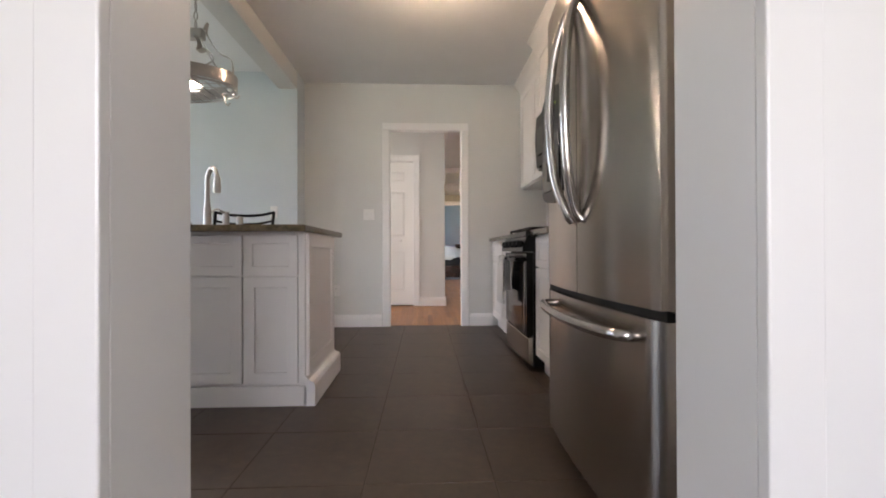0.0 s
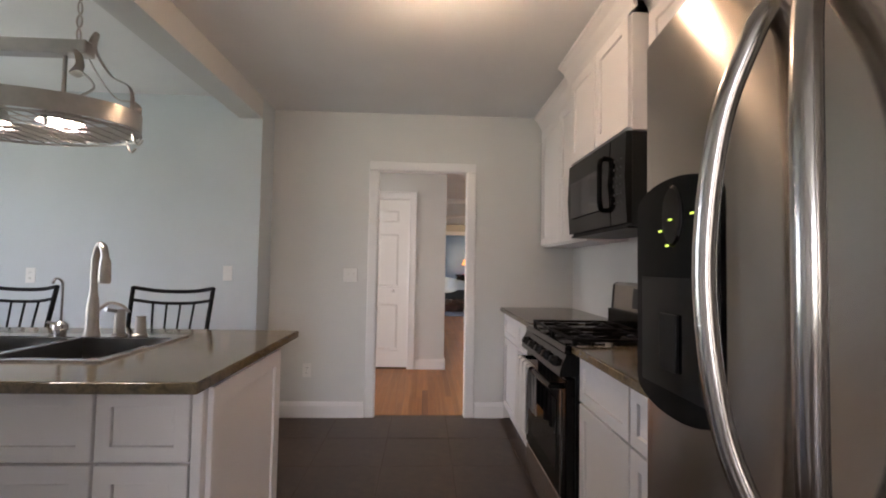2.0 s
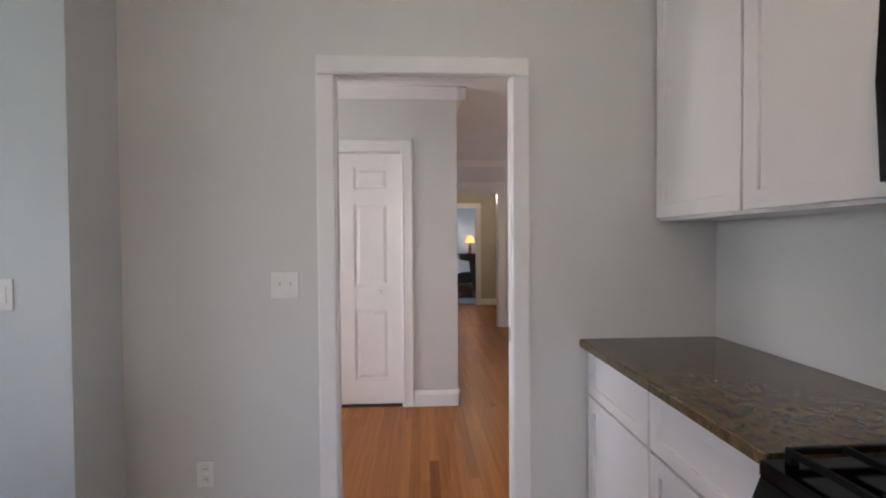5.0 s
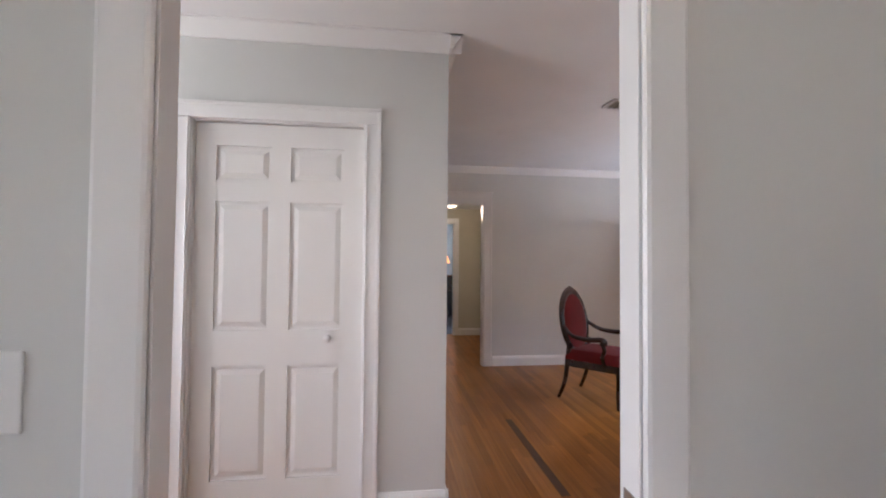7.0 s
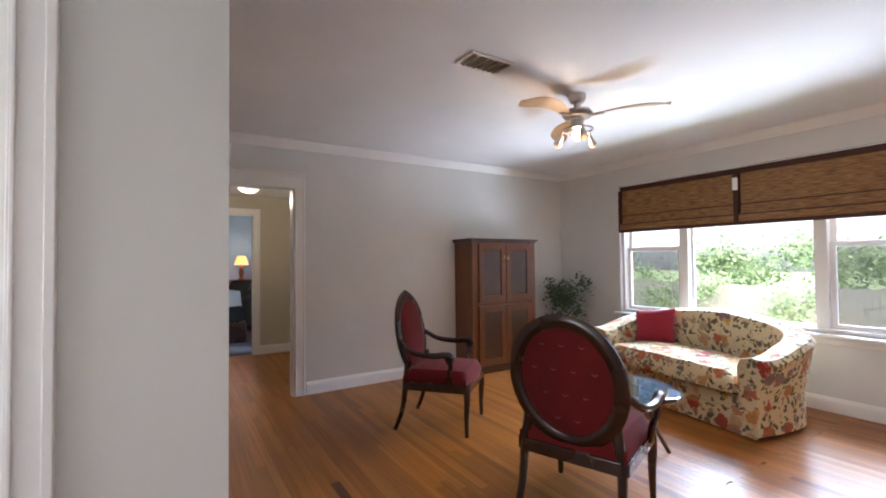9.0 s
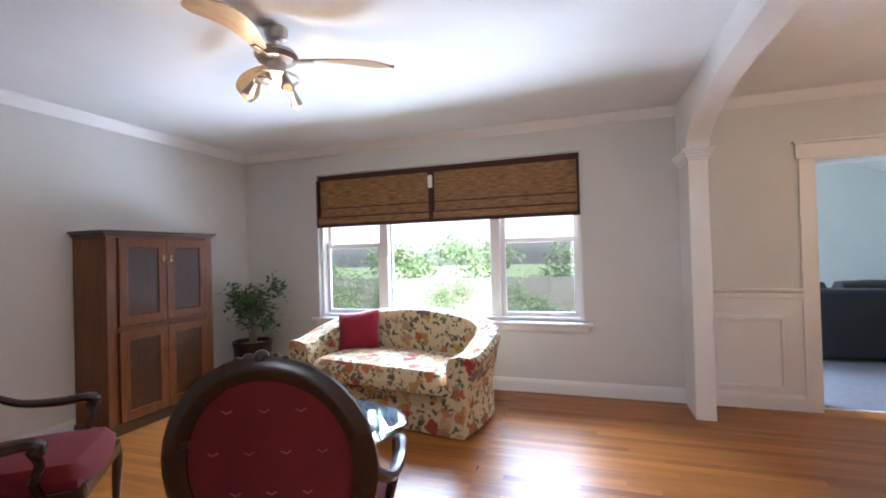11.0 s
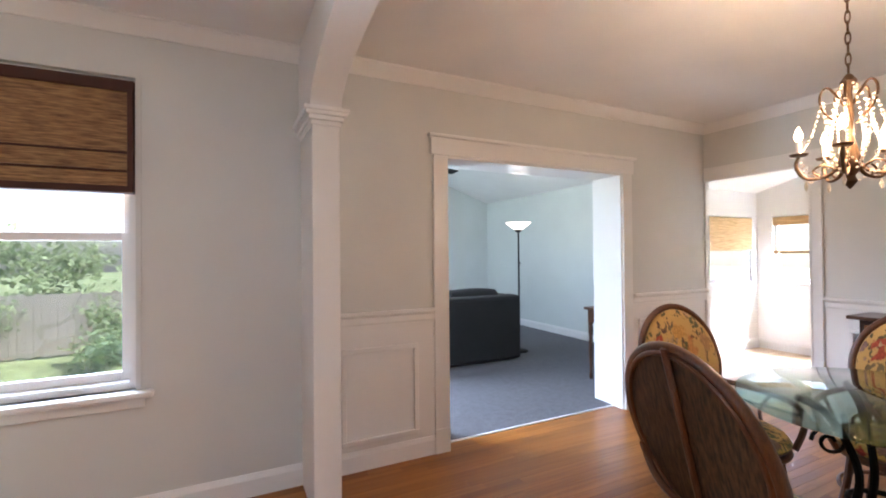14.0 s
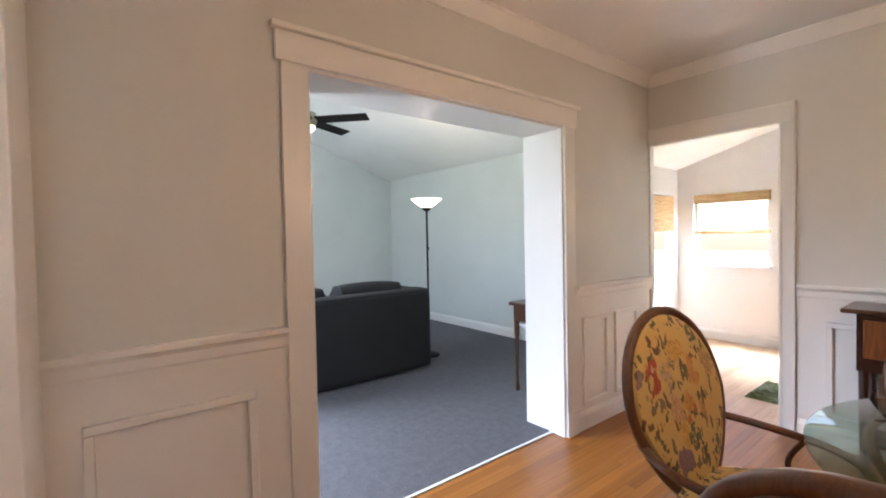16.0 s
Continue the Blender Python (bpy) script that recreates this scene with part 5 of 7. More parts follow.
# ice and water dispenser
dy0, dy1, dz0, dz1 = 1.735, 2.012, 1.0, 1.465
b = nb()
pts = []
for i in range(25):
    a = math.pi * i / 24
    pts.append(((dy0 + dy1) / 2 + (dy1 - dy0) / 2 * math.cos(a), dz1 - 0.05 + 0.05 * math.sin(a)))
for i in range(25):
    a = math.pi + math.pi * i / 24
    pts.append(((dy0 + dy1) / 2 + (dy1 - dy0) / 2 * math.cos(a), dz0 + 0.05 + 0.05 * math.sin(a)))
prism(b, pts, "x", 1.345, 1.375)
disp = part("dispenser", b, BLACK, dl, "glossy black ice and water dispenser")
part("recess", box(nb(), 1.340, 1.346, dy0 + 0.03, dy1 - 0.03, dz0 + 0.05, dz0 + 0.27, 0.001), BLACK_GLASS, disp)
part("paddle", box(nb(), 1.333, 1.341, (dy0 + dy1) / 2 - 0.03, (dy0 + dy1) / 2 + 0.03, dz0 + 0.09, dz0 + 0.2, 0.003), BLACK_MATTE, disp)
part("screen", lathe(nb(), [(0.06, 0.0), (0.055, 0.004)], 24, (0, 0, 0), 1.0, 0.55), BLACK_GLASS, disp).matrix_basis = pose(1.345, (dy0 + dy1) / 2, dz1 - 0.075, 0, -90, 0)
for k, (yy, zz) in enumerate(((0.05, 0.0), (0.085, -0.02), (0.06, -0.05), (-0.02, 0.005))):
    part("indicator", box(nb(), 1.3385, 1.3395, dy0 + 0.08 + yy, dy0 + 0.092 + yy, dz1 - 0.085 + zz, dz1 - 0.081 + zz), LED, disp, "lit green indicator")

# ceiling spot fixture
cl = thing("ceiling_spotlight", "brushed nickel ceiling fixture with small warm spotlights", "ceiling light")
part("canopy", lathe(nb(), [(0.09, 0), (0.09, -0.02), (0.05, -0.035), (0.01, -0.036)], 24), NICKEL, cl, "", True)
part("bar", box(nb(), -0.2, 0.2, -0.012, 0.012, -0.05, -0.03, 0.003), NICKEL, cl)
for x in (-0.18, 0.0, 0.18):
    hd = part("spot_head", lathe(nb(), [(0.02, 0), (0.03, -0.02), (0.036, -0.07), (0.03, -0.072)], 18, (x, 0, -0.05)), NICKEL, cl, "", True)
    part("bulb", ball(nb(), (x, 0, -0.118), 0.026), BULB_WARM, hd, "lit warm bulb", True)
cl.matrix_basis = pose(0.9, 2.85, ZK)
lamp("kitchen_fixture", "POINT", pose(0.9, 2.85, 2.40), 4.0, WARM, 0.06)


# switch plates and outlets
def plate(label, gang, kind, m):
    ob = thing("wall_plate", label, "switch" if kind == "switch" else "outlet", "white wall plates")
    w = 0.036 + 0.023 * (gang - 1)
    part("cover", box(nb(), -w, w, -0.006, 0, -0.058, 0.058, 0.003), PLASTIC, ob)
    for g in range(gang):
        x = (g - (gang - 1) / 2) * 0.046
        if kind == "switch":
            part("toggle", box(nb(), x - 0.005, x + 0.005, -0.018, -0.006, -0.004, 0.012, 0.002), PLASTIC, ob)
        elif kind == "rocker":
            part("rocker", box(nb(), x - 0.016, x + 0.016, -0.009, -0.006, -0.032, 0.032, 0.002), PLASTIC, ob)
        else:
            for z in (-0.022, 0.022):
                o = part("socket", box(nb(), x - 0.016, x + 0.016, -0.008, -0.006, z - 0.014, z + 0.014, 0.002), PLASTIC, ob)
                for dx in (-0.006, 0.006):
                    part("slot", box(nb(), x + dx - 0.0012, x + dx + 0.0012, -0.0086, -0.008, z - 0.005, z + 0.005), BLACK_MATTE, o)
    ob.matrix_basis = m
    return ob


plate("white double toggle switch plate beside the kitchen doorway", 2, "switch", pose(0.238, 4.80, 1.197))
plate("white outlet low on the kitchen wall", 1, "outlet", pose(-0.107, 4.80, 0.39))
plate("white rocker switch on the breakfast room wall", 1, "rocker", pose(-0.67, 4.53, 1.20))
plate("white outlet on the breakfast room wall", 1, "outlet", pose(-2.15, 4.53, 1.16))


# ---- doors ----
def six_panel_door(w, h, t=0.035):
    """Hinge side at the origin, leaf along +x, faces along -y."""
    ob = thing("panel_door", "white six-panel closet door with a small white knob, closed", "door")
    part("leaf", box(nb(), 0, w, 0.012, t, 0, h), DOORWHITE, ob)
    st, mid = 0.105, 0.1
    rails = ((0, 0.2), (0.80, 0.99), (1.68, 1.79), (h - 0.12, h))
    b = nb()
    box(b, 0, st, 0, 0.0115, 0, h)
    box(b, w - st, w, 0, 0.0115, 0, h)
    box(b, w / 2 - mid / 2, w / 2 + mid / 2, 0, 0.0115, rails[0][1], rails[-1][0])
    for z0, z1 in rails:
        box(b, st, w / 2 - mid / 2 if z0 > 0 and z1 < h else w - st, 0, 0.0115, z0, z1)
        if z0 > 0 and z1 < h:
            box(b, w / 2 + mid / 2, w - st, 0, 0.0115, z0, z1)
    part("stiles_and_rails", b, DOORWHITE, ob)
    for (_, z0), (z1, _) in zip(rails, rails[1:]):
        for x0, x1 in ((st, w / 2 - mid / 2), (w / 2 + mid / 2, w - st)):
            b = nb()
            g, s = 0.018, 0.045
            lo = [b.verts.new(v) for v in ((x0 + g, 0.0118, z0 + g), (x1 - g, 0.0118, z0 + g), (x1 - g, 0.0118, z1 - g), (x0 + g, 0.0118, z1 - g))]
            hi = [b.verts.new(v) for v in ((x0 + s, 0.003, z0 + s), (x1 - s, 0.003, z0 + s), (x1 - s, 0.003, z1 - s), (x0 + s, 0.003, z1 - s))]
            b.faces.new(lo)
            b.faces.new(hi)
            for i in range(4):
                b.faces.new((lo[i], lo[(i + 1) % 4], hi[(i + 1) % 4], hi[i]))
            part("raised_panel", b, DOORWHITE, ob)
    return ob


cd = six_panel_door(0.882, 2.10)
b = nb()
lathe(b, [(0.016, 0), (0.012, 0.01), (0.012, 0.02), (0.022, 0.03), (0.022, 0.04), (0.012, 0.048), (0.002, 0.05)], 18)
for v in b.verts:
    v.co = pose(0.70, 0.0, 0.945, 90, 0, 0) @ v.co
part("knob", b, PLASTIC, cd, "white round knob", True)
cd.matrix_basis = pose(-0.219, 6.565, 0.015)
hd2 = six_panel_door(0.76, 2.02)
tagged(hd2, "white six-panel hallway door standing open against the wall", "door")
hd2.matrix_basis = pose(2.54, 10.02, 0.01, 0, 0, 88)

# ---- living room ----
arm = thing("armoire", "tall wooden cabinet with four panelled doors and brass latches", "armoire")
AX0, AX1, AY0, AY1 = 4.03, 5.08, 9.40, 9.785
part("case", box(nb(), AX0 + 0.02, AX1 - 0.02, AY0 + 0.02, AY1, 0.07, 1.60, 0.003), OAKISH, arm)
b = nb()
box(b, AX0 - 0.02, AX1 + 0.02, AY0 - 0.025, AY1, 1.622, 1.645, 0.005)
box(b, AX0, AX1, AY0 - 0.005, AY1, 1.60, 1.622, 0.004)
part("cornice", b, OAK_DARK, arm)
part("base", box(nb(), AX0 + 0.005, AX1 - 0.005, AY0 + 0.005, AY1, 0.0, 0.09, 0.004), OAK_DARK, arm)
b = nb()
for x0, x1 in ((AX0 + 0.02, AX0 + 0.1), (AX1 - 0.1, AX1 - 0.02)):
    box(b, x0, x1, AY0 + 0.002, AY0 + 0.02, 0.09, 1.60, 0.002)
box(b, AX0 + 0.1, AX1 - 0.1, AY0 + 0.004, AY0 + 0.02, 0.825, 0.865, 0.002)
part("face_frame", b, OAKISH, arm)
axm = (AX0 + AX1) / 2
for z0, z1 in ((0.1, 0.82), (0.87, 1.58)):
    for x0, x1, side in ((AX0 + 0.105, axm - 0.002, 1), (axm + 0.002, AX1 - 0.105, -1)):
        b = nb()
        shaker_y(b, AY0 + 0.003, -1, x0, x1, z0, z1, 0.075, 0.02)
        d = part("door", b, OAKISH, arm)
        part("panel", box(nb(), x0 + 0.078, x1 - 0.078, AY0 - 0.0085, AY0 - 0.006, z0 + 0.078, z1 - 0.078), OAK_DARK, d)
        xk = x1 - 0.035 if side > 0 else x0 + 0.035
        zk = z1 - 0.2 if z0 < 0.5 else z1 - 0.17
        b = nb()
        if z0 < 0.5:
            ball(b, (xk, AY0 - 0.032, zk), 0.014)
            tube(b, [(xk, AY0 - 0.03, zk), (xk, AY0 - 0.015, zk)], 0.006, 8)
        else:
            box(b, xk - 0.013, xk + 0.013, AY0 - 0.028, AY0 - 0.017, zk - 0.035, zk + 0.035, 0.003)
            tube(b, [(xk - 0.02, AY0 - 0.034, zk), (xk + 0.03 * side, AY0 - 0.034, zk + 0.004)], 0.006, 6)
        part("latch", b, BRASS, d, "brass latch")


def oval_ring(b, yc, zc, ry, rz, lean, x0, z_at, r_out, r_in, depth, n=40):
    """A flat wooden ring round an oval, leaning back."""
    rows = []
    for i in range(n):
        a = 2 * math.pi * i / n
        row = []
        for k, (off, dx) in enumerate(((0, 0.5), (0.35, 0.95), (0.7, 0.95), (1, 0.4), (1, -0.4), (0.7, -0.95), (0.35, -0.95), (0, -0.5))):
            rr = r_in + (r_out - r_in) * off
            y, z = (ry + rr) * math.cos(a) + yc, (rz + rr) * math.sin(a) + zc
            row.append(b.verts.new((x0 - (z - z_at) * lean + depth * dx / 2, y, z)))
        rows.append(row)
    for p, q in zip(rows, rows[1:] + rows[:1]):
        for k in range(8):
            b.faces.new((p[k], q[k], q[(k + 1) % 8], p[(k + 1) % 8]))
    return b


def pad(b, yc, zc, ry, rz, lean, x0, z_at, front, back, n=36, shape=None):
    """A puffed oval pad, leaning back, with both faces domed."""
    rings = []
    levels = ((1.0, 0.0), (0.97, 0.5), (0.85, 0.8), (0.55, 0.95), (0.15, 1.0))
    order = [(s, front * d) for s, d in levels[::-1]] + [(s, -back * d) for s, d in levels]
    for s, dx in order:
        ring = []
        for i in range(n):
            a = 2 * math.pi * i / n
            w = shape(a) if shape else 1.0
            y, z = yc + ry * s * w * math.cos(a), zc + rz * s * math.sin(a)
            ring.append(b.verts.new((x0 - (z - z_at) * lean + dx, y, z)))
        rings.append(ring)
    for p, q in zip(rings, rings[1:]):
        for i in range(n):
            b.faces.new((p[i], p[(i + 1) % n], q[(i + 1) % n], q[i]))
    b.faces.new(rings[0])
    b.faces.new(rings[-1][::-1])
    return b


def cushion(b, x0, x1, y0, y1, z0, z1, dome=0.03, n=10, r=0.06, front=None):
    """A soft seat: a grid top that domes, rolled edges, flat underside."""
    top, bot = [], []
    for i in range(n + 1):
        rt, rb = [], []
        for j in range(n + 1):
            u, v = i / n, j / n
            e = min(min(u, 1 - u) * (x1 - x0), min(v, 1 - v) * (y1 - y0))
            drop = r - math.sqrt(max(0, r * r - max(0, r - e) ** 2)) if e < r else 0
            x, y = x0 + (x1 - x0) * u, y0 + (y1 - y0) * v
            if front:
                x = x0 + (x - x0) * (1 + front * (1 - (2 * v - 1) ** 2) * u)
            z = z1 - drop * (z1 - z0) / r * 0.55 + dome * 16 * u * (1 - u) * v * (1 - v)
            rt.append(b.verts.new((x, y, z)))
            rb.append(b.verts.new((x, y, z0)))
        top.append(rt)
        bot.append(rb)
    for i in range(n):
        for j in range(n):
            b.faces.new((top[i][j], top[i + 1][j], top[i + 1][j + 1], top[i][j + 1]))
            b.faces.new((bot[i][j], bot[i][j + 1], bot[i + 1][j + 1], bot[i + 1][j]))
    for i in range(n):
        for j in (0, n):
            b.faces.new((top[i][j], bot[i][j], bot[i + 1][j], top[i + 1][j]))
        for k in (0, n):
            b.faces.new((top[k][i], top[k][i + 1], bot[k][i + 1], bot[k][i]))
    return b


RED_BACK = cloth("red_damask", (0.13, 0.003, 0.0035), 300, 0.3, 0.03)
MOTIF = plain("pale_pink_motif", (0.28, 0.07, 0.07), 0.8)


def parlour_chair():
    """An oval-back armchair that faces +x."""
    ob = thing("oval_back_armchair", "dark mahogany oval-back armchair with red upholstery", "chair", "red parlour chairs")
    zc, ry, rz, lean = 0.755, 0.235, 0.29, 0.17
    ring = part("back_frame", oval_ring(nb(), 0, zc, ry, rz, lean, -0.24, 0.45, 0.065, -0.005, 0.05), MAHOGANY, ob, "dark carved oval frame", True)
    b = nb()
    xt = -0.24 - (1.105 - 0.45) * lean
    for y, r in ((0, 0.022), (0.035, 0.016), (-0.035, 0.016), (0.065, 0.011), (-0.065, 0.011)):
        ball(b, (xt, y, 1.105 - abs(y) * 0.12), r, 10)
    part("crest_carving", b, MAHOGANY, ring, "", True)
    back = part("back_pad", pad(nb(), 0, zc, ry, rz, lean, -0.24, 0.45, 0.045, 0.018), RED_BACK, ob, "red damask back panel", True)
    for k in range(16):
        y = ((k % 4) - 1.5) * 0.1 + (0.05 if (k // 4) % 2 else 0)
        z = zc - 0.2 + (k // 4) * 0.13
        if (y / 0.19) ** 2 + ((z - zc) / 0.24) ** 2 > 1:
            continue
        b = nb()
        x = -0.24 - (z - 0.45) * lean - 0.0185
        tube(b, [(x, y - 0.014, z + 0.006), (x - 0.001, y, z - 0.002), (x, y + 0.014, z + 0.006)], 0.0022, 5)
        part("motif", b, MOTIF, back)
    part("seat_cushion", cushion(nb(), -0.26, 0.27, -0.27, 0.27, 0.39, 0.50, 0.02, 12, 0.07, 0.06), RED, ob, "red velvet seat", True)
    b = nb()
    box(b, -0.26, 0.275, -0.28, -0.25, 0.335, 0.405, 0.006)
    box(b, -0.26, 0.275, 0.25, 0.28, 0.335, 0.405, 0.006)
    box(b, 0.25, 0.295, -0.25, 0.25, 0.335, 0.405, 0.008)
    box(b, -0.275, -0.245, -0.25, 0.25, 0.335, 0.405, 0.006)
    part("seat_rail", b, MAHOGANY, ob)
    for s in (-1, 1):
        leg = smooth_path([(0.26, s * 0.255, 0.40), (0.275, s * 0.26, 0.30), (0.268, s * 0.26, 0.15), (0.27, s * 0.262, 0.0)], 5)
        part("front_leg", tube(nb(), leg, [0.032 - 0.017 * i / 15 for i in range(16)], 10), MAHOGANY, ob, "", True)
        leg = smooth_path([(-0.235, s * 0.22, 0.56), (-0.25, s * 0.245, 0.36), (-0.275, s * 0.25, 0.17), (-0.34, s * 0.255, 0.0)], 5)
        part("rear_leg", tube(nb(), leg, [0.028 - 0.012 * i / 15 for i in range(16)], 8), MAHOGANY, ob, "", True)
        armp = smooth_path([(-0.275, s * 0.275, 0.73), (-0.16, s * 0.32, 0.655), (0.0, s * 0.335, 0.635), (0.12, s * 0.33, 0.645), (0.165, s * 0.325, 0.63), (0.15, s * 0.325, 0.60)], 6)
        part("arm", tube(nb(), armp, [0.018 + 0.01 * min(1, i / 20) for i in range(31)], 8), MAHOGANY, ob, "", True)
        sup = smooth_path([(0.13, s * 0.325, 0.62), (0.16, s * 0.315, 0.55), (0.13, s * 0.295, 0.47), (0.15, s * 0.275, 0.38)], 5)
        part("arm_support", tube(nb(), sup, 0.019, 8), MAHOGANY, ob, "", True)
    return ob


c1 = parlour_chair()
tagged(c1, "dark mahogany oval-back armchair with red upholstery beside the armoire")
PARLOUR_SIZE = Matrix.Diagonal((1, 1.03, 1, 1))
c1.matrix_basis = pose(2.98, 8.36, 0, 0, 0, -49) @ PARLOUR_SIZE
c2 = copy_thing(c1, pose(2.99, 6.84, 0, 0, 0, 20) @ PARLOUR_SIZE)
tagged(c2, "dark mahogany oval-back armchair with red upholstery facing the loveseat")

# loveseat
ls = thing("loveseat", "floral chintz tub loveseat in cream, red and gold", "sofa")
path = smooth_path([(0.38, 0.78, 0), (0.1, 0.80, 0), (-0.2, 0.76, 0), (-0.33, 0.58, 0), (-0.37, 0.25, 0), (-0.38, 0, 0), (-0.37, -0.25, 0), (-0.33, -0.58, 0), (-0.2, -0.76, 0), (0.1, -0.80, 0), (0.38, -0.78, 0)], 4)
b = nb()
rows = []
n = len(path)
for i, p in enumerate(path):
    d = (path[min(i + 1, n - 1)] - path[max(i - 1, 0)]).normalized()
    out = Vector((d.y, -d.x, 0)) * -1
    if out.dot(p + Vector((-0.2, 0, 0))) < 0:
        out = -out
    s = i / (n - 1)
    h = 0.62 + 0.25 * math.sin(math.pi * min(1, max(0, (s - 0.06) / 0.88))) ** 0.9
    fl = 0.03 if 0.2 < s < 0.8 else 0.05
    prof = ((0.09, 0.035), (0.085, 0.3), (0.1 + fl, h - 0.1), (0.115 + fl, h - 0.045), (0.09 + fl, h - 0.005), (0.03 + fl / 2, h), (-0.04, h - 0.025), (-0.07, h - 0.09), (-0.065, 0.35), (-0.06, 0.035))
    rows.append([b.verts.new(p + out * u + Vector((0, 0, v))) for u, v in prof])
for p, q in zip(rows, rows[1:]):
    for k in range(10):
        b.faces.new((p[k], q[k], q[(k + 1) % 10], p[(k + 1) % 10]))
b.faces.new(rows[0])
b.faces.new(rows[-1][::-1])
part("tub_back", b, FLORAL_SOFA, ls, "", True)
part("base", box(nb(), -0.34, 0.37, -0.715, 0.715, 0.03, 0.30, 0.015), FLORAL_SOFA, ls)
# dark inset slab colours in the shade of the gap under the cushion
part("deck", box(nb(), -0.30, 0.355, -0.69, 0.69, 0.30, 0.322), TAPE, ls)
part("seat_cushion", cushion(nb(), -0.30, 0.405, -0.70, 0.70, 0.322, 0.475, 0.035, 14, 0.05, 0.05), FLORAL_SOFA, ls, "", True)
part("skirt", box(nb(), 0.372, 0.392, -0.86, 0.86, 0.012, 0.20, 0.006), FLORAL_SOFA, ls)
ls.matrix_basis = pose(5.25, 7.49, 0, 0, 0, 169.5)
pl = thing("throw_pillow", "crimson square throw pillow leaning on the loveseat", "pillow")
b = nb()
N = 12
grid = [[None] * (N + 1) for _ in range(2)]
front, back_ = [], []
for i in range(N + 1):
    rf, rb = [], []
    for j in range(N + 1):
        u, v = 2 * i / N - 1, 2 * j / N - 1
        t = 0.075 * ((1 - u ** 4) * (1 - v ** 4)) ** 0.6
        pinch = 1 - 0.07 * (1 - abs(u * v))
        y, z = 0.215 * u * pinch, 0.2 * v * pinch
        rf.append(b.verts.new((t + 0.003, y, z)))
        rb.append(b.verts.new((-t - 0.003, y, z)))
    front.append(rf)
    back_.append(rb)
for i in range(N):
    for j in range(N):
        b.faces.new((front[i][j], front[i + 1][j], front[i + 1][j + 1], front[i][j + 1]))
        b.faces.new((back_[i][j], back_[i][j + 1], back_[i + 1][j + 1], back_[i + 1][j]))
for i in range(N):
    for j in (0, N):
        b.faces.new((front[i][j], back_[i][j], back_[i + 1][j], front[i + 1][j]))
        b.faces.new((front[j][i], front[j][i + 1], back_[j][i + 1], back_[j][i]))
part("cover", b, RED_PILLOW, pl, "", True)
pl.matrix_basis = pose(5.25, 7.49, 0, 0, 0, 169.5) @ pose(-0.12, -0.53, 0.635, 8, -22, 16)

# coffee table
ct = thing("coffee_table", "round glass-topped low coffee table on dark legs", "table")
part("glass_top", lathe(nb(), [(0.42, 0.44), (0.425, 0.444), (0.425, 0.452), (0.42, 0.456)], 48, (0, 0, 0), 0.8, 1.0), TABLE_GLASS, ct, "clear glass top", True)
part("ring", tube(nb(), [(0.2 * math.cos(a), 0.26 * math.sin(a), 0.42) for a in (2 * math.pi * i / 30 for i in range(30))], 0.012, 8, True), BRONZE, ct)
for sx in (-1, 1):
    for sy in (-1, 1):
        part("leg", tube(nb(), smooth_path([(sx * 0.15, sy * 0.19, 0.44), (sx * 0.13, sy * 0.16, 0.25), (sx * 0.2, sy * 0.25, 0.0)]), 0.014, 8), BRONZE, ct, "", True)
ct.matrix_basis = pose(3.80, 7.22, 0)

# potted plant
pt = thing("potted_plant", "bushy green ficus in a dark maroon pot", "plant")
pot = part("pot", lathe(nb(), [(0.175, 0), (0.185, 0.02), (0.2, 0.40), (0.21, 0.43), (0.21, 0.47), (0.19, 0.47), (0.185, 0.42)], 28), POT, pt, "", True)
part("soil", lathe(nb(), [(0.178, 0.40), (0.178, 0.425), (0.05, 0.432)], 20), BARK, pt)
rg_ = random.Random(11)
tips = []
for k in range(9):
    a = 2 * math.pi * k / 9
    r = rg_.uniform(0.05, 0.26)
    tip = Vector((r * math.cos(a), r * math.sin(a), rg_.uniform(0.72, 1.12)))
    part("stem", tube(nb(), smooth_path([(0.03 * math.cos(a), 0.03 * math.sin(a), 0.42), (r * 0.3 * math.cos(a), r * 0.3 * math.sin(a), 0.62), tip], 5), [0.008 - 0.005 * i / 10 for i in range(11)], 6), BARK, pt)
    tips.append(tip)
vs, fs = [], []
for tip in tips:
    for k in range(85):
        c = tip + Vector((rg_.gauss(0, 0.055), rg_.gauss(0, 0.055), rg_.gauss(-0.06, 0.075)))
        d = Vector((rg_.uniform(-1, 1), rg_.uniform(-1, 1), rg_.uniform(-0.7, 0.3))).normalized()
        s = d.cross(Vector((rg_.uniform(-1, 1), rg_.uniform(-1, 1), 1))).normalized()
        up = d.cross(s)
        L, Wd = rg_.uniform(0.05, 0.085), 0.019
        i0 = len(vs)
        vs += [c, c + d * L * 0.4 + s * Wd + up * 0.006, c + d * L - up * 0.004, c + d * L * 0.4 - s * Wd + up * 0.006]
        fs += [(i0, i0 + 1, i0 + 2), (i0, i0 + 2, i0 + 3)]
me = bpy.data.meshes.new("leaves")
me.from_pydata([tuple(v) for v in vs], [], fs)
me.materials.append(LEAF)
lf = new("leaves", me)
lf.parent = pt
pt.matrix_basis = pose(5.62, 9.42, 0)


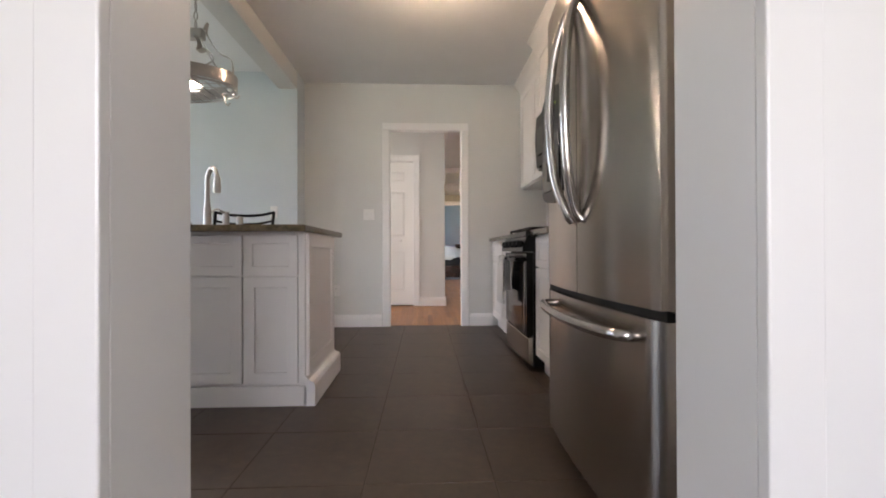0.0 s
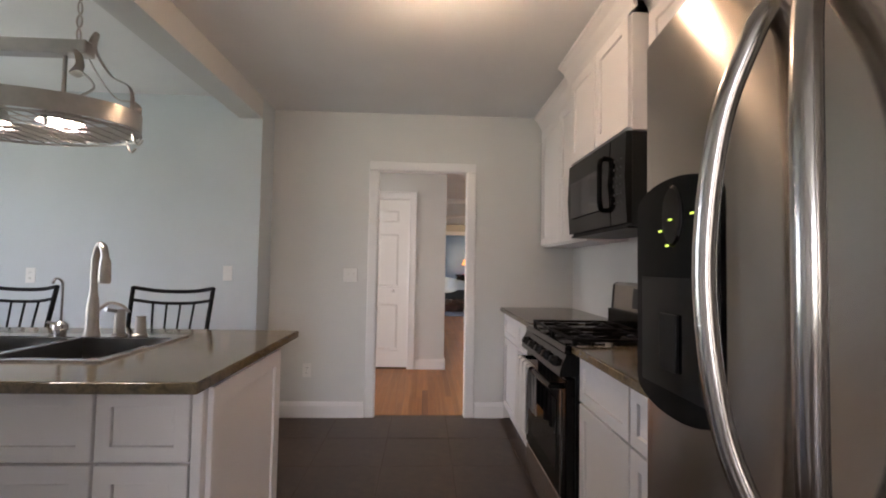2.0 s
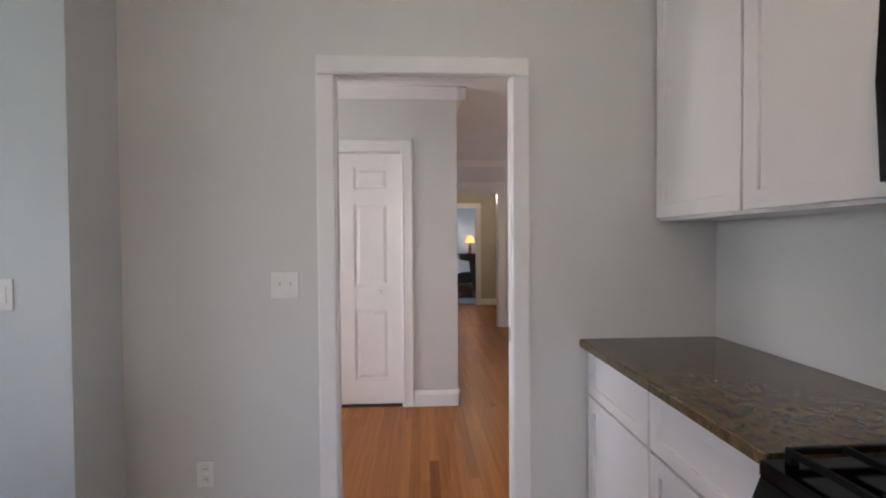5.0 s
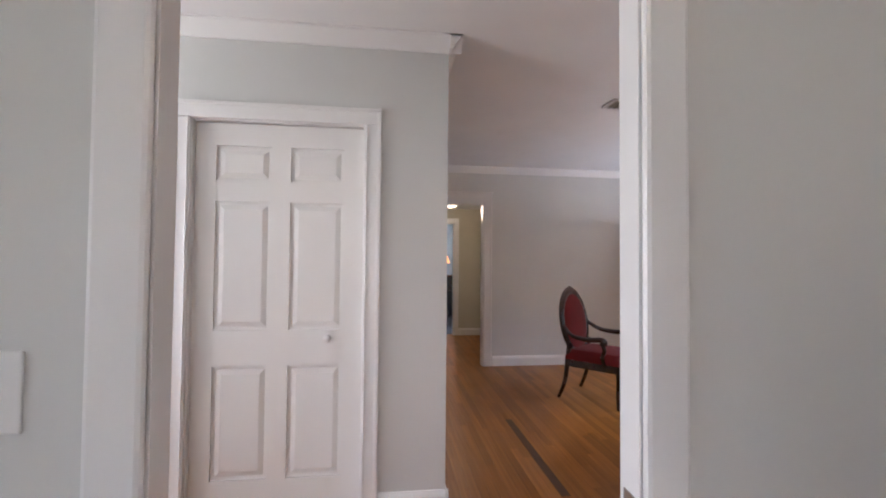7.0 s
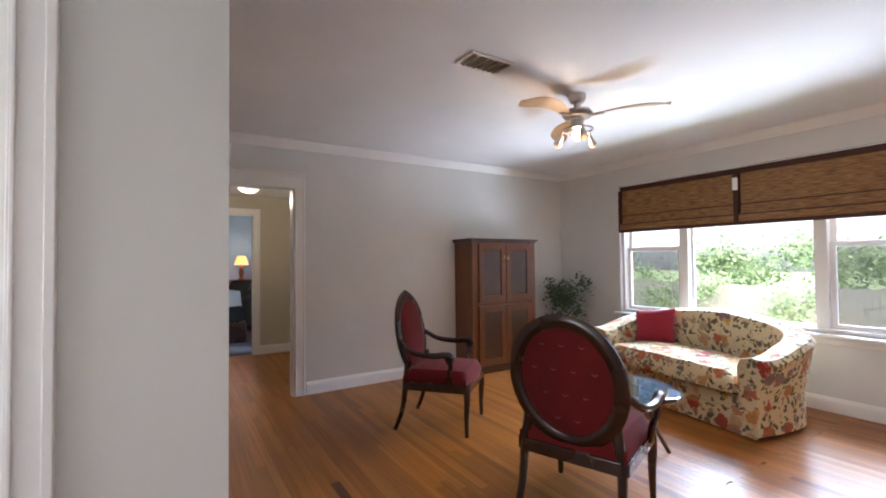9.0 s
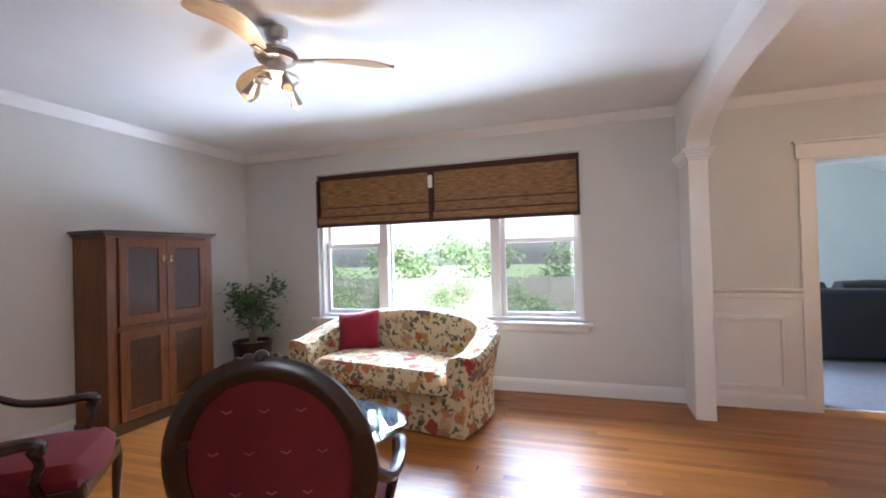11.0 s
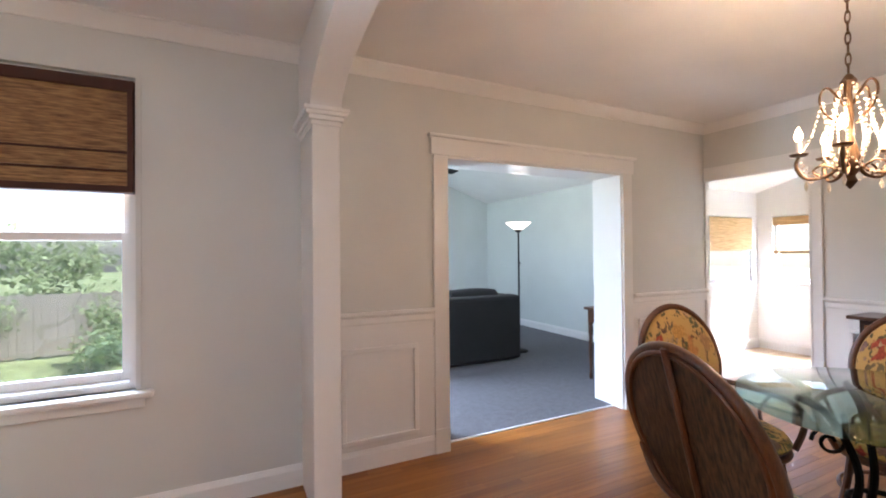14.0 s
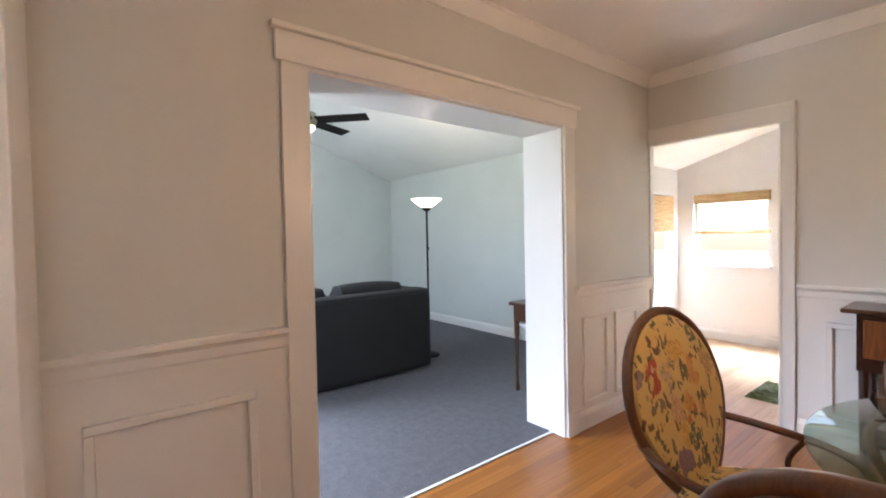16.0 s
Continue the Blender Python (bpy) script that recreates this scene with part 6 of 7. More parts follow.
# ceiling fan of the living room
def blade_mesh(length, w, thick, droop, sweep):
    b = nb()
    rows = []
    for i in range(15):
        u = i / 14
        ww = w * (0.42 + 1.25 * u - 0.3 * u * u) * (1 - max(0, (u - 0.72) / 0.28) ** 2 * 0.86)
        x = 0.12 + (length - 0.12) * u
        yc = sweep * math.sin(math.pi * u * 0.9)
        z = -droop * u * u + 0.02 * math.sin(math.pi * u)
        rows.append([b.verts.new((x, yc + ww / 2, z + 0.012)), b.verts.new((x, yc + ww / 2, z + 0.012 - thick)), b.verts.new((x, yc - ww / 2, z - 0.012 - thick)), b.verts.new((x, yc - ww / 2, z - 0.012))])
    for p, q in zip(rows, rows[1:]):
        for k in range(4):
            b.faces.new((p[k], q[k], q[(k + 1) % 4], p[(k + 1) % 4]))
    b.faces.new(rows[0])
    b.faces.new(rows[-1][::-1])
    return b


fan = thing("ceiling_fan", "brushed nickel ceiling fan with curved maple blades and spotlights", "ceiling fan")
part("canopy", lathe(nb(), [(0.065, 0), (0.065, -0.03), (0.05, -0.06), (0.025, -0.07), (0.02, -0.13)], 24), NICKEL, fan, "", True)
part("motor", lathe(nb(), [(0.03, -0.11), (0.1, -0.125), (0.115, -0.15), (0.1, -0.175), (0.05, -0.19), (0.042, -0.25), (0.06, -0.262), (0.03, -0.275)], 28), NICKEL, fan, "", True)
for a in (-55, 67, 197):
    bl = part("blade", blade_mesh(0.64, 0.12, 0.007, 0.03, 0.05), BLADE, fan, "curved pale maple blade", True)
    bl.matrix_basis = pose(0, 0, -0.165, 0, 0, a)
    br = part("blade_bracket", box(nb(), 0.07, 0.2, -0.014, 0.014, -0.182, -0.174, 0.003), NICKEL, bl)
    br.matrix_basis = pose(0, 0, 0.165)
part("light_ring", tube(nb(), [(0.11 * math.cos(t), 0.11 * math.sin(t), -0.27) for t in (2 * math.pi * i / 28 for i in range(28))], 0.008, 8, True), NICKEL, fan, "", True)
for k, a in enumerate((-110, 10, 130)):
    ca, sa = math.cos(radians(a)), math.sin(radians(a))
    ra = part("light_arm", tube(nb(), smooth_path([(0.03 * ca, 0.03 * sa, -0.26), (0.11 * ca, 0.11 * sa, -0.27), (0.13 * ca, 0.13 * sa, -0.30)]), 0.008, 8), NICKEL, fan)
    b = nb()
    lathe(b, [(0.018, 0.03), (0.022, 0.0), (0.036, -0.05), (0.03, -0.05)], 18)
    for v in b.verts:
        v.co = pose(0.135 * ca, 0.135 * sa, -0.325, 0, 0, a) @ pose(0, 0, 0, 0, -28, 0) @ v.co
    hd = part("spot_head", b, NICKEL, ra, "", True)
    c = pose(0.135 * ca, 0.135 * sa, -0.325, 0, 0, a) @ pose(0, 0, 0, 0, -28, 0) @ Vector((0, 0, -0.05))
    part("bulb", ball(nb(), c, 0.024), BULB_DIM, hd, "dim amber bulb", True)
part("center_bulb", ball(nb(), (0, 0, -0.315), 0.038), BULB_WARM, fan, "lit warm bulb", True)
fan.matrix_basis = pose(3.62, 7.41, ZL, 0, 0, -13)
lamp("fan_lamp", "POINT", pose(3.62, 7.41, 2.24), 2.6, WARM, 0.06)


VENT_BEIGE = plain("vent_beige_enamel", (0.5, 0.47, 0.38), 0.5, 0, 0.06)


def ceiling_vent(m):
    ob = thing("ceiling_vent", "white louvred ceiling air vent", "vent", "ceiling vents")
    b = nb()
    for q in ((-0.17, 0.17, -0.1, -0.075), (-0.17, 0.17, 0.075, 0.1), (-0.17, -0.145, -0.075, 0.075), (0.145, 0.17, -0.075, 0.075)):
        box(b, *q, -0.012, -0.001, 0.003)
    part("frame", b, PLASTIC, ob)
    part("duct", box(nb(), -0.145, 0.145, -0.075, 0.075, -0.003, -0.001), VENT_BEIGE, ob)
    for k in range(7):
        b = nb()
        box(b, -0.002, 0.002, -0.075, 0.075, -0.011, 0.011, 0, pose(-0.12 + k * 0.04, 0, -0.013, 0, 40, 0))
        part("louvre", b, VENT_BEIGE, ob)
    ob.matrix_basis = m
    return ob


v1 = ceiling_vent(pose(2.68, 7.33, ZL, 0, 0, 0))
copy_thing(v1, pose(1.233, 5.986, ZL, 0, 0, 0))

# ---- dining room ----
EGG = lambda a: 1.0 - 0.30 * max(0.0, -math.sin(a)) ** 1.2 + 0.06 * max(0.0, math.sin(a)) * abs(math.cos(a))


def rattan_chair():
    """A balloon-back rattan armchair that faces +x."""
    ob = thing("rattan_armchair", "rattan balloon-back dining armchair with gold floral upholstery", "chair", "dining chairs")
    zc, ry, rz, lean, x0, za = 0.755, 0.315, 0.375, 0.24, -0.235, 0.42
    rim = [(x0 - (zc + rz * math.sin(a) - za) * lean, ry * EGG(a) * math.cos(a), zc + rz * math.sin(a)) for a in (2 * math.pi * i / 44 for i in range(44))]
    fr_ = part("back_frame", tube(nb(), rim, 0.02, 10, True), RATTAN, ob, "bent rattan pole", True)
    part("inner_frame", tube(nb(), [(x - 0.012, y * 0.93, zc + (z - zc) * 0.94) for x, y, z in rim], 0.011, 8, True), RATTAN, fr_, "", True)
    part("back_pad", pad(nb(), 0, zc, ry * 0.95, rz * 0.955, lean, x0 + 0.004, za, 0.04, 0.0, 36, EGG), FLORAL_CHAIR, ob, "gold floral back cushion", True)
    part("cane_back", pad(nb(), 0, zc, ry * 0.96, rz * 0.965, lean, x0 - 0.006, za, 0.0, 0.012, 36, EGG), CANE, ob, "dark woven cane back", True)
    for y in (0.0,):
        part("back_spine", tube(nb(), [(x0 - (z - za) * lean - 0.024, y, z) for z in (0.38, 0.6, 0.9, zc + rz)], 0.014, 8), RATTAN, ob, "", True)
    part("seat_cushion", lathe(nb(), [(0.2, 0.40), (0.27, 0.41), (0.285, 0.435), (0.265, 0.465), (0.15, 0.485), (0.01, 0.49)], 30), FLORAL_CHAIR, ob, "gold floral seat cushion", True)
    part("seat_ring", tube(nb(), [(0.27 * math.cos(a), 0.27 * math.sin(a), 0.385) for a in (2 * math.pi * i / 32 for i in range(32))], 0.02, 8, True), RATTAN, ob, "", True)
    part("seat_base", lathe(nb(), [(0.26, 0.375), (0.26, 0.40)], 28), CANE, ob)
    for a in (45, 135, 225, 315):
        ca, sa = math.cos(radians(a)), math.sin(radians(a))
        part("leg", tube(nb(), smooth_path([(0.23 * ca, 0.23 * sa, 0.39), (0.255 * ca, 0.255 * sa, 0.2), (0.3 * ca, 0.3 * sa, 0.0)]), 0.018, 8), RATTAN, ob, "", True)
    part("stretcher_ring", tube(nb(), [(0.262 * math.cos(a), 0.262 * math.sin(a), 0.17) for a in (2 * math.pi * i / 30 for i in range(30))], 0.011, 8, True), RATTAN, ob, "", True)
    for s in (-1, 1):
        part("arm", tube(nb(), smooth_path([(-0.31, s * 0.27, 0.64), (-0.15, s * 0.34, 0.62), (0.08, s * 0.34, 0.61), (0.2, s * 0.3, 0.58), (0.235, s * 0.25, 0.5), (0.22, s * 0.2, 0.39)]), 0.017, 8), RATTAN, ob, "", True)
        part("arm_brace", tube(nb(), smooth_path([(0.0, s * 0.34, 0.61), (-0.05, s * 0.32, 0.5), (0.02, s * 0.27, 0.39)]), 0.011, 8), RATTAN, ob, "", True)
    part("back_rail", tube(nb(), smooth_path([(-0.31, 0.27, 0.64), (-0.345, 0.12, 0.56), (-0.345, -0.12, 0.56), (-0.31, -0.27, 0.64)]), 0.015, 8), RATTAN, ob, "", True)
    return ob


ra = rattan_chair()
CHAIR_SIZE = Matrix.Diagonal((0.97, 0.89, 0.985, 1))
ra.matrix_basis = pose(4.11, 3.70, 0, 0, 0, -106.6) @ Matrix.Diagonal((0.97, 1.08, 0.94, 1))
tagged(ra, "rattan balloon-back dining armchair seen from its woven cane back")
rb_ = copy_thing(ra, pose(4.68, 2.98, 0, 0, 0, 174) @ CHAIR_SIZE)
tagged(rb_, "rattan balloon-back dining armchair with gold floral upholstery beside the wide opening")
rc_ = copy_thing(ra, pose(4.17, 2.40, 0, 0, 0, 92) @ CHAIR_SIZE)
tagged(rc_, "rattan balloon-back dining armchair with gold floral upholstery near the console")

tb = thing("dining_table", "oval glass dining table on a black scrolled iron base", "table")
part("glass_top", lathe(nb(), [(0.60, 0.735), (0.608, 0.74), (0.608, 0.75), (0.60, 0.755)], 56, (0, 0, 0), 0.85, 1.0), TABLE_GLASS, tb, "thick clear glass top", True)
for k in range(4):
    a = radians(45 + 90 * k)
    pts = smooth_path([(0.32 * math.cos(a), 0.32 * math.sin(a), 0.735), (0.2 * math.cos(a), 0.2 * math.sin(a), 0.66), (0.1 * math.cos(a), 0.1 * math.sin(a), 0.42), (0.16 * math.cos(a), 0.16 * math.sin(a), 0.2), (0.34 * math.cos(a), 0.34 * math.sin(a), 0.0)], 6)
    part("leg", tube(nb(), pts, 0.016, 8), IRON, tb, "", True)
    part("scroll", tube(nb(), [((0.2 + 0.07 * math.cos(t) * (1 - i / 30)) * math.cos(a), (0.2 + 0.07 * math.cos(t) * (1 - i / 30)) * math.sin(a), 0.55 + 0.07 * math.sin(t) * (1 - i / 30)) for i, t in enumerate(0.4 * q for q in range(24))], 0.008, 6), IRON, tb, "", True)
part("ring", tube(nb(), [(0.13 * math.cos(t), 0.13 * math.sin(t), 0.3) for t in (2 * math.pi * i / 24 for i in range(24))], 0.012, 8, True), IRON, tb, "", True)
tb.matrix_basis = pose(4.06, 2.92, 0)

# chandelier
ch = thing("chandelier", "bronze candle chandelier draped with crystal bead strands", "chandelier")
part("ceiling_rose", lathe(nb(), [(0.07, 0), (0.065, -0.02), (0.03, -0.035), (0.01, -0.04)], 24), BRONZE, ch, "", True)
CZ = -0.98
part("core", lathe(nb(), [(0.012, CZ + 0.62), (0.035, CZ + 0.58), (0.012, CZ + 0.53), (0.02, CZ + 0.4), (0.012, CZ + 0.3), (0.045, CZ + 0.16), (0.05, CZ + 0.12), (0.02, CZ + 0.07), (0.03, CZ + 0.04), (0.004, CZ)], 20), BRONZE, ch, "", True)
for k in range(12):
    z = CZ + 0.47 + k * 0.042
    ring = [(0.01 * math.cos(a), 0.026 * math.sin(a)) for a in (2 * math.pi * i / 12 for i in range(12))]
    part("chain_link", tube(nb(), [((u if k % 2 else 0), (0 if k % 2 else u), z + v) for u, v in ring], 0.0035, 5, True), BRONZE, ch)


def beads(pts, r):
    b = nb()
    pts = smooth_path(pts, 8)
    dist = 0.0
    last = pts[0]
    for p in pts:
        dist += (p - last).length
        last = p
        if dist >= r * 1.9:
            dist = 0
            ball(b, p, r, 6)
    return b


for k in range(5):
    a = radians(20 + 72 * k)
    ca, sa = math.cos(a), math.sin(a)
    P = lambda r, z: (0.84 * r * ca, 0.84 * r * sa, CZ + z)
    part("arm", tube(nb(), smooth_path([P(0.03, 0.15), P(0.1, 0.08), P(0.2, 0.07), P(0.25, 0.14), P(0.235, 0.2)], 6), 0.009, 8), BRONZE, ch, "", True)
    part("scroll", tube(nb(), smooth_path([P(0.05, 0.1), P(0.12, 0.14), P(0.17, 0.11), P(0.14, 0.08)], 5), 0.006, 6), BRONZE, ch, "", True)
    part("upper_hoop", tube(nb(), smooth_path([P(0.02, 0.45), P(0.09, 0.56), P(0.13, 0.53), P(0.12, 0.44), P(0.05, 0.36)], 6), 0.006, 6), BRONZE, ch, "", True)
    part("drip_pan", lathe(nb(), [(0.01, 0.195), (0.035, 0.2), (0.042, 0.212), (0.03, 0.208)], 18, (0.198 * ca, 0.198 * sa, CZ)), BRONZE, ch, "", True)
    cd_ = part("candle", lathe(nb(), [(0.012, 0.205), (0.012, 0.285), (0.008, 0.288)], 14, (0.198 * ca, 0.198 * sa, CZ)), PLASTIC, ch, "ivory candle sleeve", True)
    part("bulb", lathe(nb(), [(0.008, 0.285), (0.018, 0.305), (0.019, 0.322), (0.01, 0.348), (0.002, 0.368)], 14, (0.198 * ca, 0.198 * sa, CZ)), BULB_WARM, cd_, "lit flame bulb", True)
    part("bead_strand", beads([P(0.12, 0.5), P(0.17, 0.32), P(0.21, 0.24), P(0.235, 0.19)], 0.0075), CRYSTAL, ch, "crystal bead strand", True)
    part("bead_strand", beads([P(0.12, 0.5), P(0.1, 0.3), P(0.07, 0.18), P(0.04, 0.13)], 0.0075), CRYSTAL, ch, "crystal bead strand", True)
    a2 = radians(20 + 72 * (k + 1))
    h = (a + a2) / 2
    part("bead_strand", beads([(0.03 * math.cos(h), 0.03 * math.sin(h), CZ + 0.58), (0.09 * math.cos(h), 0.09 * math.sin(h), CZ + 0.36), (0.11 * math.cos(h), 0.11 * math.sin(h), CZ + 0.2), (0.05 * math.cos(h), 0.05 * math.sin(h), CZ + 0.1)], 0.0075), CRYSTAL, ch, "crystal bead strand", True)
    mid = (a + a2) / 2
    part("bead_swag", beads([P(0.24, 0.19), (0.17 * math.cos(mid), 0.17 * math.sin(mid), CZ + 0.06), (0.2 * math.cos(a2), 0.2 * math.sin(a2), CZ + 0.19)], 0.006), CRYSTAL, ch, "crystal bead swag", True)
    part("drop", lathe(nb(), [(0.002, 0.06), (0.009, 0.03), (0.006, 0.012), (0.001, 0.0)], 8, (0.17 * ca, 0.17 * sa, CZ)), CRYSTAL, ch, "crystal drop")
# the body is squat under its long chain
SQUAT = Matrix.Translation((0, 0, CZ)) @ Matrix.Diagonal((1, 1, 0.73, 1)) @ Matrix.Translation((0, 0, -CZ))
for ob in ch.children_recursive:
    if not ob.name.startswith(("chain_link", "ceiling_rose")):
        ob.data.transform(SQUAT)
ch.matrix_basis = pose(4.07, 3.187, ZL - 0.002, 0, 0, 12) @ Matrix.Diagonal((0.81, 0.81, 1.02, 1))
lamp("chandelier_lamp", "POINT", pose(4.07, 3.187, ZL - 0.74), 11.5, (1.0, 0.68, 0.40), 0.12)

# console by the sunroom doorway
cs = thing("console_cabinet", "dark red-brown wooden console with an inlaid drawer", "console")
part("top", box(nb(), 3.86, 4.86, 1.295, 1.66, 0.925, 0.95, 0.006), OAK_DARK, cs)
part("body", box(nb(), 3.92, 4.80, 1.31, 1.62, 0.60, 0.925, 0.004), MAHOGANY, cs)
for x0 in (3.96, 4.39):
    d = part("drawer", box(nb(), x0, x0 + 0.38, 1.62, 1.635, 0.68, 0.89, 0.004), OAKISH, cs, "lighter inlaid drawer front")
    part("knob", ball(nb(), (x0 + 0.19, 1.645, 0.785), 0.014), BRASS, d, "", True)
for x in (3.95, 4.77):
    for y in (1.335, 1.595):
        part("leg", tube(nb(), [(x, y, 0.62), (x, y, 0.3), (x, y, 0.0)], [0.026, 0.022, 0.014], 8), MAHOGANY, cs)
part("shelf", box(nb(), 3.94, 4.78, 1.33, 1.60, 0.18, 0.2, 0.003), MAHOGANY, cs)
cs.matrix_basis = pose(-0.125, -0.125, 0) @ Matrix.Diagonal((1, 1, 0.98, 1))

# ---- family room ----
sf = thing("family_sofa", "charcoal upholstered sofa seen from behind", "sofa")
part("back", box(nb(), 0.0, 0.26, -1.02, 1.02, 0.02, 0.84, 0.05), DARK_SOFA, sf)
part("seat", box(nb(), 0.24, 0.9, -0.84, 0.84, 0.06, 0.44, 0.04), DARK_SOFA, sf)
for y0, y1 in ((-1.03, -0.82), (0.82, 1.03)):
    part("arm", box(nb(), 0.02, 0.93, y0, y1, 0.02, 0.83, 0.06), DARK_SOFA, sf)
for y0, y1 in ((-0.83, 0.0), (0.0, 0.83)):
    part("back_cushion", cushion(nb(), 0.1, 0.42, y0 + 0.005, y1 - 0.005, 0.5, 0.90, 0.03, 10, 0.1), DARK_SOFA, sf, "", True)
sf.matrix_basis = pose(7.84, 3.06, 0.006, 0, 0, 0)

tl = thing("torchiere_lamp", "black torchiere floor lamp with a lit white glass bowl", "floor lamp")
part("base", lathe(nb(), [(0.13, 0), (0.13, 0.012), (0.10, 0.025), (0.02, 0.035)], 28), IRON, tl, "", True)
part("pole", tube(nb(), [(0, 0, 0.03), (0, 0, 0.9), (0, 0, 1.74)], 0.0125, 10), IRON, tl, "", True)
part("switch", ball(nb(), (0.0, -0.02, 1.28), 0.014), IRON, tl)
part("socket", lathe(nb(), [(0.015, 1.72), (0.05, 1.745), (0.055, 1.765), (0.03, 1.77)], 20), IRON, tl, "", True)
part("shade", lathe(nb(), [(0.05, 1.765), (0.11, 1.80), (0.19, 1.87), (0.185, 1.87), (0.10, 1.806), (0.04, 1.772)], 32), SHADE_GLOW, tl, "lit frosted glass bowl", True)
tl.matrix_basis = pose(8.26, 1.775, 0.006) @ Matrix.Diagonal((0.95, 0.95, 0.965, 1))
lamp("torchiere_bulb", "POINT", pose(8.26, 1.775, 1.88), 2.5, (1.0, 0.86, 0.68), 0.06)

stb = thing("side_table", "dark wooden side table with turned legs", "table")
part("top", box(nb(), 6.44, 6.82, 1.5, 2.07, 0.755, 0.785, 0.006), OAK_DARK, stb)
part("apron", box(nb(), 6.47, 6.79, 1.53, 2.04, 0.62, 0.755, 0.003), OAK_DARK, stb)
for x in (6.49, 6.77):
    for y in (1.55, 2.02):
        part("leg", lathe(nb(), [(0.024, 0.62), (0.024, 0.5), (0.018, 0.47), (0.021, 0.3), (0.014, 0.08), (0.022, 0.04), (0.016, 0.006)], 14, (x, y, 0)), OAK_DARK, stb, "", True)
part("shelf", box(nb(), 6.49, 6.77, 1.55, 2.02, 0.58, 0.6, 0.002), PLASTIC, stb)
stb.matrix_basis = pose(0.025, -0.13, 0.006)

ff = thing("family_ceiling_fan", "black ceiling fan with a lit white dome", "ceiling fan")
part("downrod", tube(nb(), [(0, 0, 0.12), (0, 0, 0.62)], 0.014, 10), IRON, ff)
part("canopy", lathe(nb(), [(0.03, 0.58), (0.065, 0.62), (0.065, 0.66)], 20), NICKEL, ff, "", True)
part("motor", lathe(nb(), [(0.03, 0.12), (0.1, 0.1), (0.11, 0.05), (0.09, 0.0), (0.085, -0.02)], 24), NICKEL, ff, "", True)
part("dome", lathe(nb(), [(0.085, -0.02), (0.08, -0.045), (0.055, -0.07), (0.01, -0.08)], 24), SHADE_GLOW, ff, "lit frosted dome", True)
for k in range(5):
    bl = part("blade", box(nb(), 0.1, 0.60, -0.06, 0.06, 0.034, 0.046, 0.003), BLACK_MATTE, ff)
    bl.matrix_basis = pose(0, 0, 0, 0, 0, -64 + 72 * k) @ pose(0, 0, 0, -14, 0, 0)
ff.matrix_basis = pose(8.25, 3.17, 2.46)

# ---- sunroom, hallway and bedroom ----
rug = thing("shag_rug", "small green shag rug on the sunroom floor", "rug")
b = nb()
N = 26
verts = [[b.verts.new((4.74 + 0.75 * i / N, 0.04 + 0.55 * j / N, 0.012 + 0.022 * rg_.random() if 0 < i < N and 0 < j < N else 0.0)) for j in range(N + 1)] for i in range(N + 1)]
for i in range(N):
    for j in range(N):
        b.faces.new((verts[i][j], verts[i + 1][j], verts[i + 1][j + 1], verts[i][j + 1]))
low = [[b.verts.new((4.74 + 0.75 * i, 0.04 + 0.55 * j, -0.001)) for j in (0, 1)] for i in (0, 1)]
b.faces.new((low[0][0], low[0][1], low[1][1], low[1][0]))
part("pile", b, RUG, rug)

dm = thing("hallway_ceiling_light", "flush white glass dome ceiling light, lit", "ceiling light")
part("pan", lathe(nb(), [(0.15, 0), (0.15, -0.02), (0.14, -0.025)], 28), NICKEL, dm, "", True)
part("dome", lathe(nb(), [(0.14, -0.022), (0.13, -0.06), (0.08, -0.10), (0.01, -0.115)], 28), SHADE_GLOW, dm, "lit white glass dome", True)
dm.matrix_basis = pose(1.80, 11.0, 2.36)
lamp("hallway_lamp", "POINT", pose(1.80, 11.0, 2.18), 3, (1.0, 0.8, 0.55), 0.08)

dr_ = thing("bedroom_dresser", "dark wooden dresser in the bedroom", "dresser")
part("body", box(nb(), 1.9, 2.8, 14.7, 15.25, 0.0, 1.0, 0.01), MAHOGANY, dr_)
part("top", box(nb(), 1.87, 2.83, 14.66, 15.28, 1.0, 1.03, 0.006), MAHOGANY, dr_)
for z0 in (0.1, 0.34, 0.58):
    part("drawer", box(nb(), 1.94, 2.76, 14.68, 14.7, z0, z0 + 0.2, 0.004), MAHOGANY, dr_)
bl_ = thing("bedside_lamp", "small table lamp with a glowing amber shade", "table lamp")
part("base", lathe(nb(), [(0.07, 0), (0.07, 0.015), (0.03, 0.04), (0.05, 0.15), (0.02, 0.28), (0.01, 0.32)], 20), BRONZE, bl_, "", True)
part("shade", lathe(nb(), [(0.14, 0.3), (0.08, 0.48), (0.07, 0.48), (0.13, 0.3)], 24), ORANGE_SHADE, bl_, "lit amber shade", True)
bl_.matrix_basis = pose(2.2, 14.9, 1.03)
lamp("bedside_bulb", "POINT", pose(2.2, 14.9, 1.6), 2.0, (1.0, 0.7, 0.45), 0.05)
bd = thing("bed_pillows", "patterned pale pillows on the bed", "pillow")
for k, (x, z) in enumerate(((1.62, 0.72), (1.85, 0.66))):
    b = cushion(nb(), -0.2, 0.2, -0.24, 0.24, 0, 0.13, 0.05, 8, 0.1)
    pp = part("pillow", b, TOWEL, bd, "", True)
    pp.matrix_basis = pose(x, 13.6 + k * 0.1, z, 60, 10, 20)
be = thing("bed", "dark wooden bed with a dark cover", "bed")
part("frame", box(nb(), 0.9, 2.1, 13.4, 14.5, 0.0, 0.35, 0.02), MAHOGANY, be)
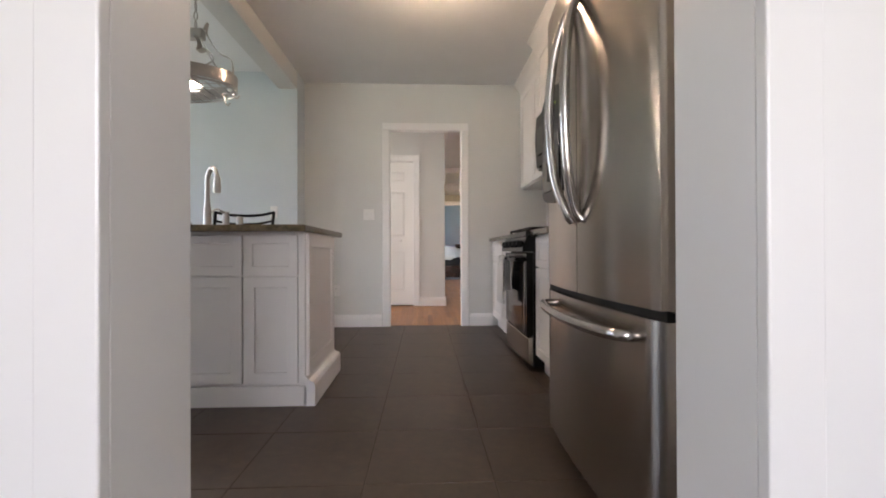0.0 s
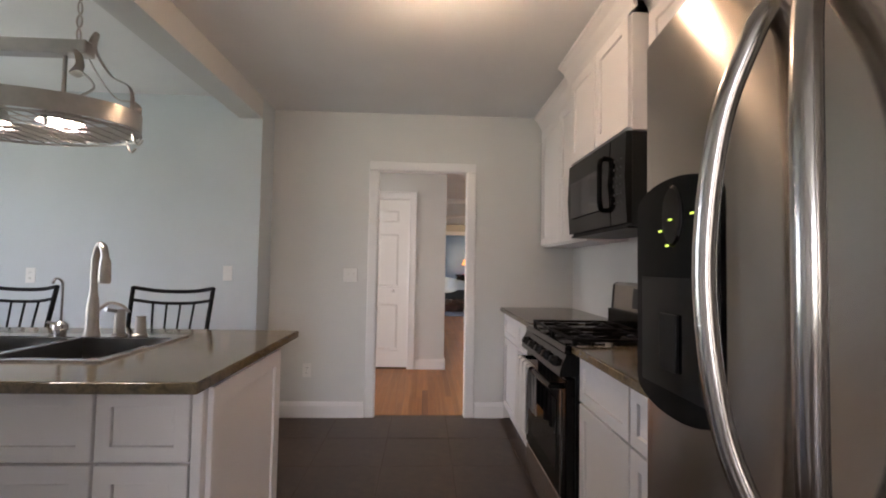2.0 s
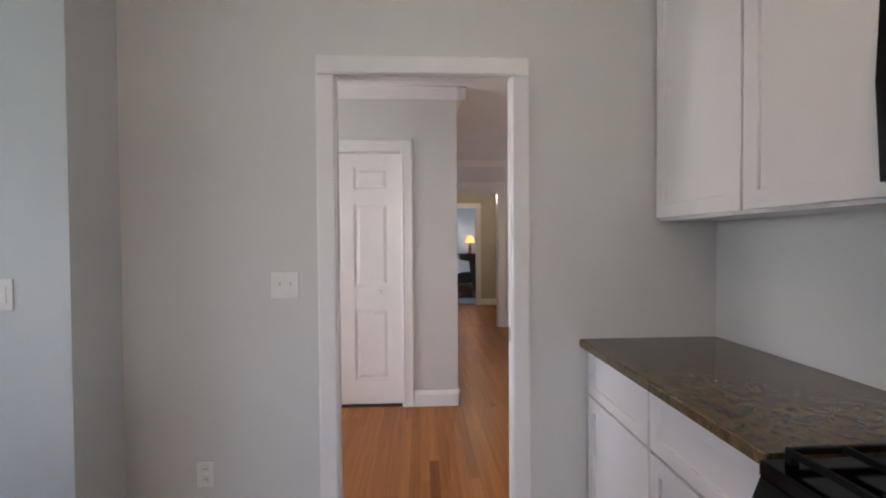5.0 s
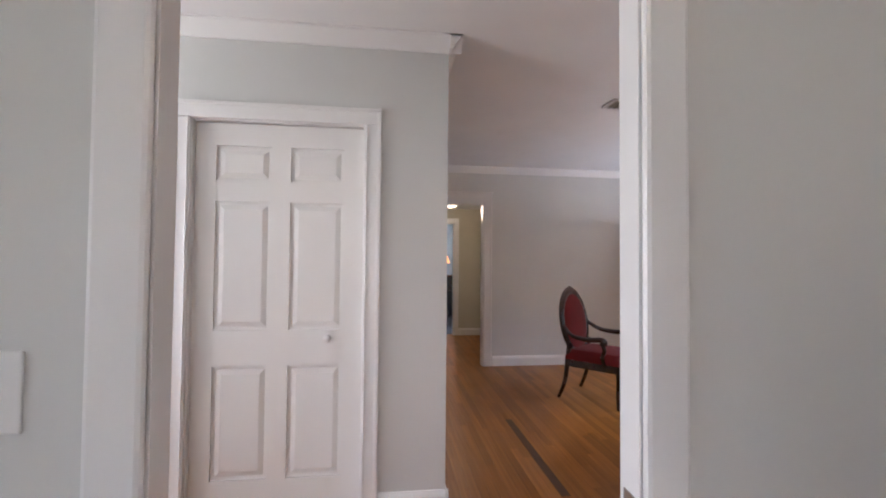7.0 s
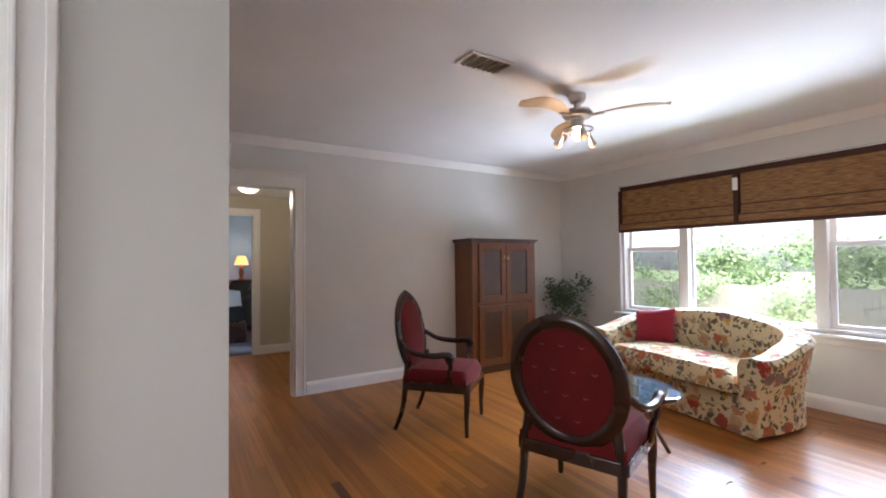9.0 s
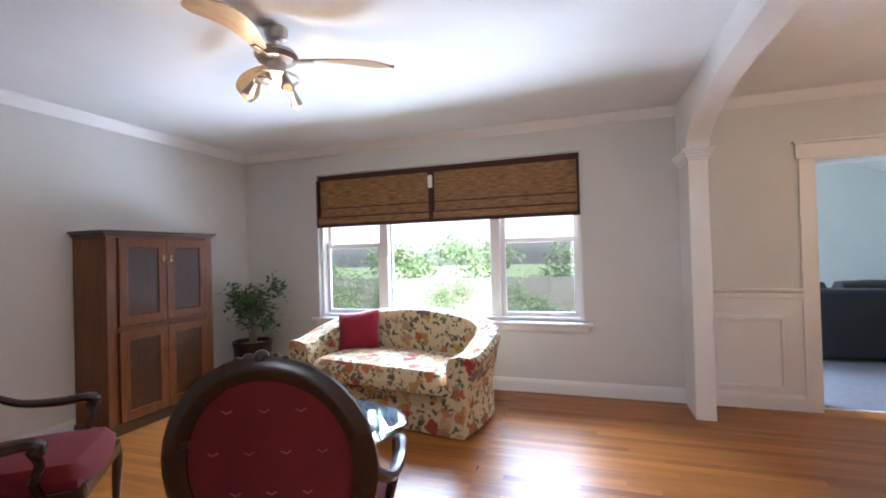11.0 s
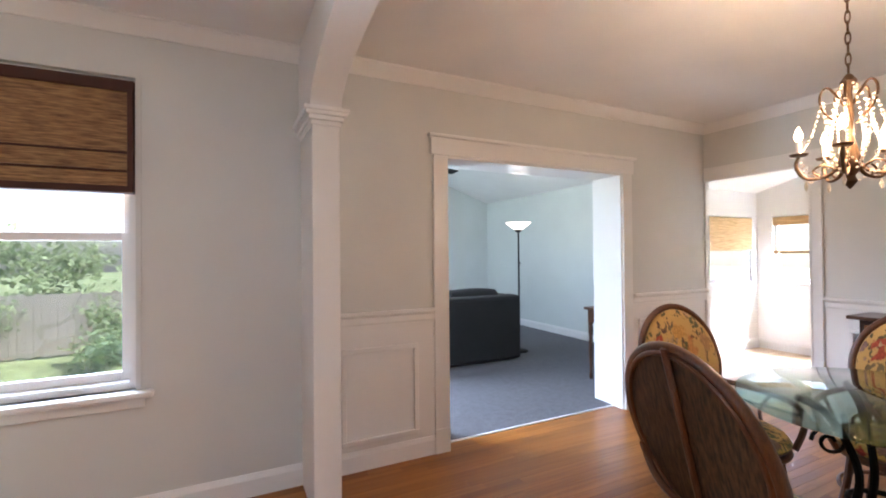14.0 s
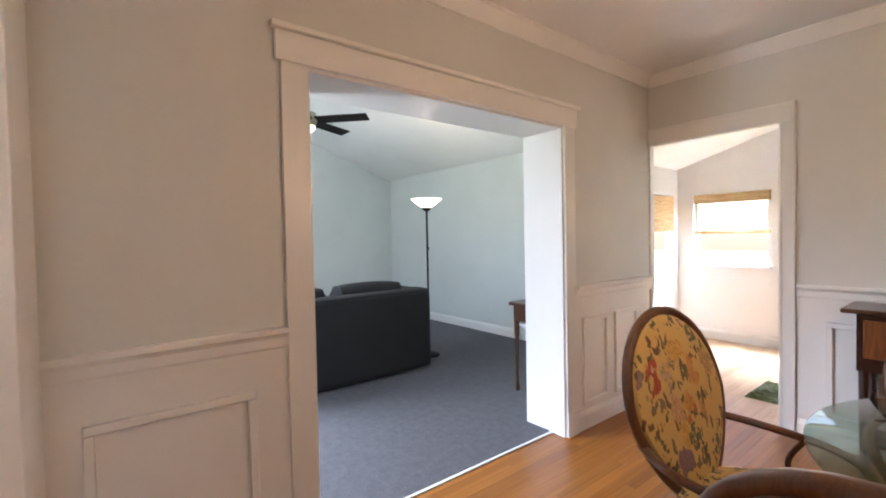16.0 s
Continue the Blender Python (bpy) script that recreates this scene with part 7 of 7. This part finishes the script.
part("mattress", box(nb(), 0.93, 2.07, 13.43, 14.47, 0.35, 0.62, 0.05), DARK_SOFA, be)


# ---- yard ----
def leafy(name, label, at, height, radius, leaves, seed, trunk=True, size=0.16):
    """A tree or shrub: tapered trunk, limbs and a loose crown of small leaves."""
    rr = random.Random(seed)
    ob = thing(name, label, "tree" if trunk else "shrub", "garden plants")
    centers = []
    if trunk:
        top = Vector((rr.uniform(-0.2, 0.2), rr.uniform(-0.2, 0.2), height * 0.62))
        part("trunk", tube(nb(), smooth_path([(0, 0, -0.1), (rr.uniform(-0.1, 0.1), 0.05, height * 0.3), top], 5), [0.16 - 0.09 * i / 10 for i in range(11)], 8), BARK, ob, "", True)
        for k in range(7):
            a = 2 * math.pi * k / 7 + rr.uniform(-0.3, 0.3)
            tip = Vector((math.cos(a) * radius * rr.uniform(0.4, 0.8), math.sin(a) * radius * rr.uniform(0.4, 0.8), height * rr.uniform(0.55, 0.95)))
            part("limb", tube(nb(), smooth_path([top * rr.uniform(0.6, 0.95), (top + tip) / 2 + Vector((0, 0, 0.15)), tip], 4), [0.05 - 0.035 * i / 8 for i in range(9)], 6), BARK, ob)
            centers.append((tip, radius * 0.42))
        centers.append((Vector((0, 0, height * 0.9)), radius * 0.5))
    else:
        for k in range(8):
            centers.append((Vector((rr.uniform(-1, 1) * radius * 0.7, rr.uniform(-1, 1) * radius * 0.7, height * rr.uniform(0.25, 0.8))), radius * 0.4))
    vs, fs = [], []
    for i in range(leaves):
        c, r = centers[i % len(centers)]
        p = c + Vector((rr.gauss(0, r * 0.5), rr.gauss(0, r * 0.5), rr.gauss(0, r * 0.42)))
        d = Vector((rr.uniform(-1, 1), rr.uniform(-1, 1), rr.uniform(-1, 0.4))).normalized()
        s = d.cross(Vector((rr.uniform(-1, 1), rr.uniform(-1, 1), 1))).normalized()
        L = size * rr.uniform(0.6, 1.2)
        j = len(vs)
        vs += [tuple(p), tuple(p + d * L * 0.5 + s * L * 0.28), tuple(p + d * L), tuple(p + d * L * 0.5 - s * L * 0.28)]
        fs.append((j, j + 1, j + 2, j + 3))
    me = bpy.data.meshes.new("crown")
    me.from_pydata(vs, [], fs)
    me.materials.append(FOLIAGE)
    cr = new("crown", me)
    cr.parent = ob
    ob.matrix_basis = pose(*at)
    return ob


GZ = -1.0
fence = thing("garden_fence", "weathered wooden board fence along the yard", "fence")
bd_mesh = mesh("board", box(nb(), -0.012, 0.012, -0.07, 0.07, 0.05, 1.5), FENCE)
for k in range(190):
    ob = new("board", bd_mesh)
    ob.parent = fence
    ob.location = (0.004 * math.sin(k * 7.3), -4 + k * 0.146, 0.02 * math.sin(k * 3.7))
for z in (0.35, 1.15):
    part("rail", box(nb(), 0.013, 0.06, -4.1, 23.7, z, z + 0.09), FENCE, fence)
for k in range(12):
    part("post", box(nb(), 0.06, 0.15, -4 + k * 2.45, -3.91 + k * 2.45, 0, 1.45), FENCE, fence)
fence.matrix_basis = pose(16.5, 0, GZ)

for k, (x, y, h, r, n) in enumerate(((18.6, 3.6, 3.6, 1.8, 2400), (19.2, 7.0, 3.0, 1.6, 2200), (18.8, 10.4, 3.4, 1.9, 2400), (19.4, 14.0, 3.1, 1.9, 2400), (18.8, 18.0, 3.8, 2.0, 2400), (19.5, 22.0, 3.4, 2.0, 2200))):
    leafy("hedge", "tall pale green hedge behind the fence", (x, y, GZ), h, r, n, 30 + k, False, 0.2)
leafy("tree", "leafy green garden tree behind the fence", (26.0, 2.5, GZ), 7.0, 2.8, 2600, 41, True, 0.26)
for k, (x, y, h, r, n) in enumerate(((14.8, 7.6, 1.7, 0.9, 1500), (15.6, 4.6, 2.1, 0.9, 1500), (15.4, 10.4, 1.5, 1.0, 1400), (12.2, 6.9, 1.2, 0.7, 1100), (15.5, 13.6, 1.9, 1.1, 1400), (15.7, 17.0, 2.0, 1.1, 1200))):
    leafy("shrub", "pale green garden shrub in front of the fence", (x, y, GZ), h, r, n, 60 + k, False, 0.14)


# ---- floor pieces ----
def slab(name, x0, x1, y0, y1, mat, label, top=-0.006):
    return structure(name, box(nb(), x0, x1, y0, y1, -0.12, top), mat, label, "floor")


kitchen_floor = slab("floor_kitchen", -3.2, 2.16, 0.72, 4.86, GROUT, "dark brown-grey slate-look tile floor", -0.0025)
T = 0.455
protos = {}
for i in range(-8, 5):
    for j in range(0, 10):
        x0, y0 = 0.16 + i * T, 0.72 + j * T * 0.999
        x1, y1 = min(x0 + T - 0.004, 2.16), min(y0 + T - 0.004, 4.855)
        x0 = max(x0, -3.2)
        if x1 - x0 < 0.03 or y1 - y0 < 0.03:
            continue
        key = (round(x1 - x0, 3), round(y1 - y0, 3))
        if key not in protos:
            protos[key] = mesh("tile", box(nb(), 0, key[0], 0, key[1], -0.006, 0.0, 0.001), TILE)
        ob = new("tile", protos[key])
        ob.parent = kitchen_floor
        ob.location = (x0, y0, random.uniform(-0.0006, 0.0))

wood_floor = slab("floor_wood", -2.0, XR + 0.108, YE - 0.03, YF + 0.06, GAP, "honey-toned oak strip floor with a satin finish")
slab("floor_hallway", 0.9, 2.7, YF + 0.06, 12.3, GAP, "oak strip floor of the hallway")
slab("floor_bedroom", -0.6, 3.3, 12.3, 15.5, CARPET, "dark bedroom floor")
sun_floor = slab("floor_sunroom", SX0, SX1, SY0, YE - 0.03, GAP, "oak strip floor of the sunroom")
W = 0.0585
lengths = (0.9, 1.3, 1.7, 2.1)
boards = {}
rest = nb()
rng = random.Random(4)
near = 0


def board(bmx, x, y, length, width):
    box(bmx, x, x + width - 0.0009, y, y + length - 0.0009, -0.006, 0.0)


def lay(x0, x1, y0, y1, keep):
    global near
    x = x0
    while x < x1 - 0.004:
        wd = min(W, x1 - x)
        y = y0 - rng.uniform(0, 1.8)
        while y < y1:
            n = rng.choice(lengths)
            a, b = max(y, y0), min(y + n, y1)
            if b - a > 0.02:
                mid = Vector((x, (a + b) / 2))
                if keep and near < 300 and b - a == n and wd == W and (1.0 < mid.x < 3.6 and 5.3 < mid.y < 8.3):
                    if n not in boards:
                        boards[n] = mesh("board", box(nb(), 0, W - 0.0009, 0, n - 0.0009, -0.006, 0.0), FLOOR_WOOD_PIECE)
                    ob = new("board", boards[n])
                    ob.parent = wood_floor
                    ob.location = (x, a, 0)
                    near += 1
                else:
                    board(rest, x, a, b - a, wd)
            y += n
        x += W


lay(-2.0, 2.4, 4.86, 6.53, True)
lay(1.13, XR, 6.53, YF + 0.06, True)
lay(2.4, XR, YE - 0.03, 6.53, True)
lay(XR, XR + 0.095, WY0 + 0.018, WY1 - 0.018, False)
lay(1.0, 2.6, YF + 0.06, 12.3, False)
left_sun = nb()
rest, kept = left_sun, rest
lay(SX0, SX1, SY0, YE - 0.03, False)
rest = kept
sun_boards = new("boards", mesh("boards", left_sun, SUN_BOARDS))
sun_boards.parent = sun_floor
tagged(sun_boards, "oak strips coloured pale for the glare of the windows", kind="stuff")
left = new("boards", mesh("boards", rest, FLOOR_WOOD))
left.parent = wood_floor
tagged(left, "remaining oak strips", kind="stuff")

dark = new("board", mesh("board", box(nb(), 0, W - 0.001, 0, 1.25, -0.005, 0.0012), plain("dark_replacement_board", (0.075, 0.024, 0.007), 0.3, 0, 0.25, 30)))
dark.parent = wood_floor
dark.location = (1.838, 6.62, 0)
